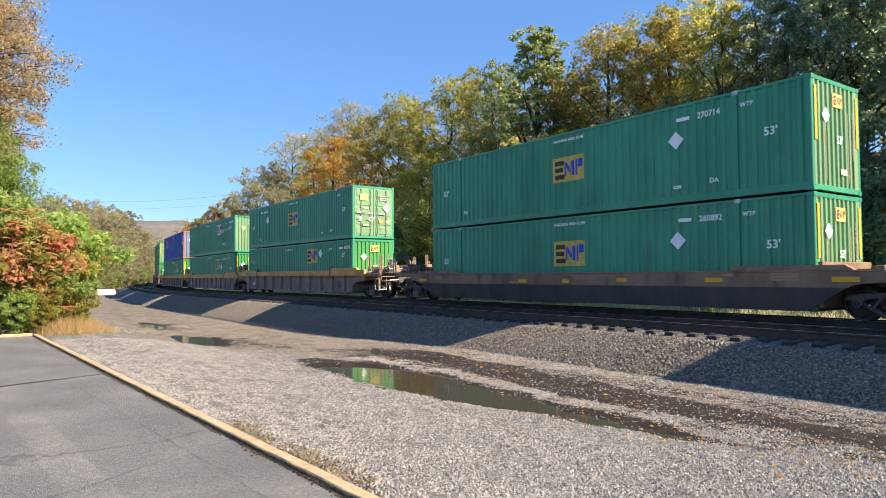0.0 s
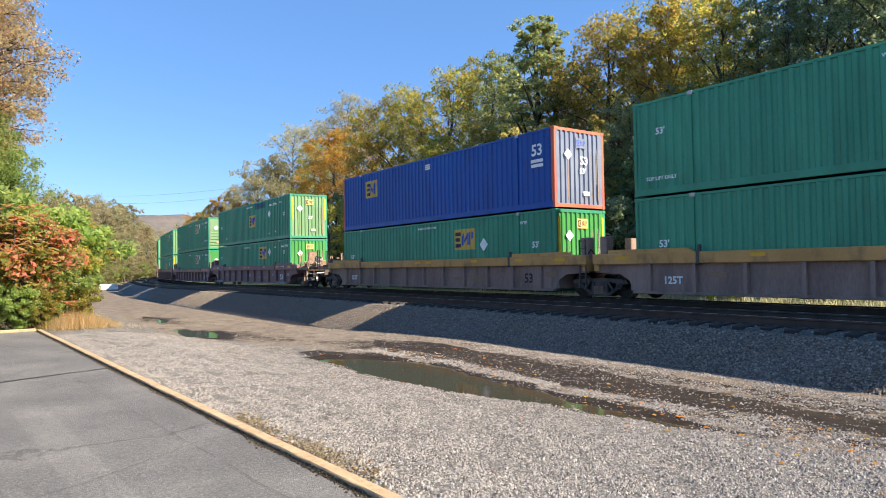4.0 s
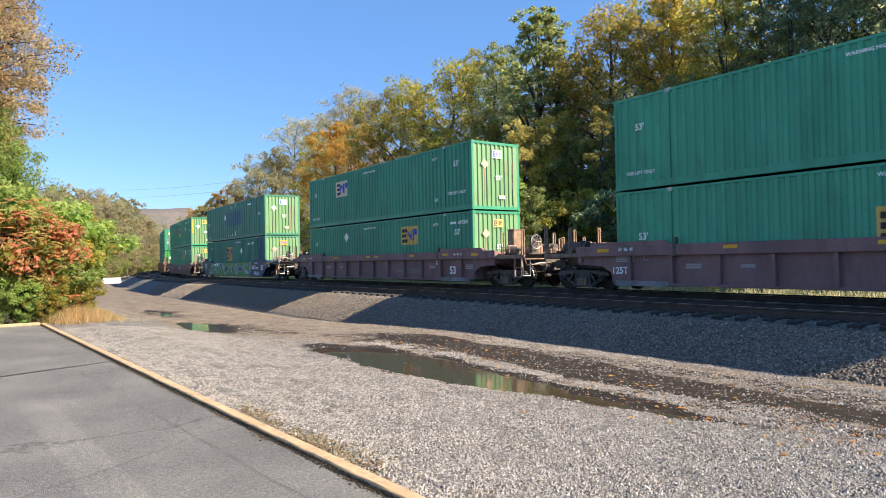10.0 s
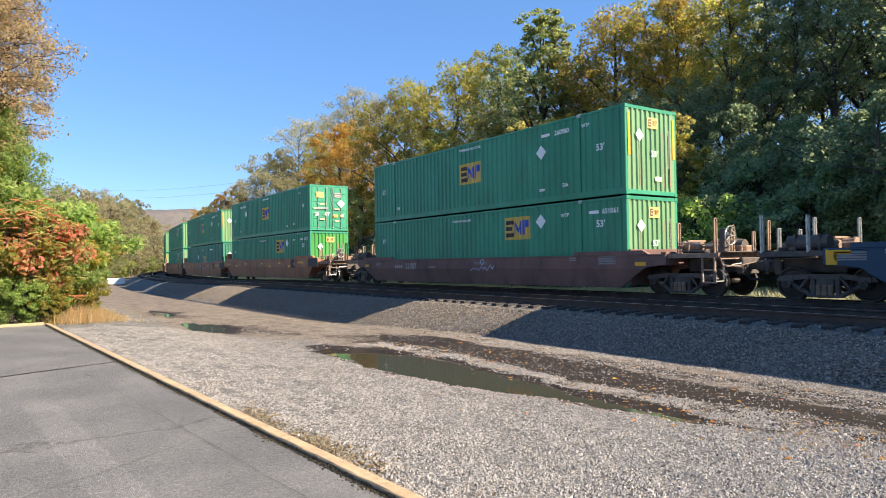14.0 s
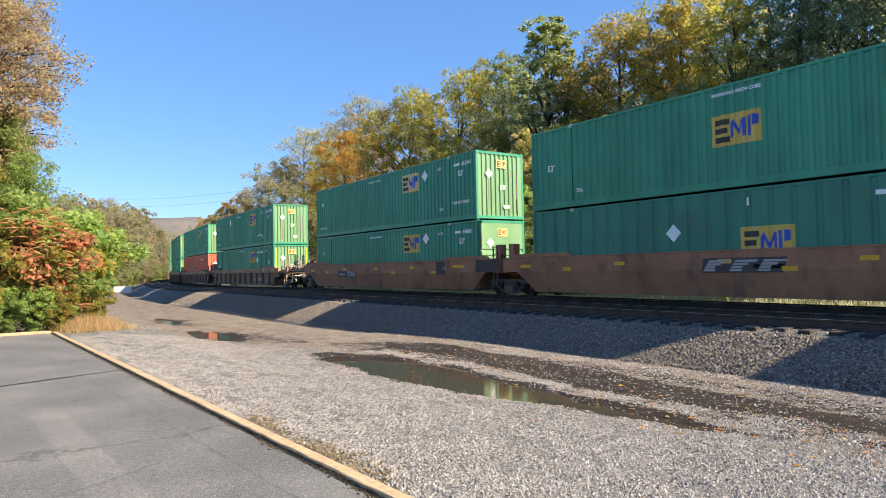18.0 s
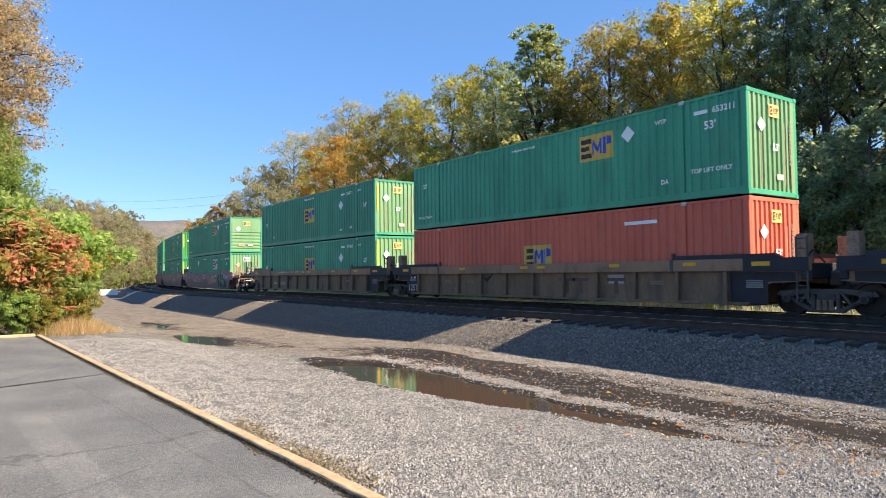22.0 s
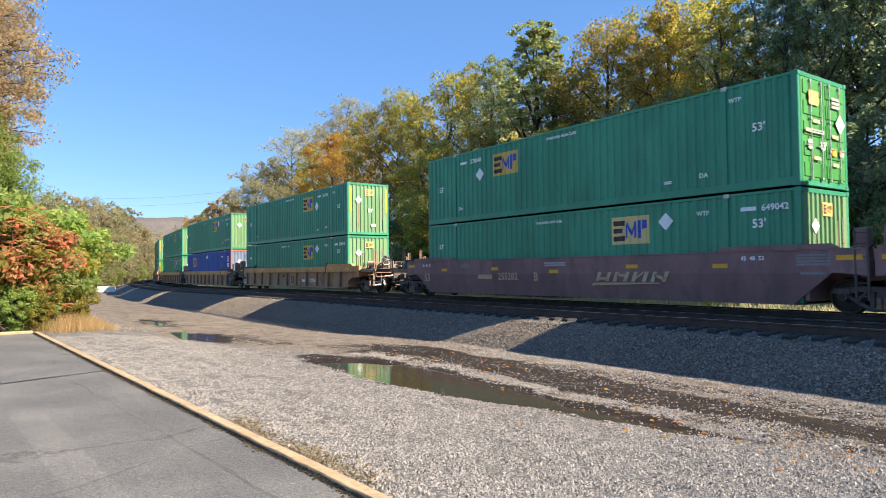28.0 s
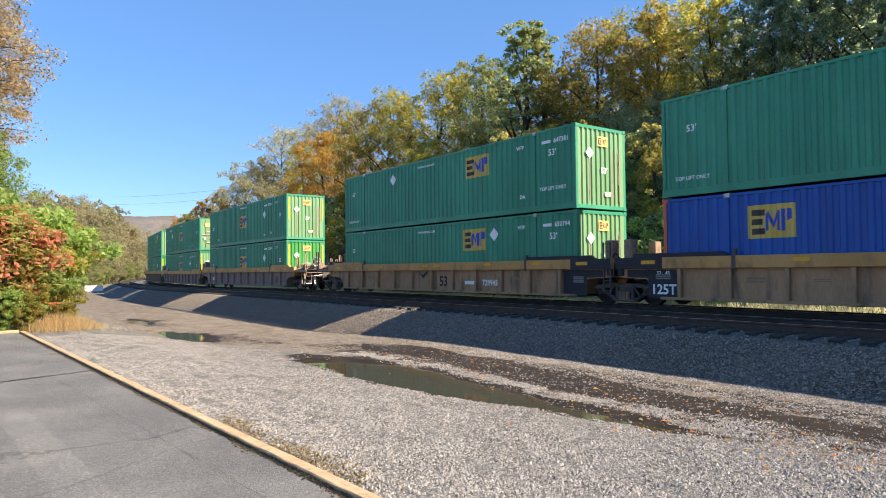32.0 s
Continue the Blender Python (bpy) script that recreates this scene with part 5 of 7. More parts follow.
# the train in its order: each platform with its wagon type, its two boxes and whether its ends are coupled or articulated
C_, A_ = "coupler", "joint"
CARS = [
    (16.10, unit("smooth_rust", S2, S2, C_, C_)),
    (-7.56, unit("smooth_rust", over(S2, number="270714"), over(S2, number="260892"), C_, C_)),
    (-31.26, unit("rib_tan", over(S2F, number="261678", end_paint=G_END_LIT), over(S6, number="632774", paint=G_NEW, end_paint=G_END_VIVID, placard=(4.1, 2.2), top_lift=False, cast=0), C_, A_, digits="725266")),
    (-50.74, unit("rib_tan", over(S6W, number="645783", scrawl=True, logo=(3.18, 2.02), placard=None, lift_bay=False, paint=G_NEW, end_paint=G_END_LIT), over(S2, number="277392", logo=(2.88, 2.05), placard=(4.18, 1.8), end_paint=G_END_VIVID), A_, A_)),
    (-70.27, unit("rib_tan", BLUEBOX, over(S2, logo=(2.78, 2.0), placard=(4.08, 1.74), end_paint=G_END_VIVID), A_, C_, digits="725256")),
    (-93.75, unit("rib_maroon", over(S2, number="248944", logo=(0.68, 1.55), end_paint=G_END_LIT, patch=(1.2, 3.4, 2.35, 2.75)), over(S6, number="274495", placard=(4.28, 2.12), end_paint=G_END_VIVID, top_lift=False), C_, A_, unit_mark="B", digits="120520")),
    (-113.37, unit("rib_maroon", over(S6, number="640506", logo_ground=LOGO_P, paint=G_NEW, end_paint=G_END_LIT, **LOUV), over(S6, number="644503", end="louver", end_paint=G_END_VIVID, top_lift=False, logo_ground=LOGO_P), A_, A_, digits="120520")),
    (-133.17, unit("rib_maroon", over(S6, number="652972", paint=G_LIGHT, end_paint=G_END_LIT), over(S2, number="264074", paint=G_LIGHT, end_paint=G_END_LIT, logo=(-0.02, 1.45)), A_, C_, unit_mark="A", digits="120520")),
    (-156.70, unit("rib_maroon", over(S6W, logo=(-3.72, 2.0), placard=None, paint=G_NEW, end_paint=G_END_LIT), over(S6, number="640369", logo=(3.18, 2.03), placard=(-3.22, 2.19), top_lift=False, end_placard=PEACH), C_, C_, digits="527759")),
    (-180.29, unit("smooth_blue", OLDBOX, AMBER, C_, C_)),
    (-203.87, unit("smooth_brown", over(S2, number="260980", end_paint=G_END_LIT), over(S6, number="651061", top_lift=False), C_, C_, digits="21707")),
    (-228.03, unit("smooth_orange", over(S2F, number="260282", end_paint=G_NEW), over(S6, number="655017", top_lift=False, end_paint=G_END_VIVID), C_, A_)),
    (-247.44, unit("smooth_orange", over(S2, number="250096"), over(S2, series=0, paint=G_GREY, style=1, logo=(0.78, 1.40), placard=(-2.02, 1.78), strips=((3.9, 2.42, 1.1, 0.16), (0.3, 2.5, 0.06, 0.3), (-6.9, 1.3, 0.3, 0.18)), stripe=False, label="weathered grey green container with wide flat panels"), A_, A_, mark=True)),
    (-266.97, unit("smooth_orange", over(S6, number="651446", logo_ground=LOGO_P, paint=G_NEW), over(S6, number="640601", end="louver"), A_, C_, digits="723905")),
    (-290.43, unit("rib_grey", over(S6, number="730738", logo=(3.18, 2.08), placard=(-3.22, 2.23), lift_bay=False, end_paint=G_END_LIT), over(S2, number="276301", logo=(2.98, 2.1), placard=(4.28, 1.85)), C_, A_, digits="788408", digits_at=5.1)),
    (-310.31, unit("rib_grey", over(S6, number="653211", paint=G_LIGHT, end_paint=G_END_LIT), over(S2, series=0, number="", paint=ORANGE, logo=(0.08, 1.45), placard=None, stripe=False, panel_text=(4.6, -CW / 2 - 0.004, 2.38, 1.2, 0.15), label="orange red corrugated container with a yellow emblem"), A_, A_)),
    (-330.10, unit("rib_grey", over(S2, number="264711"), over(S2, number="271865", logo=(0.08, 1.50), paint=G_LIGHT, end_paint=G_END_LIT), A_, C_, digits="788408", digits_at=-3.98, chord_scrawl=True)),
    (-353.60, unit("smooth_maroon", over(S6, number="641646", paint=G_NEW, end_paint=G_END_LIT, **LOUV), over(S6W, number="644345", logo=(3.18, 2.04), placard=(-3.32, 2.28), top_lift=False), C_, A_, mark=True, spray=True)),
    (-373.49, unit("smooth_maroon", over(S2, number="278130", logo=(0.48, 1.58), end_paint=G_END_VIVID), over(S2, number="262201", end_paint=G_END_VIVID), A_, A_, letter="B")),
    (-392.81, unit("smooth_maroon", over(S2F, number="278648", logo=(-2.92, 2.07), placard=(-4.42, 1.83), end_paint=G_END_VIVID), over(S6, number="649042", top_lift=False, end_paint=G_END_LIT, logo_ground=LOGO_P), A_, C_, mark=True, letter="B")),
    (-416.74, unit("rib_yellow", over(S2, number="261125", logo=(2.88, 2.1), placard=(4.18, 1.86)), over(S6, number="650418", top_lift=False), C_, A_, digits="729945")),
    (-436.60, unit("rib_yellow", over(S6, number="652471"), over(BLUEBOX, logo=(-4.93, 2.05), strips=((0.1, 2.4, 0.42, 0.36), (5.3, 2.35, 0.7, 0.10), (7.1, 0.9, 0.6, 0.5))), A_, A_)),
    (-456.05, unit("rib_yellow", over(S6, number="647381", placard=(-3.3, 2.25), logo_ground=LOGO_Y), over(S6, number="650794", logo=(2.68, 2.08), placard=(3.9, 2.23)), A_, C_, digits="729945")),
    (-479.71, unit("rib_tan", over(S2, number="272214"), over(S2, number="265130", end_paint=G_END_VIVID), C_, A_)),
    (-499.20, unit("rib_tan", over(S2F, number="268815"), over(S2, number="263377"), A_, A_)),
    (-518.70, unit("rib_tan", S6, over(S2, end_paint=G_END_VIVID), A_, C_)),
]


WHEELSETS = []


# ---- well cars; origin over the rails, middle of the box ----
def truck_parts(parent, x, full):
    """A two-axle truck: side frames, bolster, springs and wheelsets."""
    def frame_plate():
        sh = Shape()
        sh.plate([(-1.18, 0.50), (-1.10, 0.61), (-0.5, 0.66), (0.5, 0.66), (1.10, 0.61), (1.18, 0.50), (1.0, 0.47), (0.5, 0.54), (-0.5, 0.54), (-1.0, 0.47)], -0.07, 0.07)
        sh.box(-0.42, 0.42, -0.08, 0.08, 0.09, 0.17, 0.015)
        for sx in (-1, 1):
            sh.tube((sx * 0.92, 0, 0.47), (sx * 0.36, 0, 0.14), 0.062, 0.058, 8)
            sh.box(sx * 0.29 - 0.05, sx * 0.29 + 0.05, -0.07, 0.07, 0.15, 0.56, 0.012)
        for sx in (-1, 1):
            sh.tube((sx * 0.89, -0.16, 0.42), (sx * 0.89, 0.08, 0.42), 0.105, None, 12)
            sh.box(sx * 0.89 - 0.15, sx * 0.89 + 0.15, -0.10, 0.10, 0.46, 0.62, 0.02)
            sh.tube((sx * 0.60, -0.09, 0.28), (sx * 0.36, -0.09, 0.60), 0.035, None, 6)
        return sh
    tr = place("truck", kept("truck_bolster", lambda: Shape().box(-0.22, 0.22, -1.05, 1.05, 0.36, 0.60, 0.03).tube((0, 0, 0.58), (0, 0, 0.74), 0.22, None, 14)), IRON, parent, pose(x, 0, 0), shared=True)
    for sy in (-1, 1):
        place("side_frame", kept("side_frame", frame_plate), IRON, tr, pose(0, sy * 1.0, 0, 0, 0, 0 if sy < 0 else 180), shared=True)
        for sx in (-0.14, 0.0, 0.14):
            place("spring", kept("spring", lambda: Shape().tube((0, 0, 0.15), (0, 0, 0.40), 0.06, None, 10)), RUSTY, tr, pose(sx, sy * 1.08, 0), shared=True)
    prof = [(0.0, -0.10), (0.11, -0.10), (0.12, -0.06), (0.34, -0.035), (0.36, -0.065), (0.415, -0.065), (0.42, 0.04), (0.45, 0.055), (0.45, 0.075), (0.36, 0.075), (0.33, 0.02), (0.12, 0.0), (0.0, 0.0)]

    def axle():
        sh = Shape().tube((0, -1.17, 0), (0, 1.17, 0), 0.075, None, 10)
        for sy in (-1, 1):
            for i in range(3):
                a = 2 * math.pi * i / 3
                sh.tube((0.045 * math.cos(a), sy * 1.16, 0.045 * math.sin(a)), (0.045 * math.cos(a), sy * 1.19, 0.045 * math.sin(a)), 0.016, None, 6)
        return sh

    for sx in (-1, 1):
        ax = place("wheelset", kept("wheelset", axle), WHEEL, parent, pose(x + sx * 0.89, 0, 0.42), shared=True)
        WHEELSETS.append((parent, ax, x + sx * 0.89))
        for sy in (-1, 1):
            place("wheel", kept("wheel", lambda: Shape().lathe(prof, 28)), WHEEL, ax, pose(0, sy * 0.755, 0, 0, 0, 0 if sy < 0 else 180), shared=True)
            place("wheel_tread", kept("wheel_tread", lambda: Shape().lathe([(0.4195, -0.050), (0.4205, -0.049), (0.4215, 0.025), (0.4205, 0.026)], 28)), TREAD, ax, pose(0, sy * 0.755, 0, 0, 0, 0 if sy < 0 else 180), shared=True)
    return tr


KINDS = {  # ribbed or smooth, side paint, chord paint, side top, words of the label
    "smooth_rust": (False, W_RUST, W_RUST, 1.20, "dusty rust brown smooth-sided well car"),
    "smooth_brown": (False, W_RUSSET, W_RUSSET, 1.24, "red brown smooth-sided well car"),
    "smooth_orange": (False, W_BROWN, W_BROWN, 1.48, "red brown smooth-sided well car with yellow reflectors"),
    "smooth_maroon": (False, W_MAROON, W_MAROON, 1.56, "maroon smooth-sided well car with a slanting emblem"),
    "smooth_blue": (False, W_BLUE, W_BLUE, 1.29, "dark blue well car covered in green spray paint"),
    "rib_tan": (True, W_DARK, W_TAN, 1.44, "ribbed dark brown well car with a tan top chord"),
    "rib_maroon": (True, W_MAROON, W_MAROON, 1.44, "ribbed maroon well car with white stencilling"),
    "rib_grey": (True, W_ASH, W_CHORD, 1.44, "dusty grey brown ribbed well car"),
    "rib_yellow": (True, W_GREY, W_TAN, 1.44, "tan ribbed well car with a yellow top chord"),
}
# yellow reflectors on the smooth sides: place along the car, height, half length
STUDS = {
    "smooth_rust": ((-8.6, 0.92, 0.3), (-2.1, 0.9, 0.22), (0.05, 0.9, 0.16), (2.4, 0.95, 0.2), (5.5, 0.96, 0.26), (8.8, 0.98, 0.30)),
    "smooth_brown": ((-8.6, 0.95, 0.2), (8.7, 0.95, 0.2)),
    "smooth_orange": ((-8.3, 1.14, 0.28), (-6.2, 1.02, 0.2), (-3.9, 1.17, 0.2), (-0.3, 1.17, 0.2), (1.45, 0.96, 0.2), (3.25, 1.18, 0.2), (5.05, 0.96, 0.2), (6.95, 1.2, 0.42)),
    "smooth_maroon": ((-9.2, 1.34, 0.26), (-6.65, 1.16, 0.2), (-3.35, 1.18, 0.2), (-0.2, 1.07, 0.22), (3.1, 1.2, 0.22), (6.0, 1.18, 0.22), (9.2, 1.34, 0.28)),
    "smooth_blue": ((6.1, 0.98, 0.2), (-6.0, 1.0, 0.2)),
}


def smooth_side(top_z, y):
    """A pressed side: upright above, leaning inwards below the crease, cut away over the wheels."""
    crease = 0.55 * top_z + 0.12
    up = [(-9.55, top_z - 0.02), (-9.60, top_z - 0.10), (-9.60, 0.92), (-9.0, 0.86), (-8.8, crease), (8.8, crease), (9.0, 0.86), (9.60, 0.92), (9.60, top_z - 0.10), (9.55, top_z - 0.02)]
    up = [(x, max(z, crease)) if abs(x) < 9.5 else (x, z) for x, z in up]
    return Shape().plate(up, y - 0.06, y + 0.02)


def lower_panel(top_z, low, y, lean):
    crease = 0.55 * top_z + 0.12
    a, b = 8.8, 7.85
    vs = [(-a, y - 0.06, crease), (a, y - 0.06, crease), (b, y - 0.06 + lean, low), (-b, y - 0.06 + lean, low), (-a, y + 0.02, crease), (a, y + 0.02, crease), (b, y - 0.02 + lean, low), (-b, y - 0.02 + lean, low)]
    return Shape().add(vs, [(0, 3, 2, 1), (4, 5, 6, 7), (3, 7, 6, 2), (0, 4, 7, 3), (1, 2, 6, 5)])


def bent(points, r, n=6):
    """A pipe through the points."""
    sh = Shape()
    for p, q in zip(points, points[1:]):
        sh.tube(p, q, r, None, n)
    return sh


END_GEAR = [
    ("brake_cylinder", lambda: Shape().tube((9.9, -0.95, 1.42), (10.45, -0.95, 1.42), 0.15, None, 14).tube((10.45, -0.95, 1.42), (10.8, -0.95, 1.42), 0.03, None, 6).tube((9.86, -0.95, 1.42), (9.92, -0.95, 1.42), 0.18, None, 14)),
    ("air_reservoir", lambda: Shape().tube((9.75, 0.75, 1.45), (10.75, 0.75, 1.45), 0.19, None, 14).box(9.9, 9.96, 0.55, 0.95, 1.22, 1.66, 0.01).box(10.5, 10.56, 0.55, 0.95, 1.22, 1.66, 0.01)),
    ("cut_lever", lambda: bent([(11.3, -1.44, 1.12), (11.36, -1.40, 0.86), (11.44, -0.7, 0.88), (11.62, -0.12, 0.98)], 0.018)),
    ("crossover_board", lambda: Shape().box(11.12, 11.42, -1.30, 1.30, 1.245, 1.275, 0.006).box(10.72, 10.76, -1.30, 1.30, 1.24, 1.34, 0.006)),
    ("brake_lever", lambda: Shape().box(10.15, 10.21, -1.28, -0.4, 1.56, 1.62, 0.01).tube((10.18, -1.2, 1.24), (10.18, -1.2, 1.62), 0.03, None, 6).box(10.60, 10.86, -0.42, -0.06, 1.24, 1.66, 0.03)),
    ("train_pipe", lambda: bent([(9.6, -1.22, 1.16), (9.95, -1.22, 1.30), (10.7, -1.25, 1.30), (11.0, -1.1, 0.92), (11.38, -0.5, 0.82)], 0.026)),
    ("sill_step", lambda: Shape().box(10.75, 10.79, -1.48, -1.42, 0.42, 1.12).box(11.12, 11.16, -1.48, -1.42, 0.42, 1.12).box(10.75, 11.16, -1.50, -1.40, 0.40, 0.44).box(10.75, 11.16, -1.50, -1.40, 0.74, 0.78)),
    ("brake_rigging", lambda: bent([(9.0, -0.5, 0.52), (10.1, -0.62, 0.60), (10.9, -0.6, 0.56)], 0.030).box(10.86, 10.94, -0.75, -0.45, 0.36, 0.90, 0.02)),
]


def well_car(spec):
    ribbed, mat, chord, top_z, label = KINDS[spec["kind"]]
    car = tagged(new("well_car"), label, "railway wagon", "wagons of the train")
    right, left = spec["right"], spec["left"]
    low = 0.24 if ribbed else 0.20
    YS = -1.43
    for sy in (-1, 1):
        turn = pose(0, 0, 0, 0, 0, 0 if sy < 0 else 180)
        if ribbed:
            side = [(-9.60, top_z - 0.30), (-9.60, 0.86), (-8.62, 0.80), (-8.28, 0.62), (-8.08, low), (8.08, low), (8.28, 0.62), (8.62, 0.80), (9.60, 0.86), (9.60, top_z - 0.30)]
            place("side_plate", kept("side_ribbed", lambda: Shape().plate(side, YS + 0.045, YS + 0.09)), mat, car, turn, shared=True)
            place("top_chord", kept("chord", lambda: Shape().box(-9.62, 9.62, YS - 0.10, YS + 0.10, top_z - 0.33, top_z, 0.02)), chord, car, turn, shared=True)
            place("bottom_sill", kept("sill", lambda: Shape().box(-8.08, 8.08, YS - 0.06, YS + 0.09, low - 0.02, low + 0.06, 0.01)), mat, car, turn, shared=True)
            for i in range(11):
                place("rib", kept("rib", lambda: Shape().plate([(-0.05, low + 0.04), (0.05, low + 0.04), (0.05, top_z - 0.33), (-0.05, top_z - 0.33)], YS - 0.085, YS + 0.05)), mat, car, turn @ pose(-7.45 + 1.49 * i, 0, 0), shared=True)
        else:
            key = ("side_smooth", top_z)
            place("side_plate", kept(key, lambda: smooth_side(top_z, YS)), mat, car, turn, shared=True)
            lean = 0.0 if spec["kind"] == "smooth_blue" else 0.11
            # the rust car's leaning lower panel is darker than its upright side
            place("lower_panel", kept(("lower_panel", top_z, lean), lambda: lower_panel(top_z, low, YS, lean)), W_UMBER if spec["kind"] == "smooth_rust" else mat, car, turn, shared=True)
            place("top_chord", kept(("chord_s", top_z), lambda: Shape().box(-9.5, 9.5, YS - 0.072, YS + 0.11, top_z - 0.06, top_z, 0.02)), chord, car, turn, shared=True)
        for sx in (-1, 1):
            place("raised_chord", kept(("raised", top_z), lambda: Shape().plate([(-1.52, top_z - 0.004), (-1.50, top_z + 0.12), (1.30, top_z + 0.12), (1.52, top_z - 0.004)], YS - 0.07, YS + 0.07)), BLACK if spec["kind"] in ("rib_grey", "rib_yellow") and (right if sx * -sy > 0 else left) == "joint" else chord, car, turn @ pose(sx * 7.48, 0, 0), shared=True)
            if ribbed:
                place("reflector", kept("reflector", lambda: Shape().box(-0.24, 0.24, -0.006, 0, -0.055, 0.055)), YELLOW, car, turn @ pose(sx * 8.45, YS - 0.102, top_z - 0.14), shared=True)
        if ribbed:
            for sx in (-1, 1):
                place("guide_bracket", kept("guide_bracket", lambda: Shape().box(-0.055, 0.055, YS - 0.115, YS - 0.03, top_z - 0.36, top_z + 0.03, 0.01).box(-0.04, 0.04, YS - 0.05, YS + 0.05, top_z, top_z + 0.20, 0.012)), IRON, car, turn @ pose(sx * 5.82, 0, 0), shared=True)
            for x in (-4.1, -0.4, 0.48, 3.75, 6.4):
                place("reflector", kept("reflector_s", lambda: Shape().box(-0.2, 0.2, -0.006, 0, -0.05, 0.05)), YELLOW, car, turn @ pose(x, YS - 0.102, top_z - 0.12), shared=True)
        else:
            for x, z, half in STUDS[spec["kind"]]:
                place("reflector", kept(("stud", half), lambda: Shape().box(-half, half, -0.006, 0, -0.06, 0.06)), YELLOW, car, turn @ pose(x, YS - 0.062, z), shared=True)
    # well floor and end bulkheads
    for x in (-7.9, -6.1, -3.0, 0, 3.0, 6.1, 7.9):
        place("floor_beam", kept("floor_beam", lambda: Shape().box(-0.18, 0.18, -1.38, 1.38, 0.205, 0.243, 0.008)), IRON, car, pose(x, 0, 0), shared=True)
    for sx in (-1, 1):
        coupled = (right if sx > 0 else left) == "coupler"
        turn = pose(0, 0, 0, 0, 0, 0 if sx > 0 else 180)
        place("bulkhead", kept("bulkhead", lambda: Shape().box(8.14, 8.24, -1.36, 1.36, 0.30, 1.40, 0.01).box(8.24, 9.55, -0.42, 0.42, 0.78, 1.12, 0.03).box(8.3, 9.5, -1.34, 1.34, 1.18, 1.22)), mat, car, turn, shared=True)
        place("end_beam", kept("end_beam", lambda: Shape().box(9.42, 9.60, -1.48, 1.48, 0.90, 1.30, 0.02)), BLACK if spec["kind"] in ("rib_grey", "rib_yellow") and not coupled else chord if ribbed else mat, car, turn, shared=True)
        if sx > 0 or coupled:
            truck_parts(car, sx * 9.77, coupled)
        if coupled:
            place("draft_sill", kept("draft_sill", lambda: Shape().box(9.55, 11.25, -0.30, 0.30, 0.68, 1.06, 0.03).box(11.15, 11.35, -0.42, 0.42, 0.62, 1.10, 0.03)), IRON, car, turn, shared=True)
            place("coupler", kept("coupler", lambda: Shape().box(11.3, 11.62, -0.09, 0.09, 0.76, 0.96, 0.03).box(11.58, 11.86, -0.17, 0.15, 0.70, 1.02, 0.05).tube((11.70, 0.10, 0.62), (11.70, 0.10, 1.06), 0.04, None, 8)), IRON, car, turn, shared=True)
            gear = IRON if spec["kind"] == "smooth_blue" else RUSTY
            place("end_platform", kept("end_platform", lambda: [sh := Shape(), sh.box(9.6, 11.24, -1.42, -1.34, 1.10, 1.24, 0.01), sh.box(9.6, 11.24, 1.34, 1.42, 1.10, 1.24, 0.01), sh.box(11.1, 11.24, -1.34, 1.34, 1.06, 1.24, 0.0), sh.box(9.6, 9.7, -1.34, 1.34, 1.10, 1.24, 0.0)][0]), gear, car, turn, shared=True)
            for i in range(8):
                place("grate_bar", kept("grate_bar", lambda: Shape().box(-0.04, 0.04, -1.34, 1.34, 1.19, 1.235)), gear, car, turn @ pose(9.80 + 0.17 * i, 0, 0), shared=True)
            for x, y, h in ((9.95, -1.38, 2.12), (11.1, -1.38, 2.2), (9.95, 1.38, 2.12), (11.1, 1.38, 2.2), (11.1, -0.55, 1.85), (11.1, 0.55, 1.85)):
                place("stanchion", kept(("stanchion", h), lambda: Shape().box(-0.022, 0.022, -0.03, 0.03, 1.2, h, 0.006).box(-0.022, 0.022, 0.09, 0.13, 1.2, h, 0.006).box(-0.022, 0.022, -0.03, 0.13, h - 0.03, h, 0.006)), STEEL if spec["kind"] == "smooth_blue" else RUSTY, car, turn @ pose(x, y, 0), shared=True)
            place("handrail", kept("handrail", lambda: Shape().tube((9.95, -1.38, 1.55), (11.1, -1.38, 1.45), 0.018, None, 6).tube((11.12, -1.38, 0.45), (11.12, -1.38, 1.2), 0.02, None, 6).tube((11.12, -1.0, 0.45), (11.12, -1.38, 0.45), 0.02, None, 6).tube((11.12, -1.0, 0.45), (11.12, -1.0, 1.1), 0.02, None, 6).tube((11.3, -0.9, 0.9), (11.3, -0.3, 0.95), 0.022, None, 6)), STEEL, car, turn, shared=True)
            place("cushion_gear", kept("cushion_gear", lambda: Shape().tube((9.8, -0.7, 1.36), (10.9, -0.7, 1.36), 0.12, None, 12).box(9.9, 10.3, -0.2, 0.5, 1.24, 1.52, 0.03).tube((10.2, -0.95, 1.30), (10.7, -0.6, 1.62), 0.03, None, 6).box(10.5, 10.9, 0.3, 0.9, 1.24, 1.46, 0.03)), RUSTY, car, turn, shared=True)
            place("air_hose", kept("air_hose", lambda: Shape().tube((11.3, -0.35, 0.75), (11.5, -0.33, 0.5), 0.025, None, 6).tube((11.5, -0.33, 0.5), (11.8, -0.2, 0.48), 0.025, None, 6)), BLACK, car, turn, shared=True)
            for k, (nm, make) in enumerate(END_GEAR):
                place(nm, kept(("gear", nm, k), make), (RUSTY, IRON)[k % 2], car, turn, shared=True)
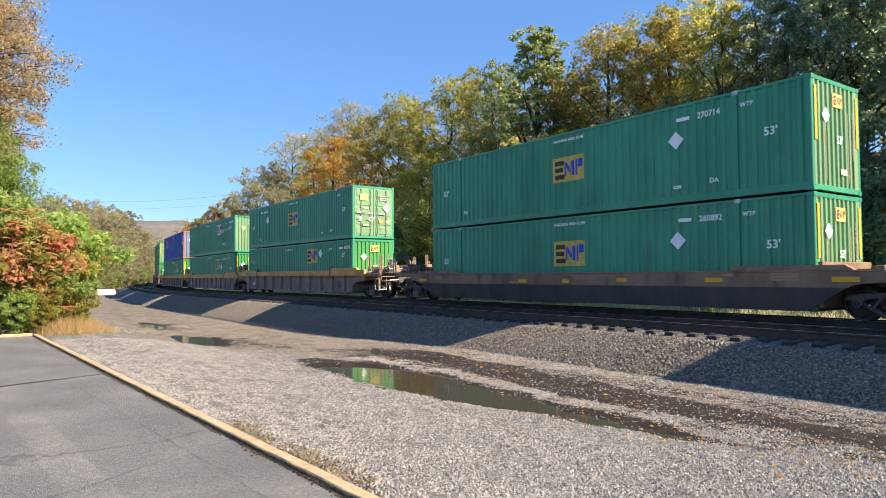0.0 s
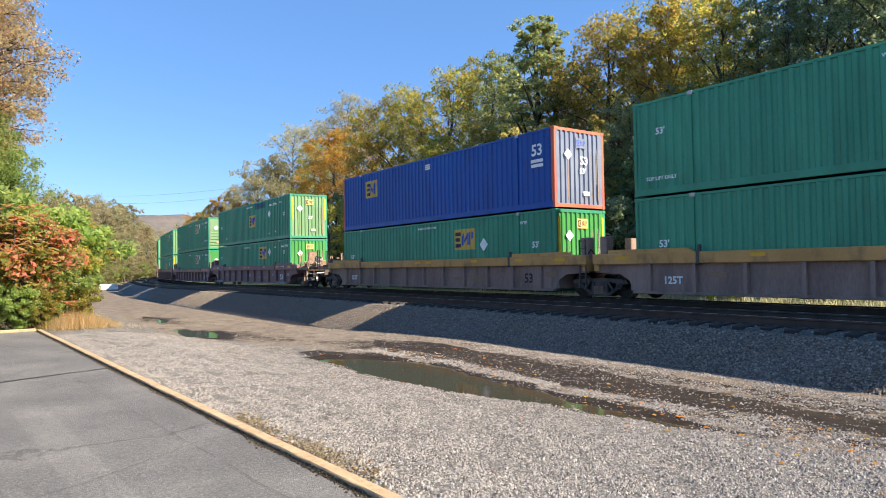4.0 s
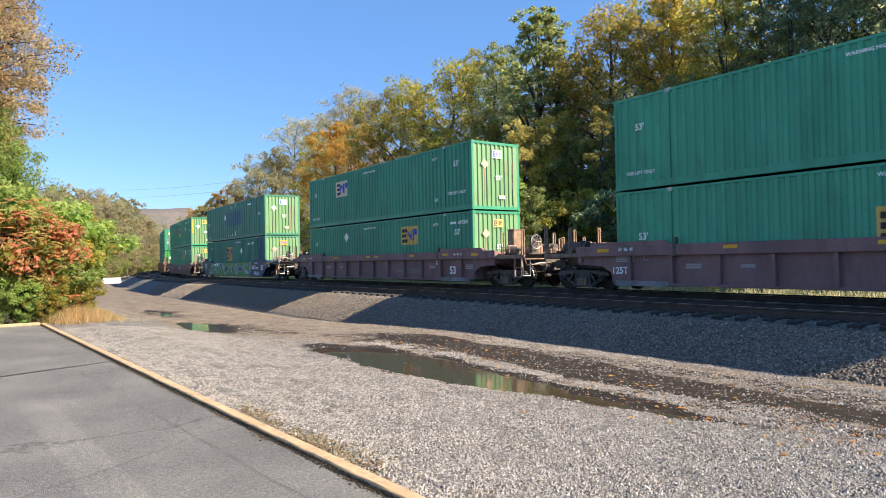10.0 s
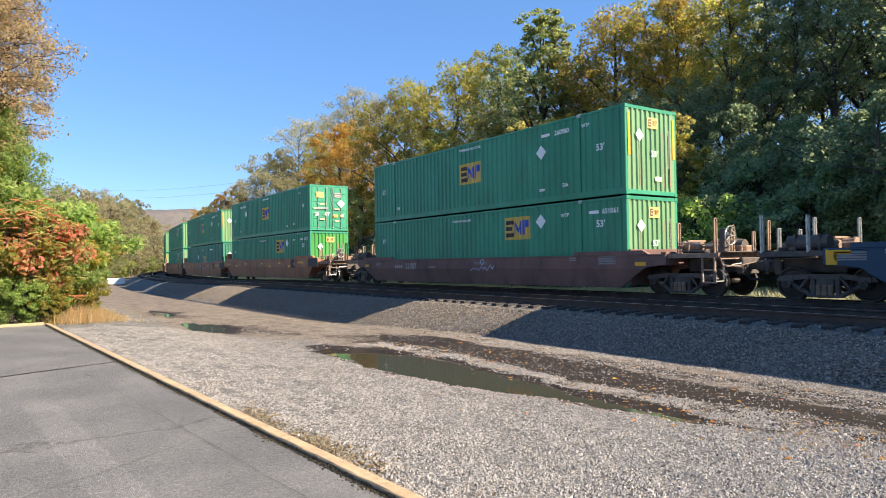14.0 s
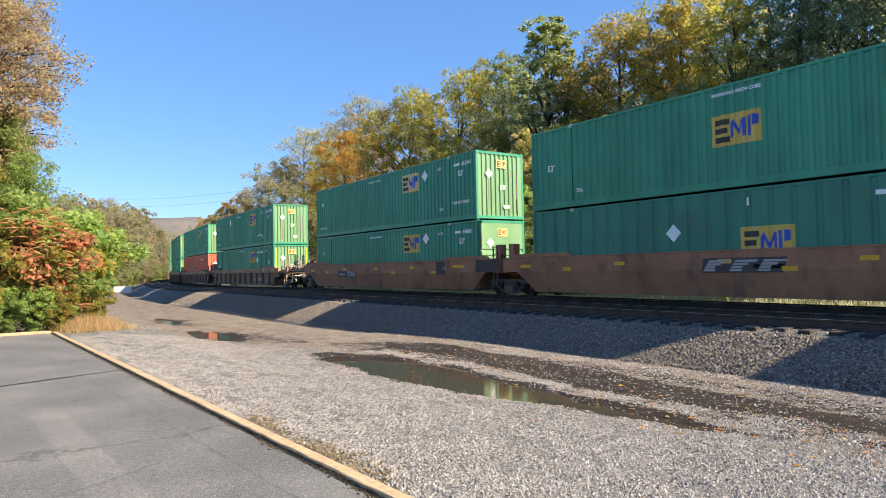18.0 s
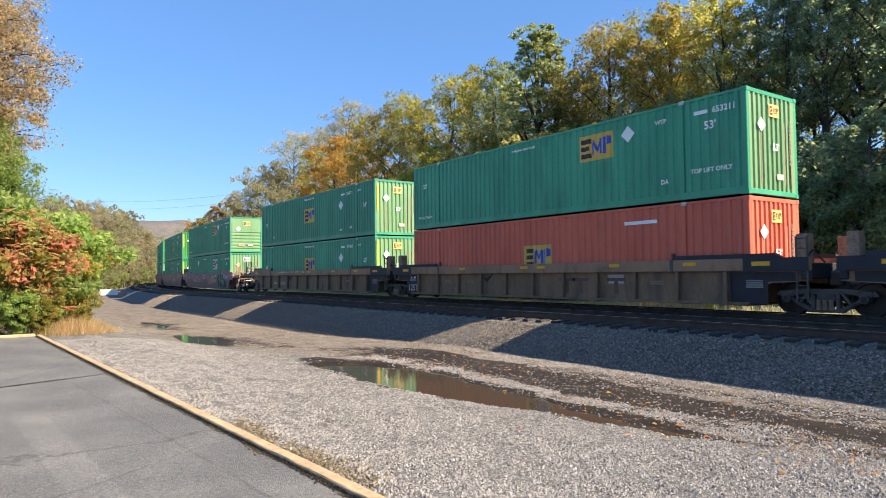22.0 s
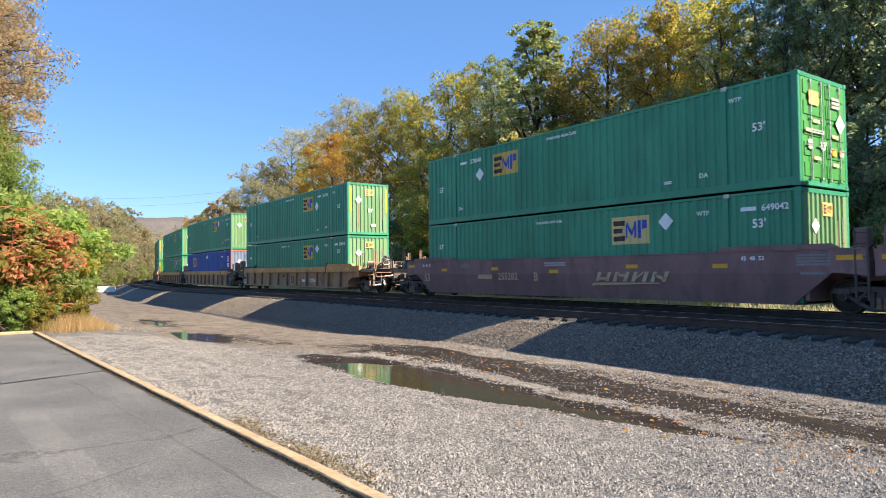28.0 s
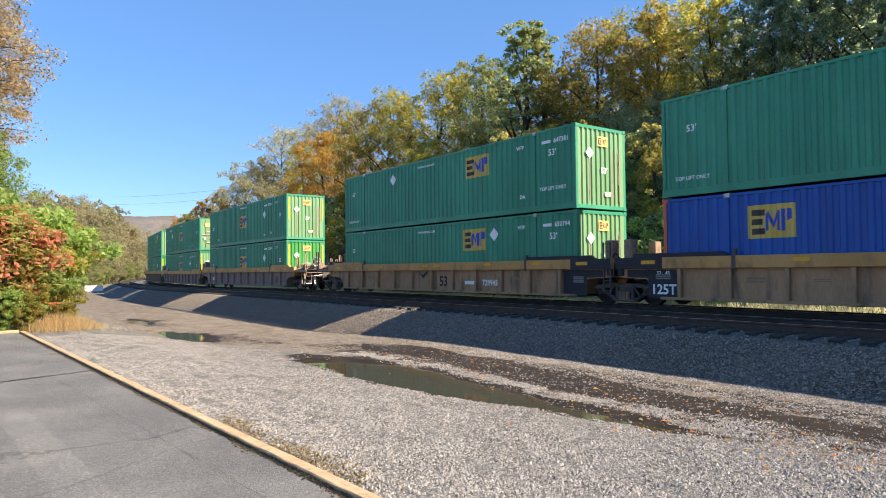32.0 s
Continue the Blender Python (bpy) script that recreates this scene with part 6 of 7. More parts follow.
            if sx > 0:
                def wheel_hoop():
                    sh = Shape().ring((0, 0, 0), 0.26, 0.018, 0)
                    for i in range(5):
                        a = 2 * math.pi * i / 5
                        sh.tube((0, 0, 0), (0, 0.26 * math.cos(a), 0.26 * math.sin(a)), 0.012, None, 5)
                    return sh.tube((-0.12, 0, 0), (0.03, 0, 0), 0.03, None, 8)
                place("brake_wheel", kept("brake_wheel", wheel_hoop), STEEL, car, pose(11.18, -0.72, 1.72), shared=True)
                place("brake_stand", kept("brake_stand", lambda: Shape().box(10.92, 11.08, -0.85, -0.60, 1.24, 1.92, 0.02)), IRON, car, shared=True)
                if spec["kind"] == "rib_maroon":
                    place("equipment_box", kept("equipment_box", lambda: Shape().box(9.62, 9.98, -0.78, -0.30, 1.235, 2.22, 0.02).box(9.65, 9.95, -0.795, -0.78, 1.34, 2.12, 0.004).box(9.59, 10.01, -0.81, -0.27, 2.22, 2.25, 0.008)), RUSTY, car, shared=True)
        else:
            place("joint_arm", kept("joint_arm", lambda: Shape().box(9.55, 9.86, -0.34, 0.34, 0.72, 1.10, 0.04).tube((9.80, 0, 0.66), (9.80, 0, 1.18), 0.16, None, 12)), IRON, car, turn, shared=True)
            place("ladder", kept("ladder", lambda: [sh := Shape(), sh.box(9.30, 9.34, -1.50, -1.46, 0.35, 1.95), sh.box(9.56, 9.60, -1.50, -1.46, 0.35, 1.95), [sh.tube((9.32, -1.48, z), (9.58, -1.48, z), 0.014, None, 5) for z in (0.45, 0.75, 1.05, 1.35, 1.65, 1.9)]][0]), IRON, car, turn, shared=True)
            for y in (-1.12, 1.12):
                place("end_post", kept("end_post", lambda: Shape().box(9.22, 9.50, -0.17, 0.17, 1.22, 2.02, 0.02)), RUSTY if spec["kind"] in ("rib_yellow", "rib_grey") else mat, car, turn @ pose(0, y, 0), shared=True)
            place("hose_loop", kept("hose_loop", lambda: Shape().tube((9.3, -1.2, 1.25), (9.6, -1.25, 1.62), 0.022, None, 6).tube((9.6, -1.25, 1.62), (9.86, -1.2, 1.3), 0.022, None, 6)), BLACK, car, turn, shared=True)
    # stencils
    yl = YS - (0.056 if ribbed else 0.064) + (0.05 if ribbed else 0)
    if ribbed:
        yl = YS + 0.041
        if spec["kind"] != "rib_grey":
            words("53", 0.34 if spec["kind"] != "rib_yellow" else 0.42, 6.75 if spec["kind"] != "rib_yellow" else 0.75, yl, 0.64, WHITE if spec["kind"] == "rib_maroon" else BLACK, car)
        if spec["kind"] in ("rib_tan", "rib_maroon") and spec.get("digits") != "527759":
            words("125T", 0.22, *((-7.90, yl - 0.001, 0.66) if spec["kind"] == "rib_maroon" else (-6.72, yl - 0.001, 0.62)), WHITE, car)
        if "digits" in spec:
            ink = {"rib_tan": W_CHORD, "rib_maroon": W_PALE, "rib_grey": W_FADED}.get(spec["kind"], WHITE)
            dx = spec.get("digits_at", 3.73)
            bars(car, dx - 1.25, yl, 0.62, 0.6, 0.2, ink)
            words(spec["digits"], 0.22, dx, yl, 0.62, ink, car)
        for x, w, h, k in ((7.9, 0.5, 0.25, 3), (5.2, 0.45, 0.16, 2), (-5.3, 0.5, 0.2, 2), (-3.7, 0.4, 0.12, 2)):
            if not (spec["kind"] in ("rib_grey", "rib_yellow") and abs(x) > 7):
                bars(car, x, yl, 0.80, w, h * 0.8, W_FADED if spec["kind"] == "rib_maroon" else W_CHORD, k)
        if spec["kind"] == "rib_maroon":
            words("45  48  53", 0.10, 7.3, YS - 0.105, 1.32, WHITE, car)
            words("20\n40", 0.10, 5.55, yl, 1.0, WHITE, car)
            for x, z in ((7.55, 1.02), (8.25, 1.0), (-6.9, 1.05)):
                place("round_stencil", kept("round_stencil", lambda: Shape().ring((0, yl - 0.003, 0), 0.075, 0.012, 1, 14)), W_FADED, car, pose(x, 0, z), shared=True)
            bars(car, -7.7, yl, 1.02, 0.7, 0.2, W_FADED, 3)
            words("53  48  45", 0.10, -7.55, YS - 0.105, 1.32, WHITE, car)
            for x in (7.0, -7.0):
                place("sill_patch", kept("sill_patch", lambda: Shape().box(-0.95, 0.95, YS - 0.092, YS - 0.086, 0.20, 0.36)), W_PALE, car, pose(x, 0, 0), shared=True)
        if spec.get("unit_mark"):
            words(spec["unit_mark"], 0.24, 0.35, yl, 0.75, WHITE, car)
        if spec["kind"] in ("rib_grey", "rib_yellow"):
            for i in range(0 if "digits" in spec else 3):
                place("worn_mark", kept("worn_mark", lambda: Shape().box(-0.36, 0.36, -0.004, 0, 0.12, 0.22).box(-0.08, 0.08, -0.004, 0, -0.28, 0.12)), GHOST, car, pose((2.2, 2.2, 3.7)[i] if i else 1.6, yl - 0.001, 0.72) if spec["kind"] == "rib_grey" else pose(2.2 + 0.4 * i, yl - 0.001, 0.7) @ Matrix.Scale(0.45, 4), shared=True)
            place("worn_mark", Shape().plate([(-0.45, 0.2), (-0.1, 0.0), (0.4, 0.22), (0.25, 0.05), (-0.05, -0.15)], -0.004, 0).mesh("worn_mark"), BLACK, car, pose(-2.66 if spec["kind"] == "rib_grey" else -0.7, yl - 0.001, 0.92))
            if "digits" not in spec:
                bars(car, 3.7, yl, 0.90, 0.6, 0.40, W_FADED)
        if spec.get("chord_scrawl"):
            r, sh, x = random.Random(19), Shape(), -3.9
            while x < -0.9:
                pts = [Vector((x + r.uniform(0, 0.13), YS - 0.108, 1.33 + (0.05 if k % 2 else -0.05) * r.uniform(0.4, 1.0))) for k in range(4)]
                for p, q in zip(pts, pts[1:]):
                    sh.tube(p, q, 0.012, None, 4)
                x += r.choice((0.15, 0.17, 0.30))
            part("scrawl", sh, GRAF_W, car, "white scrawl on the top chord")
        for sx in (-1, 1) if spec["kind"] in ("rib_grey", "rib_yellow") else ():
            if (right if sx > 0 else left) != "joint":
                continue
            place("stencil_panel", kept("stencil_panel", lambda: Shape().plate([(-1.02, 0.26), (0.0, 0.26), (0.0, 0.84), (0.75, 0.86), (0.75, 1.08), (-1.02, 1.08)], YS + 0.037, YS + 0.043)), BLACK, car, pose(sx * 8.55, 0, 0) @ Matrix.Diagonal((sx, 1, 1, 1)), shared=True)
            place("chord_cap", kept("chord_cap", lambda: Shape().box(-0.83, 0.83, YS - 0.1015, YS - 0.095, top_z - 0.335, top_z + 0.002)), BLACK, car, pose(sx * 8.8, 0, 0), shared=True)
            if sx < 0:
                words("125T", 0.29, -8.03, YS + 0.033, 0.50, WHITE if spec["kind"] == "rib_yellow" else W_FADED, car)
                words("53   45", 0.11, -8.03, YS + 0.033, 0.98, WHITE, car)
                bars(car, -8.03, YS + 0.033, 0.88, 0.5, 0.16, W_PALE, 3)
            else:
                bars(car, 8.2, YS + 0.033, 0.78, 0.45, 0.22, W_PALE, 4)
    else:
        ys = YS - 0.063
        kind = spec["kind"]
        if kind == "smooth_maroon":
            words("53", 0.34, -7.95, ys, 0.82, EMBLEM, car)
            words("45  48  53", 0.11, 6.9, ys, 1.36, WHITE, car)
            words("45  48  53", 0.11, -8.0, ys, 1.36, WHITE, car)
            words(spec.get("letter", "A"), 0.30, -1.1, ys, 0.87, EMBLEM, car)
            bars(car, -3.95, ys, 0.88, 0.85, 0.24, EMBLEM)
            words("255282", 0.27, -2.6, ys, 0.88, EMBLEM, car)
            bars(car, -0.15, ys, 1.32, 1.0, 0.16, W_FADED, 2)
            for x, z, w, h, k in ((8.4, 1.3, 0.8, 0.3, 4), (8.4, 0.98, 0.6, 0.1, 1), (-5.2, 1.32, 0.6, 0.16, 2)):
                bars(car, x, ys, z, w, h, W_PALE, k)
            emblem = Shape()
            for i in range(4):
                a = 1.66 + 0.70 * i
                for p in ([(0, 0), (0.14, 0), (0.26, 0.30), (0.12, 0.30)], [(0.40, 0.0), (0.54, 0.0), (0.66, 0.30), (0.52, 0.30)], [(0.14, 0.05 + 0.1 * (i % 2)), (0.46, 0.05 + 0.1 * (i % 3)), (0.50, 0.13 + 0.1 * (i % 3)), (0.18, 0.13 + 0.1 * (i % 2))]):
                    emblem.plate([(a + u, 0.74 + v) for u, v in p], ys - 0.004, ys)
            emblem.plate([(1.5, 0.60), (4.1, 0.69), (4.1, 0.715), (1.58, 0.70)], ys - 0.004, ys)
            part("emblem", emblem, EMBLEM, car, "tan slanting emblem strokes")
        elif kind != "smooth_blue":
            if "digits" in spec:
                x = -3.4 if kind == "smooth_orange" else -4.6
                if kind == "smooth_orange":
                    place("grime_patch", Shape().plate([(x - 1.4, 0.74), (x + 0.85, 0.74), (x + 0.9, 1.06), (x - 1.3, 1.06)], ys - 0.001, ys + 0.002).mesh("grime_patch"), W_UMBER, car)
                for i in range(4):
                    bars(car, x - 1.13 + 0.19 * i, ys - 0.002, 0.90, 0.12, 0.22, W_FADED)
                words(spec["digits"], 0.27, x + 0.25, ys - 0.003, 0.90, W_FADED, car)
            for x, z, w, h, k in ((7.4, 1.08, 0.7, 0.3, 4), (5.9, 1.12, 0.3, 0.14, 2), (-7.4, 1.02, 0.5, 0.16, 2), (0.9, 1.02, 0.8, 0.12, 2), (-2.6, 0.86, 0.5, 0.12, 1)):
                if kind != "smooth_orange" or x > -1:
                    bars(car, x, ys, z, w, h, W_PALE if kind == "smooth_brown" else W_GREY, k)
            if kind == "smooth_brown":
                scrawl = Shape()
                for i in range(14):
                    scrawl.tube((0.2 + 0.11 * i, ys - 0.006, 0.72 + 0.06 * ((i * 7) % 5) * (0.4 + 0.05 * i)), (0.31 + 0.11 * i, ys - 0.006, 0.72 + 0.06 * ((i * 7 + 7) % 5) * (0.45 + 0.05 * i)), 0.011, None, 4)
                scrawl.ring((1.0, ys - 0.006, 1.06), 0.1, 0.012, 1, 12)
                part("scrawl", scrawl, GRAF_W, car, "thin white chalk scrawl")
            if kind == "smooth_orange":
                for x0, x1 in ((5.25, 5.98), (8.15, 9.55)):
                    place("grime_patch", kept(("grime", x0), lambda: Shape().plate([(x0, 0.86 if x1 < 8 else 0.94), (x1, 0.86 if x1 < 8 else 0.94), (x1 - 0.03, 1.42), (x0 + 0.05, 1.42)], ys - 0.001, ys + 0.002)), W_UMBER, car, shared=True)
            if spec.get("mark"):
                place("emblem_ground", Shape().plate([(-1.0, 0.86), (1.3, 0.86), (1.4, 1.26), (-0.95, 1.26)], ys - 0.004, ys).mesh("emblem_ground"), W_UMBER, car)
                emblem = Shape()
                for i in range(3):
                    a = -0.95 + 0.78 * i
                    for q in range(4):
                        z = 0.90 + 0.08 * q
                        w = (0.34, 0.30, 0.42, 0.62)[q]
                        emblem.plate([(a + 0.05 * q, z), (a + 0.05 * q + w, z), (a + 0.05 * q + w + 0.04, z + 0.062), (a + 0.05 * q + 0.04, z + 0.062)], ys - 0.008, ys - 0.004)
                part("emblem", emblem, W_FADED, car, "worn pale emblem strokes")

        def sprayed(name, outlines, depth, paint_, label=""):
            for o in outlines:
                part(name, Shape().plate(o, ys - depth, ys - depth + 0.003), paint_, car, label)

        def strokes(name, lines, depth, thick, paint_, label=""):
            for o in lines:
                sh = Shape()
                for p, q in zip(o, o[1:]):
                    sh.tube((p[0], ys - depth, p[1]), (q[0], ys - depth, q[1]), thick, None, 4)
                part(name, sh, paint_, car, label)

        def tag_lines(seed, x0, x1, z0, z1, k):
            r = random.Random(seed)
            out = []
            for i in range(k):
                a, w = x0 + (x1 - x0) * i / k, (x1 - x0) / k
                out.append([(a + w * r.uniform(0, 0.3), z0 + (z1 - z0) * r.uniform(0, 0.3)), (a + w * r.uniform(0.2, 0.6), z1 - (z1 - z0) * r.uniform(0, 0.2)), (a + w * r.uniform(0.6, 1.1), z0 + (z1 - z0) * r.uniform(0.2, 0.6)), (a + w * r.uniform(0.3, 0.9), z0 + (z1 - z0) * r.uniform(0, 0.2))])
            return out

        if kind == "smooth_blue":
            sprayed("spray_fill", [[(-6.8, 0.25), (-6.5, 0.5), (-5.85, 1.0), (-5.9, 1.22), (-4, 1.22), (-1.8, 1.25), (1, 1.24), (3.7, 1.25), (5.2, 1.25), (5.35, 0.7), (5.0, 0.24)]], 0.004, GRAF_G, "green spray paint")
            gaps = [[(-5.35, 1.15), (-4.2, 0.55), (-4.0, 0.35), (-4.65, 0.65), (-5.05, 1.0)], [(-4.2, 1.2), (-3.45, 0.6), (-3.5, 0.35), (-4.0, 0.55)], [(-3.15, 1.2), (-2.65, 0.45), (-2.2, 1.15)], [(-1.65, 0.95), (-1.0, 1.05), (-0.4, 0.85), (-0.9, 0.6), (-1.85, 0.35), (-1.6, 0.65)],
                    [(0.25, 0.95), (1.05, 1.0), (0.8, 0.8), (1.0, 0.7), (0.65, 0.35), (0.5, 0.6), (0.2, 0.5), (0.45, 0.75)], [(1.55, 1.15), (1.65, 1.05), (1.8, 1.2), (1.65, 0.85), (1.75, 0.35), (1.55, 0.35), (1.6, 0.7)], [(2.2, 1.05), (3.25, 1.05), (3.4, 0.6), (2.2, 0.55)], [(4.2, 1.15), (4.6, 1.1), (4.6, 1.0), (4.15, 1.0)],
                    [(5.05, 0.55), (5.2, 1.25), (5.45, 1.25), (5.35, 0.65), (5.2, 0.5)], [(-5.75, 0.30), (-5.2, 0.62), (-4.85, 0.30)], [(-6.0, 1.2), (-5.75, 0.95), (-5.6, 1.2)]]
            sprayed("spray_gap", gaps, 0.008, GRAF_D, "bare blue steel between green letters")
            more = [[(3.6, 1.2), (3.85, 0.95), (3.55, 0.9), (3.95, 0.4), (3.9, 0.75), (4.4, 0.35), (4.15, 0.8), (4.65, 0.4), (4.55, 0.6), (4.9, 0.35)], [(-6.7, 0.55), (-6.5, 0.75), (-6.1, 0.72), (-5.85, 1.05)], [(-6.6, 0.32), (-6.3, 0.5), (-5.95, 0.3), (-5.6, 0.62)], [(-2.1, 0.3), (-1.2, 0.42), (-0.2, 0.7), (0.0, 1.15)], [(1.1, 0.95), (1.5, 0.4), (1.95, 0.3), (2.0, 0.9)], [(-2.5, 1.22), (-2.1, 0.5), (-1.9, 1.2)]]
            strokes("spray_outline", [g + g[:1] for g in gaps] + more, 0.012, 0.015, GRAF_W, "white spray outlines")
            strokes("spray_tag", tag_lines(5, 2.3, 3.2, 0.84, 1.02, 4), 0.013, 0.012, GRAF_W)
            heart = [(0.42 * math.sin(u) ** 3, 0.024 * (13 * math.cos(u) - 5 * math.cos(2 * u) - 2 * math.cos(3 * u) - math.cos(4 * u))) for u in [2 * math.pi * i / 24 for i in range(24)]]
            heart = [(-7.78 + u, 0.94 + v * 0.75) for u, v in heart]
            sprayed("spray_heart", [heart], 0.006, GRAF_G, "green heart outlined in white")
            strokes("spray_outline", [heart + heart[:1]] + tag_lines(6, -7.98, -7.6, 0.86, 1.06, 2), 0.010, 0.014, GRAF_W)
            words("53", 0.34, 7.9, ys - 0.004, 0.84, WHITE, car)
            words("East Coast", 0.26, 6.35, ys - 0.004, 0.85, WHITE, car)
            words("Mexico", 0.28, 6.75, ys - 0.004, 0.46, GRAF_W, car)
            bars(car, -4.6, ys - 0.010, 1.1, 0.55, 0.18, WHITE)
            words("74036", 0.24, -3.75, ys - 0.012, 1.1, WHITE, car)
            for x in (-9.0, 8.6):
                bars(car, x, ys, 1.1, 0.7, 0.22, W_PALE, 4)
            words("53  48  45", 0.10, -8.0, ys, 1.2, WHITE, car)
            words("40  45  48  53", 0.10, 6.6, ys, 1.17, WHITE, car)
            for sx in (-1, 1):
                place("corner_panel", kept("corner_panel", lambda: Shape().box(-0.3, 0.25, -0.004, 0, 0.14, 0.26).box(0.0, 0.25, -0.004, 0, -0.1, 0.14)), YELLOW, car, pose(sx * 9.28, ys, 1.0) @ Matrix.Diagonal((sx, 1, 1, 1)), shared=True)
        if spec.get("spray"):
            sprayed("spray_fill", [[(4.6, 1.3), (5.4, 1.45), (6.0, 1.47), (6.85, 1.45), (7.3, 1.15), (7.6, 0.98), (4.6, 0.98)]], 0.004, GRAF_T, "teal and green spray paint")
            lean = Shape().add([(4.6, ys + 0.001, 0.98), (7.55, ys + 0.001, 0.98), (7.85, ys + 0.088, 0.3), (4.5, ys + 0.088, 0.3)], [(0, 3, 2, 1)])
            part("spray_fill", lean, GRAF_T, car, "teal and green spray paint")
            f = lambda z: ys - 0.010 + 0.11 * max(0, (0.98 - z) / 0.76)
            blocks = Shape()
            for o in ([(4.6, 1.05), (5.15, 1.42), (5.35, 1.4), (5.28, 0.98), (4.87, 0.98)], [(4.87, 0.98), (5.28, 0.98), (5.1, 0.3), (4.75, 0.3)], [(5.45, 1.35), (6.1, 1.42), (6.05, 0.98), (5.7, 0.98), (5.8, 1.1)], [(5.4, 0.94), (5.75, 0.8), (6.2, 0.55), (6.1, 0.3), (5.45, 0.3)], [(6.2, 1.3), (6.8, 1.4), (6.75, 1.2), (6.5, 1.1), (7.2, 0.98), (6.25, 0.98)], [(6.9, 0.96), (7.3, 0.95), (7.6, 0.75), (7.3, 0.35), (6.45, 0.3), (6.4, 0.5), (6.9, 0.65)]):
                blocks.add([(x, f(z), z) for x, z in o], [tuple(range(len(o)))])
            part("spray_block", blocks, BLACK, car, "black spray paint letters")
            strokes("spray_tag", tag_lines(7, 3.85, 4.5, 1.15, 1.42, 4) + tag_lines(8, 7.3, 7.9, 1.0, 1.3, 4) + [[(7.0 + 0.13 * math.cos(u), 1.28 + 0.13 * math.sin(u)) for u in [0.6 * i for i in range(12)]]], 0.010, 0.013, GRAF_W, "white spray tags")
    return car


TRAIN = []
for at, spec in CARS:
    TRAIN.append((at, well_car(spec), container(spec["lower"]), container(spec["upper"])))


# ---- trees and shrubs ----
def leaf_cloud(centres, radii, per, size, rng, droop=0.0):
    """Folded leaves round the given clump centres, as one mesh of vertices and faces."""
    centres, radii = np.asarray(centres, float), np.asarray(radii, float)
    k = len(centres) * per
    c = np.repeat(centres, per, 0)
    r = np.repeat(radii, per)
    d = rng.normal(0, 1, (k, 3))
    d /= np.linalg.norm(d, axis=1)[:, None]
    p = c + d * (r * rng.random(k) ** 0.45)[:, None] * np.array([1, 1, 0.75])
    n = rng.normal(0, 1, (k, 3)) + np.array([0, 0, 0.7]) + d * 0.5
    n /= np.linalg.norm(n, axis=1)[:, None]
    u = np.cross(n, rng.normal(0, 1, (k, 3)))
    u /= np.linalg.norm(u, axis=1)[:, None]
    u[:, 2] -= droop
    w = np.cross(n, u)
    s = (size * rng.uniform(0.6, 1.3, k))[:, None]
    v = np.stack([p - u * s, p + w * s * 0.62 + u * s * 0.35, p + u * s * 0.6 - w * s * 0.75], 1).reshape(-1, 3)
    f = 3 * np.arange(k)[:, None] + np.array([0, 1, 2])
    return v, f


def cloud_mesh(name, v, f):
    me = bpy.data.meshes.new(name)
    me.from_pydata(v.tolist(), [], f.tolist())
    return me


def grow(seed, height, spread, bare, clumps, per, leaf, open_=1.0, lean=0.0, round_=0.5, stout=1.0):
    """A tree's wood and leaf meshes. bare: share of the trunk without limbs; round_: where the crown is widest."""
    rnd = random.Random(seed)
    rng = np.random.default_rng(seed)
    wood = Shape()
    pts = [Vector((0, 0, -0.5))]
    for i in range(1, 9):
        t = i / 8
        pts.append(Vector((lean * t * t * height + rnd.uniform(-0.02, 0.02) * height, rnd.uniform(-0.02, 0.02) * height, height * 0.92 * t)))
    r0 = (height * 0.017 + 0.05) * stout
    for i in range(8):
        wood.tube(pts[i], pts[i + 1], r0 * (1 - 0.11 * i), r0 * (1 - 0.11 * (i + 1)), 7, i in (0, 7))
    tips, rad = [], []

    def reach(t):
        return spread * max(0.12, math.sin(math.pi * min(1, max(0, (t - bare) / (1.06 - bare))) ** (0.5 + round_)))

    for i in range(clumps):
        t = bare + (1 - bare) * ((i + rnd.random()) / clumps)
        base = pts[min(7, int(t * 8))].lerp(pts[min(8, int(t * 8) + 1)], t * 8 % 1)
        a = i * 2.4 + rnd.uniform(-0.5, 0.5)
        r = reach(t) * rnd.uniform(0.35, 1.05)
        tip = base + Vector((math.cos(a) * r, math.sin(a) * r, r * rnd.uniform(0.05, 0.55)))
        if i % 2 == 0:
            mid = base.lerp(tip, 0.5) + Vector((0, 0, r * 0.08))
            w = r0 * 0.34 * (1.1 - t)
            wood.tube(base - Vector((0, 0, r * 0.12)), mid, w + 0.02, w * 0.6 + 0.012, 5, False)
            wood.tube(mid, tip, w * 0.6 + 0.012, 0.008, 5, False)
            for j in range(2):
                wood.tube(mid, mid.lerp(tip, 0.6) + Vector((rnd.uniform(-1, 1), rnd.uniform(-1, 1), rnd.uniform(0, 1))) * r * 0.3, w * 0.35 + 0.008, 0.006, 4, False)
        tips.append(tip)
        rad.append(spread * rnd.uniform(0.14, 0.30) * open_)
    tips.append(pts[8])
    rad.append(spread * 0.22)
    v, f = leaf_cloud(tips, rad, per, leaf, rng)
    return wood.mesh("trunk", True), cloud_mesh("crown", v, f)


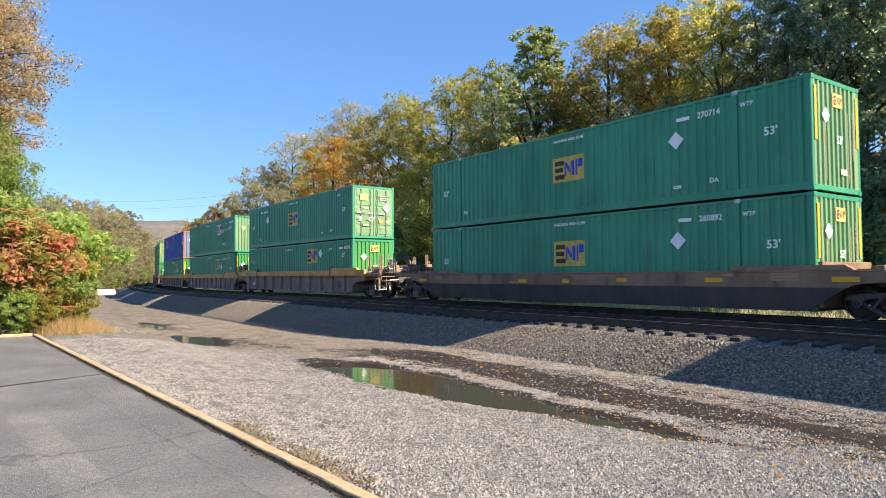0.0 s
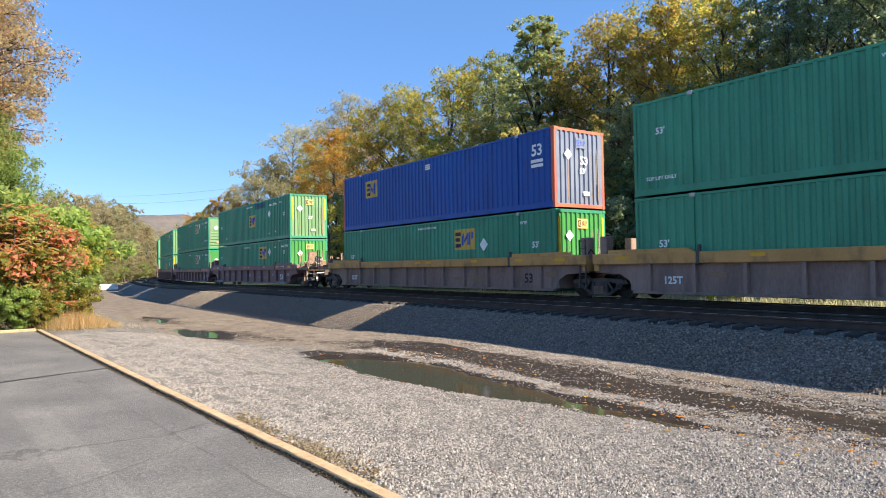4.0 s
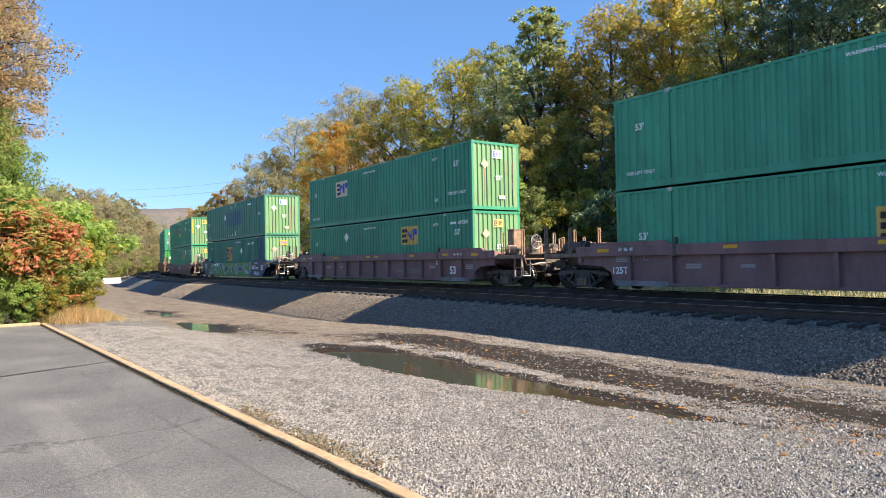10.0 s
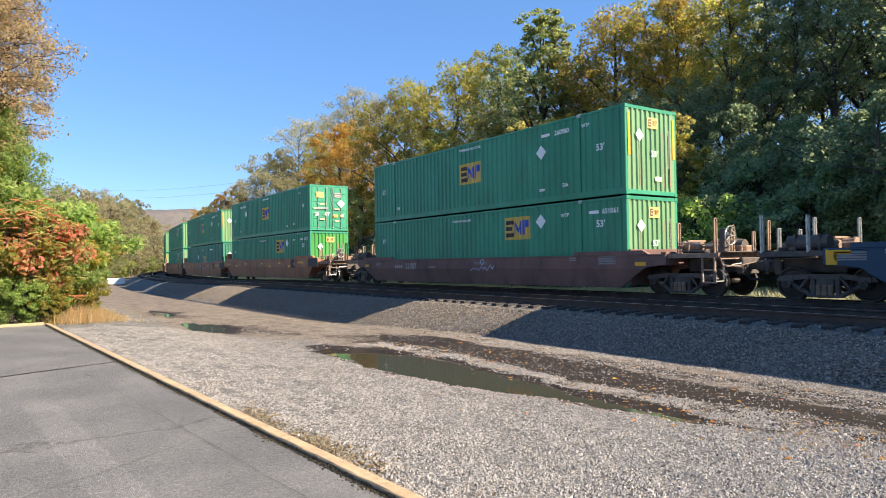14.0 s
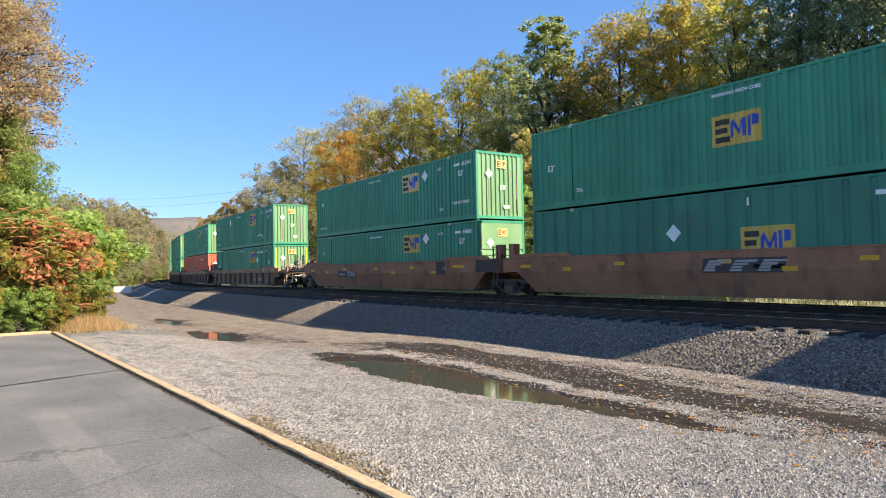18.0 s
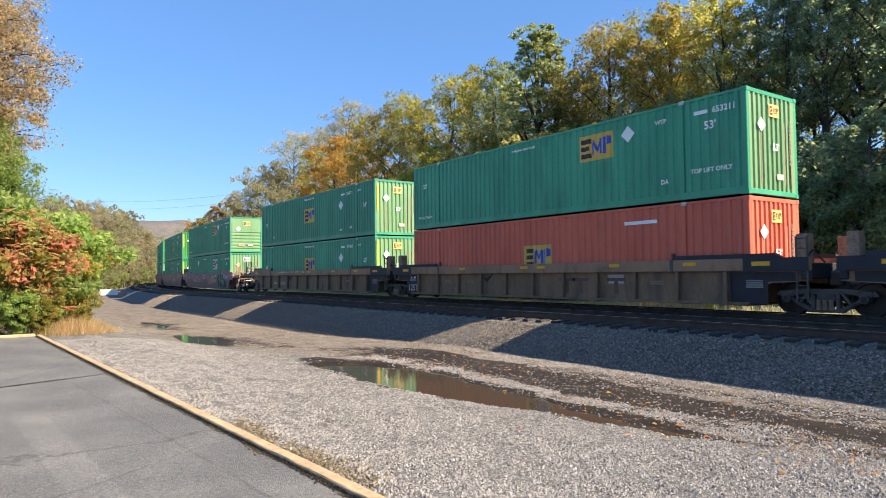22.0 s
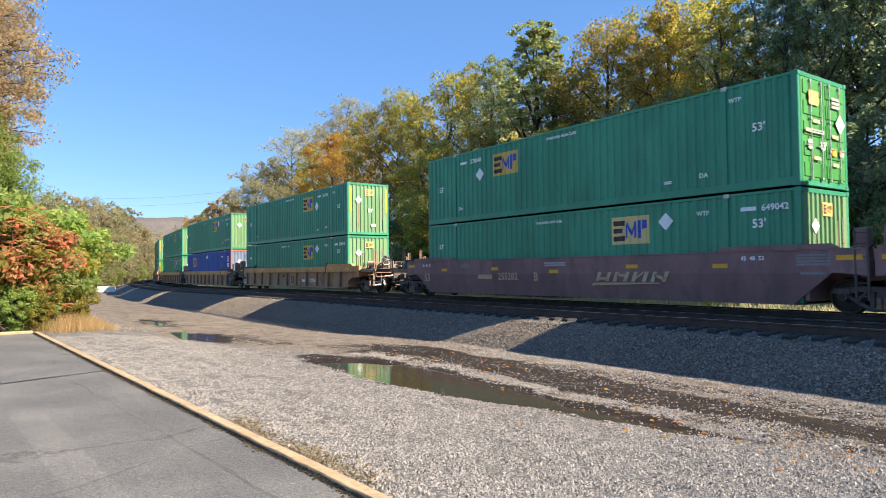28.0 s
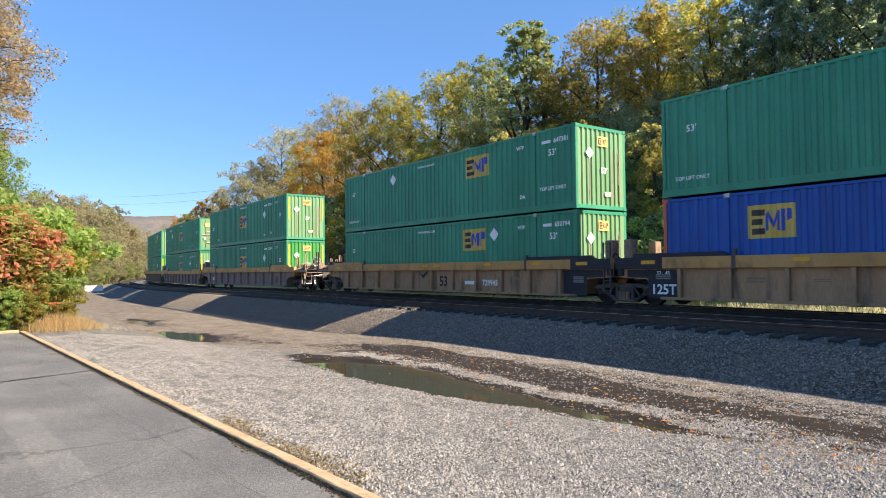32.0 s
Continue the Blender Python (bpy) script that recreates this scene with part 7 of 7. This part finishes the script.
def grow_lobed(seed, height, spread, bare, lobes, clumps, per, leaf, top_heavy=0.5, lean=0.0):
    """A broadleaf tree: limbs carry rounded lobes, each a shell of small leaf clumps with gaps between them."""
    rnd = random.Random(seed)
    rng = np.random.default_rng(seed)
    wood = Shape()
    pts = [Vector((0, 0, -0.5))]
    for i in range(1, 8):
        t = i / 7
        pts.append(Vector((lean * t * t * height + rnd.uniform(-0.025, 0.025) * height, rnd.uniform(-0.025, 0.025) * height, height * 0.80 * t)))
    r0 = height * 0.015 + 0.05
    for i in range(7):
        wood.tube(pts[i], pts[i + 1], r0 * (1 - 0.12 * i), r0 * (1 - 0.12 * (i + 1)), 7, i in (0, 6))
    tips, rad = [], []
    for k in range(lobes):
        u = (k + 0.5) / lobes
        big = spread * rnd.uniform(0.35, 0.52) * (1.15 - 0.32 * u)
        wide = spread * math.sin(math.pi * min(1.0, (0.16 + 0.84 * u)) ** (0.6 + top_heavy)) * rnd.uniform(0.45, 0.80)
        a = k * 2.4 + rnd.uniform(-0.4, 0.4)
        z = height * (bare + 0.06 + (0.96 - bare - 0.06) * u) - big * 0.8 * u
        stem = pts[min(7, max(1, int(z / height / 0.80 * 7 * 0.82)))]
        heart = Vector((stem.x + math.cos(a) * wide, stem.y + math.sin(a) * wide, z))
        w = r0 * 0.36 * (1.15 - u) + 0.015
        mid = stem.lerp(heart, 0.5) + Vector((0, 0, wide * 0.06))
        wood.tube(stem, mid, w, w * 0.7, 5, False)
        wood.tube(mid, heart, w * 0.7, w * 0.35, 5, False)
        for c in range(clumps):
            d = Vector((rnd.gauss(0, 1), rnd.gauss(0, 1), rnd.gauss(0.15, 0.9))).normalized()
            p = heart + Vector((d.x, d.y, d.z * 0.82)) * big * rnd.uniform(0.55, 1.05)
            if c % 4 == 0:
                wood.tube(heart, p, w * 0.3, 0.008, 4, False)
            tips.append(p)
            rad.append(big * rnd.uniform(0.20, 0.38))
    v, f = leaf_cloud(tips, rad, per, leaf, rng)
    return wood.mesh("trunk", True), cloud_mesh("crown", v, f)


FORMS = {
    "tall": grow_lobed(11, 17, 4.2, 0.24, 15, 16, 48, 0.114, 0.35, 0.02),
    "spire": grow_lobed(12, 18, 2.9, 0.12, 26, 13, 50, 0.110, 0.2, -0.02),
    "broad": grow_lobed(13, 15, 5.2, 0.16, 18, 16, 47, 0.114, 0.5),
    "open": grow_lobed(14, 15, 4.3, 0.18, 13, 15, 44, 0.114, 0.4, 0.03),
    "round": grow_lobed(15, 11, 4.2, 0.10, 14, 17, 75, 0.10, 0.55),
    "slim": grow_lobed(16, 14, 2.6, 0.30, 8, 12, 70, 0.105, 0.3, 0.03),
    "bare": grow(17, 15, 3.4, 0.30, 130, 52, 0.095, 0.95, 0.0, 0.6, 0.5),
    "shrub": grow(18, 3.6, 2.0, 0.05, 50, 90, 0.10, 1.0, 0.0, 0.7),
    "sapling": grow(19, 6.5, 2.0, 0.12, 50, 75, 0.105, 1.0, 0.05, 0.5),
    "far": grow_lobed(21, 16, 4.6, 0.18, 13, 11, 32, 0.23, 0.45),
    "back": grow_lobed(20, 16, 4.6, 0.18, 13, 14, 55, 0.165, 0.45),
}
FORM_HEIGHT = {k: max(v.co.z for v in f[1].vertices) for k, f in FORMS.items()}


def tree(form, mat, x, y, top=None, scale=1.0, turn=0.0, label="", bark=None, group="woods behind the railway", wide=1.0):
    z = ground_z(x, y)
    k = (top - z) / FORM_HEIGHT[form] if top else scale
    name = "shrub" if form == "shrub" else "tree"
    t = new(name)
    t.matrix_basis = pose(x, y, z, 0, 0, turn)
    wood, crown = FORMS[form]
    grown = Matrix.Diagonal((k * wide, k * wide, k, 1))
    place("trunk", wood, bark or BARK, t, grown, shared=True)
    place("crown", crown, mat, t, grown, shared=True)
    return tagged(t, label, name, group)


TREE_WORDS = {"dark green leaves": "broadleaf tree with dark green leaves", "deep green leaves": "shaded tree with deep green crown", "mid green leaves": "tall broadleaf tree with ragged green crown", "olive leaves": "tree turning olive and yellow in autumn", "golden leaves": "tree with golden yellow autumn crown",
              "orange leaves": "tree with orange autumn crown", "hazy tan autumn leaves": "distant tree with thin tan autumn crown paled for haze", "hazy olive tan leaves": "distant tree with olive tan crown paled for haze", "russet leaves": "tree with thin russet autumn leaves", "yellow green leaves": "young tree with yellow green leaves", "fresh green leaves": "leafy tree with fresh green crown"}


def by_bearing(az, yy):
    """The point on the bearing az (degrees) from the viewer where the band yy behind the track is met."""
    a = radians(az)
    r = 8.0
    while r < 400:
        x, y = r * math.cos(a), r * math.sin(a)
        if across(x, y)[0] >= yy:
            break
        r += 0.4
    return x, y, r


def build_woods():
    rnd = random.Random(31)
    # bearing, height angle of the top, band, form, leaf
    stand = [
        (136.0, 21.2, 38, "spire", L_MID), (134.4, 18.6, 40, "slim", L_GREEN), (139.8, 18.3, 39, "tall", L_MID), (141.8, 17.9, 43, "tall", L_OLIVE), (143.6, 17.1, 41, "broad", L_OLIVE),
        (138.6, 18.1, 44, "tall", L_GREEN), (133.2, 16.4, 43, "broad", L_ORANGE), (131.6, 16.8, 41, "tall", L_MID), (147.9, 15.8, 40, "broad", L_OLIVE), (149.6, 14.5, 38, "broad", L_GOLD), (146.0, 14.3, 38, "open", L_OLIVE),
        (153.4, 13.6, 49, "bare", L_PALE), (153.6, 12.1, 40, "round", L_ORANGE), (152.0, 12.3, 42, "broad", L_ORANGE), (155.4, 11.0, 42, "open", L_OLIVE), (157.2, 12.4, 49, "bare", L_FAR), (155.4, 12.7, 51, "bare", L_FAR), (152.6, 15.1, 50, "bare", L_FAR),
        (158.6, 9.6, 43, "round", L_FAR), (160.4, 9.2, 45, "broad", L_FAR), (162.2, 6.9, 43, "round", L_PALE), (163.4, 6.1, 43, "round", L_ORANGE), (164.6, 5.0, 43, "round", L_GREEN),
        (129.7, 20.6, 40, "broad", L_GOLD), (127.4, 21.0, 43, "broad", L_OLIVE), (125.0, 21.6, 41, "tall", L_GOLD), (123.0, 22.2, 44, "broad", L_OLIVE), (121.0, 22.0, 40, "tall", L_OLIVE), (118.6, 22.4, 43, "open", L_DEEP), (116.4, 21.8, 41, "tall", L_DEEP),
        (113.8, 23.5, 41, "tall", L_DEEP), (111.6, 25.0, 45, "spire", L_DEEP), (109.2, 26.0, 43, "tall", L_DEEP), (106.0, 26.0, 47, "broad", L_DEEP),
        (130.8, 12.5, 32.5, "slim", L_YELLOWGREEN), (125.5, 12.2, 31, "slim", L_YELLOWGREEN), (137.6, 11.8, 32, "round", L_YELLOWGREEN), (144.6, 11.7, 33, "round", L_OLIVE), (140.6, 13.0, 34, "round", L_YELLOWGREEN), (134.4, 12.4, 34, "broad", L_OLIVE), (132.6, 10.4, 33, "round", L_GREEN), (141.2, 9.8, 28.5, "round", L_GOLD), (138.6, 7.4, 27.2, "round", L_FRESH), (136.8, 6.2, 26.6, "round", L_MID), (120.2, 9.0, 32, "sapling", L_DEEP), (126.0, 13.0, 34, "open", L_DEEP), (128.4, 14.0, 36, "broad", L_DEEP), (124.4, 14.6, 36, "broad", L_DEEP), (122.0, 14.2, 35, "broad", L_DEEP),
    ]
    for az, el, yy, form, mat in stand:
        x, y, r = by_bearing(az, yy)
        tree(form, mat, x, y, EYE[2] + r * math.tan(radians(el)), turn=rnd.uniform(0, 360), label=TREE_WORDS[mat.name], bark=BARK, wide=1.4 if form == "spire" else 1.0)
    # deeper rows close the wood
    for i in range(28):
        az = 108 + 56 * i / 27 + rnd.uniform(-0.6, 0.6)
        yy = rnd.uniform(48, 60)
        if 128 < az < 152 and i % 2:
            continue
        x, y, r = by_bearing(az, yy)
        el = np.interp(az, [101, 112, 125, 131, 133.5, 136, 144, 150, 158, 165], [19, 18, 17, 15.5, 12.5, 13.5, 11.5, 9.0, 6.5, 3.5])
        mat = rnd.choice((L_GREEN, L_DEEP, L_OLIVE, L_GREEN, L_OLIVE, L_GOLD) if az > 118 else (L_DEEP, L_GREEN, L_DEEP))
        tree("back", mat, x, y, EYE[2] + r * math.tan(radians(el - rnd.uniform(0, 2.0))), turn=rnd.uniform(0, 360), label=TREE_WORDS[mat.name])
    # the wood goes on past the view and shades the bank
    for x, y, top in ((-3, 40, 22), (2, 45, 24), (6, 40, 22), (10, 47, 25), (14, 41, 23), (18, 48, 25), (0, 52, 26), (9, 54, 26), (22, 43, 23), (-8, 36, 20), (-1, 35, 19), (-7, 45, 25)):
        tree("back", L_DEEP, x, y, top, turn=rnd.uniform(0, 360), label=TREE_WORDS[L_DEEP.name])
    # shrubs along the bank's foot
    for i in range(96):
        az = 103 + 60 * i / 95 + rnd.uniform(-0.4, 0.4)
        x, y, r = by_bearing(az, 26.6 + 11 * rnd.random())
        mat = rnd.choice((L_DEEP, L_GREEN, L_OLIVE, L_DEEP, L_OLIVE) if az > 124 else (L_DEEP,))
        tree(rnd.choice(("shrub", "shrub", "sapling")), mat, x, y, scale=rnd.uniform(0.7, 1.25), turn=rnd.uniform(0, 360), label="leafy green shrub on the wooded bank" if mat in (L_DEEP, L_GREEN, L_FRESH) else "yellowing shrub on the wooded bank", group="shrubs on the bank")
    for az, k in ((123.6, 1.15), (122.4, 0.9)):
        x, y, r = by_bearing(az, 26.4)
        tree("shrub", L_FRESH if az > 123 else L_GREEN, x, y, scale=k, turn=az * 3, label="bright green shrub at the foot of the bank", group="shrubs on the bank")
    # distant wood past the bend
    def left_of_line(az, r, band):
        while True:
            x, y = r * math.cos(radians(az)), r * math.sin(radians(az))
            if across(x, y)[0] < band:
                return x, y, r
            r += 2.0

    for i in range(44):
        az = 166.9 + 14.1 * i / 43 + rnd.uniform(-0.2, 0.2)
        x, y, r = left_of_line(az, rnd.uniform(112, 150), rnd.uniform(5, 8))
        el = np.interp(az, [166, 168.2, 169.6, 170.6, 173.5, 181], [3.2, 3.5, 4.5, 6.0, 6.4, 6.2])
        mat = rnd.choice((L_FAR, L_FAR, L_PALE, L_FAR, L_PALE, L_BROWN))
        tree(rnd.choice(("far", "far", "open", "bare")), mat, x, y, EYE[2] + r * math.tan(radians(el - rnd.uniform(0, 1.4))), turn=rnd.uniform(0, 360), label=TREE_WORDS[mat.name], group="distant woods past the bend")
    for i in range(26):
        az = 167.2 + 9 * i / 25
        x, y, r = left_of_line(az, rnd.uniform(102, 118), rnd.uniform(6, 8.5))
        tree("shrub", rnd.choice((L_GREEN, L_GREEN, L_FAR, L_FAR)), x, y, scale=rnd.uniform(0.7, 1.35), turn=rnd.uniform(0, 360), label="leafy shrub at the edge of distant woods", group="distant shrubs")


build_woods()


def build_left_thicket():
    rnd = random.Random(77)
    FORMS["thin"], FORMS["high"] = grow(41, 13, 3.4, 0.10, 200, 150, 0.082, 0.80, 0.0, 0.5, 0.7), grow(43, 15, 3.4, 0.40, 230, 115, 0.070, 0.84, 0.0, 0.30, 0.6)
    FORMS["bush"] = grow(42, 3.4, 1.9, 0.02, 70, 130, 0.095, 0.95, 0.0, 0.8)
    for form in ("thin", "high", "bush"):
        FORM_HEIGHT[form] = max(v.co.z for v in FORMS[form][1].vertices)
    grp = "thicket beside the asphalt"
    for x, y, top, turn, wide in ((-31.2, -0.05, 14.2, 40, 0.95), (-30.0, -2.2, 15.2, 160, 1.0), (-33.4, -0.6, 15.0, 280, 0.9)):
        tree("high", L_BROWN, x, y, top, label="tall tree with thin russet autumn leaves", group=grp, turn=turn, wide=wide)
    tree("thin", L_FRESH, -31.6, 0.0, 9.2, label="green tree behind the bushes", group=grp, turn=250)
    tree("thin", L_FRESH, -31.0, 0.35, 8.4, label="fresh green tree behind the bushes", group=grp, turn=300, wide=0.95)
    tree("thin", L_YELLOWGREEN, -30.2, -1.2, 7.2, label="yellow green tree behind the bushes", group=grp, turn=120)
    for x, y, k, m in ((-29.6, 0.9, 1.25, L_FRESH), (-30.2, 1.9, 1.1, L_OLIVE), (-32.0, 2.7, 1.38, L_FRESH), (-33.6, 3.2, 1.3, L_OLIVE), (-29.0, 2.6, 0.75, L_FRESH), (-30.4, -0.4, 1.5, L_FRESH), (-28.7, 1.5, 0.62, L_YELLOWGREEN), (-28.5, 0.3, 0.66, L_FRESH), (-31.6, 0.6, 1.35, L_YELLOWGREEN), (-28.6, 3.2, 0.42, L_OLIVE), (-28.3, 2.0, 0.5, L_OLIVE), (-28.9, 1.6, 1.15, L_RED), (-28.9, 0.5, 1.15, L_OLIVE), (-28.3, 2.3, 0.36, L_FRESH), (-27.75, 0.5, 0.42, L_FRESH), (-27.8, 1.3, 0.46, L_FRESH), (-27.7, -0.4, 0.5, L_OLIVE), (-27.8, 1.95, 0.34, L_OLIVE), (-28.0, 0.1, 0.6, L_FRESH)):
        tree("bush", m, x, y, scale=k, turn=rnd.uniform(0, 360), label="sumac bush with red and orange leaves" if m is L_RED else "dense leafy green bush at the asphalt's edge", group=grp)
    # sumac: long drooping compound leaves in red
    for bx, by, bz, wide, k, tone in ((-27.9, 0.6, 3.55, 1.1, 80, L_RED), (-28.1, 1.5, 3.5, 0.9, 80, L_RED), (-28.0, 2.6, 1.4, 0.45, 34, L_RED), (-28.0, 1.2, 2.4, 0.9, 34, L_RED), (-27.8, 1.0, 3.3, 1.2, 60, L_YELLOWGREEN), (-27.8, 0.3, 2.2, 0.7, 24, L_RED), (-27.8, 1.6, 2.5, 0.9, 30, L_YELLOWGREEN)):
        sh = Shape()
        stems = Shape()
        root = Vector((bx, by, ground_z(bx, by)))
        for i in range(k):
            p = Vector((bx + rnd.gauss(0, wide * 0.4), by + rnd.gauss(0, wide * 0.6), bz + rnd.uniform(-0.9, 1.1)))
            a = rnd.uniform(0, 6.28)
            way = Vector((math.cos(a), math.sin(a), rnd.uniform(-0.2, 0.4))).normalized()
            length = rnd.uniform(0.3, 0.5)
            if i % 6 == 0:
                stems.tube(root + Vector((rnd.uniform(-0.9, -0.4), rnd.uniform(-0.3, 0.3), -0.1)), p, 0.018, 0.008, 5, False)
            side = way.cross(Vector((0, 0, 1))).normalized()
            for j in range(9):
                t = j / 8
                q = p + way * length * t + Vector((0, 0, -0.35 * length * t * t))
                for sg in (-1, 1):
                    d = (side * sg + way * 0.45 + Vector((0, 0, -0.4))).normalized()
                    ll, w = 0.15 * (1.1 - 0.5 * t), 0.032
                    sh.add([q, q + d * ll * 0.5 + way * w, q + d * ll, q + d * ll * 0.5 - way * w], [(0, 1, 2, 3)])
        su = tagged(new("shrub"), "red sumac shrub with drooping autumn leaves" if tone is L_RED else "sumac shrub with drooping yellow green leaves", "shrub", grp)
        part("trunk", stems, BARK, su)
        me = bpy.data.meshes.new("crown")
        me.from_pydata(sh.v, [], sh.f)
        place("crown", me, tone, su)
    # dead stems at the thicket's foot
    for bx, by in ((-27.75, 0.1), (-27.8, 0.8), (-27.9, 1.5), (-28.0, 2.3)):
        twigs = Shape()
        for i in range(9):
            p = Vector((bx + rnd.uniform(-0.3, 0.2), by + rnd.uniform(-0.4, 0.4), ground_z(bx, by)))
            way = Vector((rnd.uniform(-0.2, 0.5), rnd.uniform(-0.9, 0.9), rnd.uniform(0.5, 1.0)))
            q = p + way * rnd.uniform(0.3, 0.6)
            e = q + Vector((way.x, way.y * 1.3, -0.15)) * rnd.uniform(0.3, 0.7)
            twigs.tube(p, q, 0.011, 0.008, 4, False)
            twigs.tube(q, e, 0.008, 0.004, 4, False)
        su = tagged(new("shrub"), "tangle of dead grey stems under the bushes", "shrub", grp)
        part("tangle", twigs, TWIG, su)
    # bright weed beyond the rails
    for wx, wy, k in ((-14.15, 22.5, 0.17), (-13.5, 22.9, 0.10)):
        tree("bush", L_WEED, wx, wy, scale=k, turn=30, label="bright yellow green weed beside the track", group="weeds beyond the rails")
    # dry grass at the thicket's foot
    v, f = [], []
    for i in range(9000):
        x, y = -28.3 + rnd.gauss(0, 0.8) - 1.0 * rnd.random(), rnd.gauss(3.15, 0.62)
        if y < kerb_y(x) + 0.1 and x > -27.2:
            continue
        z = ground_z(x, y)
        h = rnd.uniform(0.2, 0.85) * max(0.3, 1 - abs(y - 2.9) * 0.42)
        a = rnd.uniform(0, 6.28)
        lx, ly = rnd.uniform(-0.3, 0.3), rnd.uniform(-0.3, 0.3)
        k = len(v)
        v += [(x - 0.008 * math.cos(a), y - 0.008 * math.sin(a), z), (x + 0.008 * math.cos(a), y + 0.008 * math.sin(a), z), (x + lx, y + ly, z + h)]
        f.append((k, k + 1, k + 2))
    me = bpy.data.meshes.new("dry_grass")
    me.from_pydata(v, [], f)
    tagged(place("dry_grass", me, L_DRY), "tuft of tall dry straw-coloured grass", "grass", kind="stuff")
    # sunlit grass strip beyond the tracks
    v, f = [], []
    for i in range(30000):
        s, o = -75 + 75 * rnd.random() ** 0.6, rnd.uniform(21.6, 26.5) - TRACK_Y
        x, y, _ = line(s, o)
        z = ground_z(x, y)
        h = rnd.uniform(0.10, 0.32)
        a = rnd.uniform(0, 6.28)
        k = len(v)
        v += [(x - 0.02 * math.cos(a), y - 0.02 * math.sin(a), z), (x + 0.02 * math.cos(a), y + 0.02 * math.sin(a), z), (x + rnd.uniform(-0.15, 0.15), y + rnd.uniform(-0.15, 0.15), z + h)]
        f.append((k, k + 1, k + 2))
    me = bpy.data.meshes.new("trackside_grass")
    me.from_pydata(v, [], f)
    tagged(place("trackside_grass", me, L_GRASS), "strip of sunlit rough grass beyond the rails", "grass", kind="stuff")


build_left_thicket()


def build_distance():
    xs = [i * 12.0 for i in range(-150, 151)]
    sh = Shape()
    vs, fs = [], []
    rows = 8
    for j in range(rows + 1):
        for i, u in enumerate(xs):
            h = 166 + 26 * noise.noise((u * 0.002, 0.3, 0)) + 10 * noise.noise((u * 0.008, 2, 0)) + 4.5 * noise.noise((u * 0.04, 5, 0)) + 2.5 * noise.noise((u * 0.09, 7, 0)) - 0.018 * (u - 100)
            t = j / rows
            vs.append((-1750 - 420 * t, 300 + u, -20 + (h + 20) * math.sin(t * math.pi / 2) + 5 * noise.noise((u * 0.02, t * 6, 1))))
    k = len(xs)
    for j in range(rows):
        for i in range(k - 1):
            a = j * k + i
            fs.append((a, a + 1, a + k + 1, a + k))
    sh.add(vs, fs)
    tagged(part("hill", sh, HILL, None, smooth=True), "long wooded ridge on the horizon in autumn colours", "hill", kind="structure")
    # barrier, far along the gravel road
    b = Shape().plate([(-1.1, 0), (1.1, 0), (1.1, 0.2), (1.0, 0.74), (-1.0, 0.74), (-1.1, 0.2)], -0.25, 0.25)
    ob = part("barrier", b, BARRIER, None)
    x, y = 96 * math.cos(radians(171.5)), 96 * math.sin(radians(171.5))
    ob.matrix_basis = pose(x, y, ground_z(x, y) + 0.0, 0, 0, 75)
    tagged(ob, "pale concrete road barrier far along the lot", "barrier")
    # overhead cables
    def bearing(az, el, r):
        a = radians(az)
        return Vector((r * math.cos(a), r * math.sin(a), EYE[2] + r * math.tan(radians(el))))

    for p, q, sag, thick in ((bearing(173, 5.9, 140), bearing(156, 7.8, 68), 0.8, 0.010), (bearing(173, 5.4, 140), bearing(158, 6.8, 70), 0.8, 0.010), (Vector((6, 24, 8.9)), Vector((-34, 24, 8.3)), 0.5, 0.010)):
        sh = Shape().rope([p.lerp(q, i / 24) - Vector((0, 0, sag * 4 * i / 24 * (1 - i / 24))) for i in range(25)], thick)
        tagged(part("overhead_cable", sh, WIRE, None), "thin dark overhead cable above the bank", "cable", "overhead cables")


build_distance()


# ---- the train rolls past ----
def travelled(t):
    return 13.4533 * t + 0.01052 * t * t


def motions():
    times = [float(i) for i in range(33)]
    start = {}
    for at, car, low, high in TRAIN:
        start[car] = at - CL / 2
        for thing, z in ((car, RAIL_Z), (low, 1.223), (high, 4.128)):
            rows = []
            for t in times:
                s = at - CL / 2 + travelled(t)
                x, y, a = line(s)
                rows.append((t, pose(x, y, z + dip(s), 0, 0, math.degrees(a))))
            walk(thing, rows)
    # the wheels turn while their wagon rolls along the open stretch
    for car, ax, x in WHEELSETS:
        rows, spin = [], 0.0
        for k in range(32 * FPS + 1):
            t = k / FPS
            s = start[car] + x + travelled(t)
            near = -85 < s < 6
            if near:
                spin += math.degrees((travelled(t) - travelled(max(0, t - 1 / FPS))) / 0.42)
            if near or k in (0, 32 * FPS) or (rows and was):
                rows.append((t, pose(x, 0, 0.42, 0, spin, 0)))
            was = near
        walk(ax, rows)


motions()
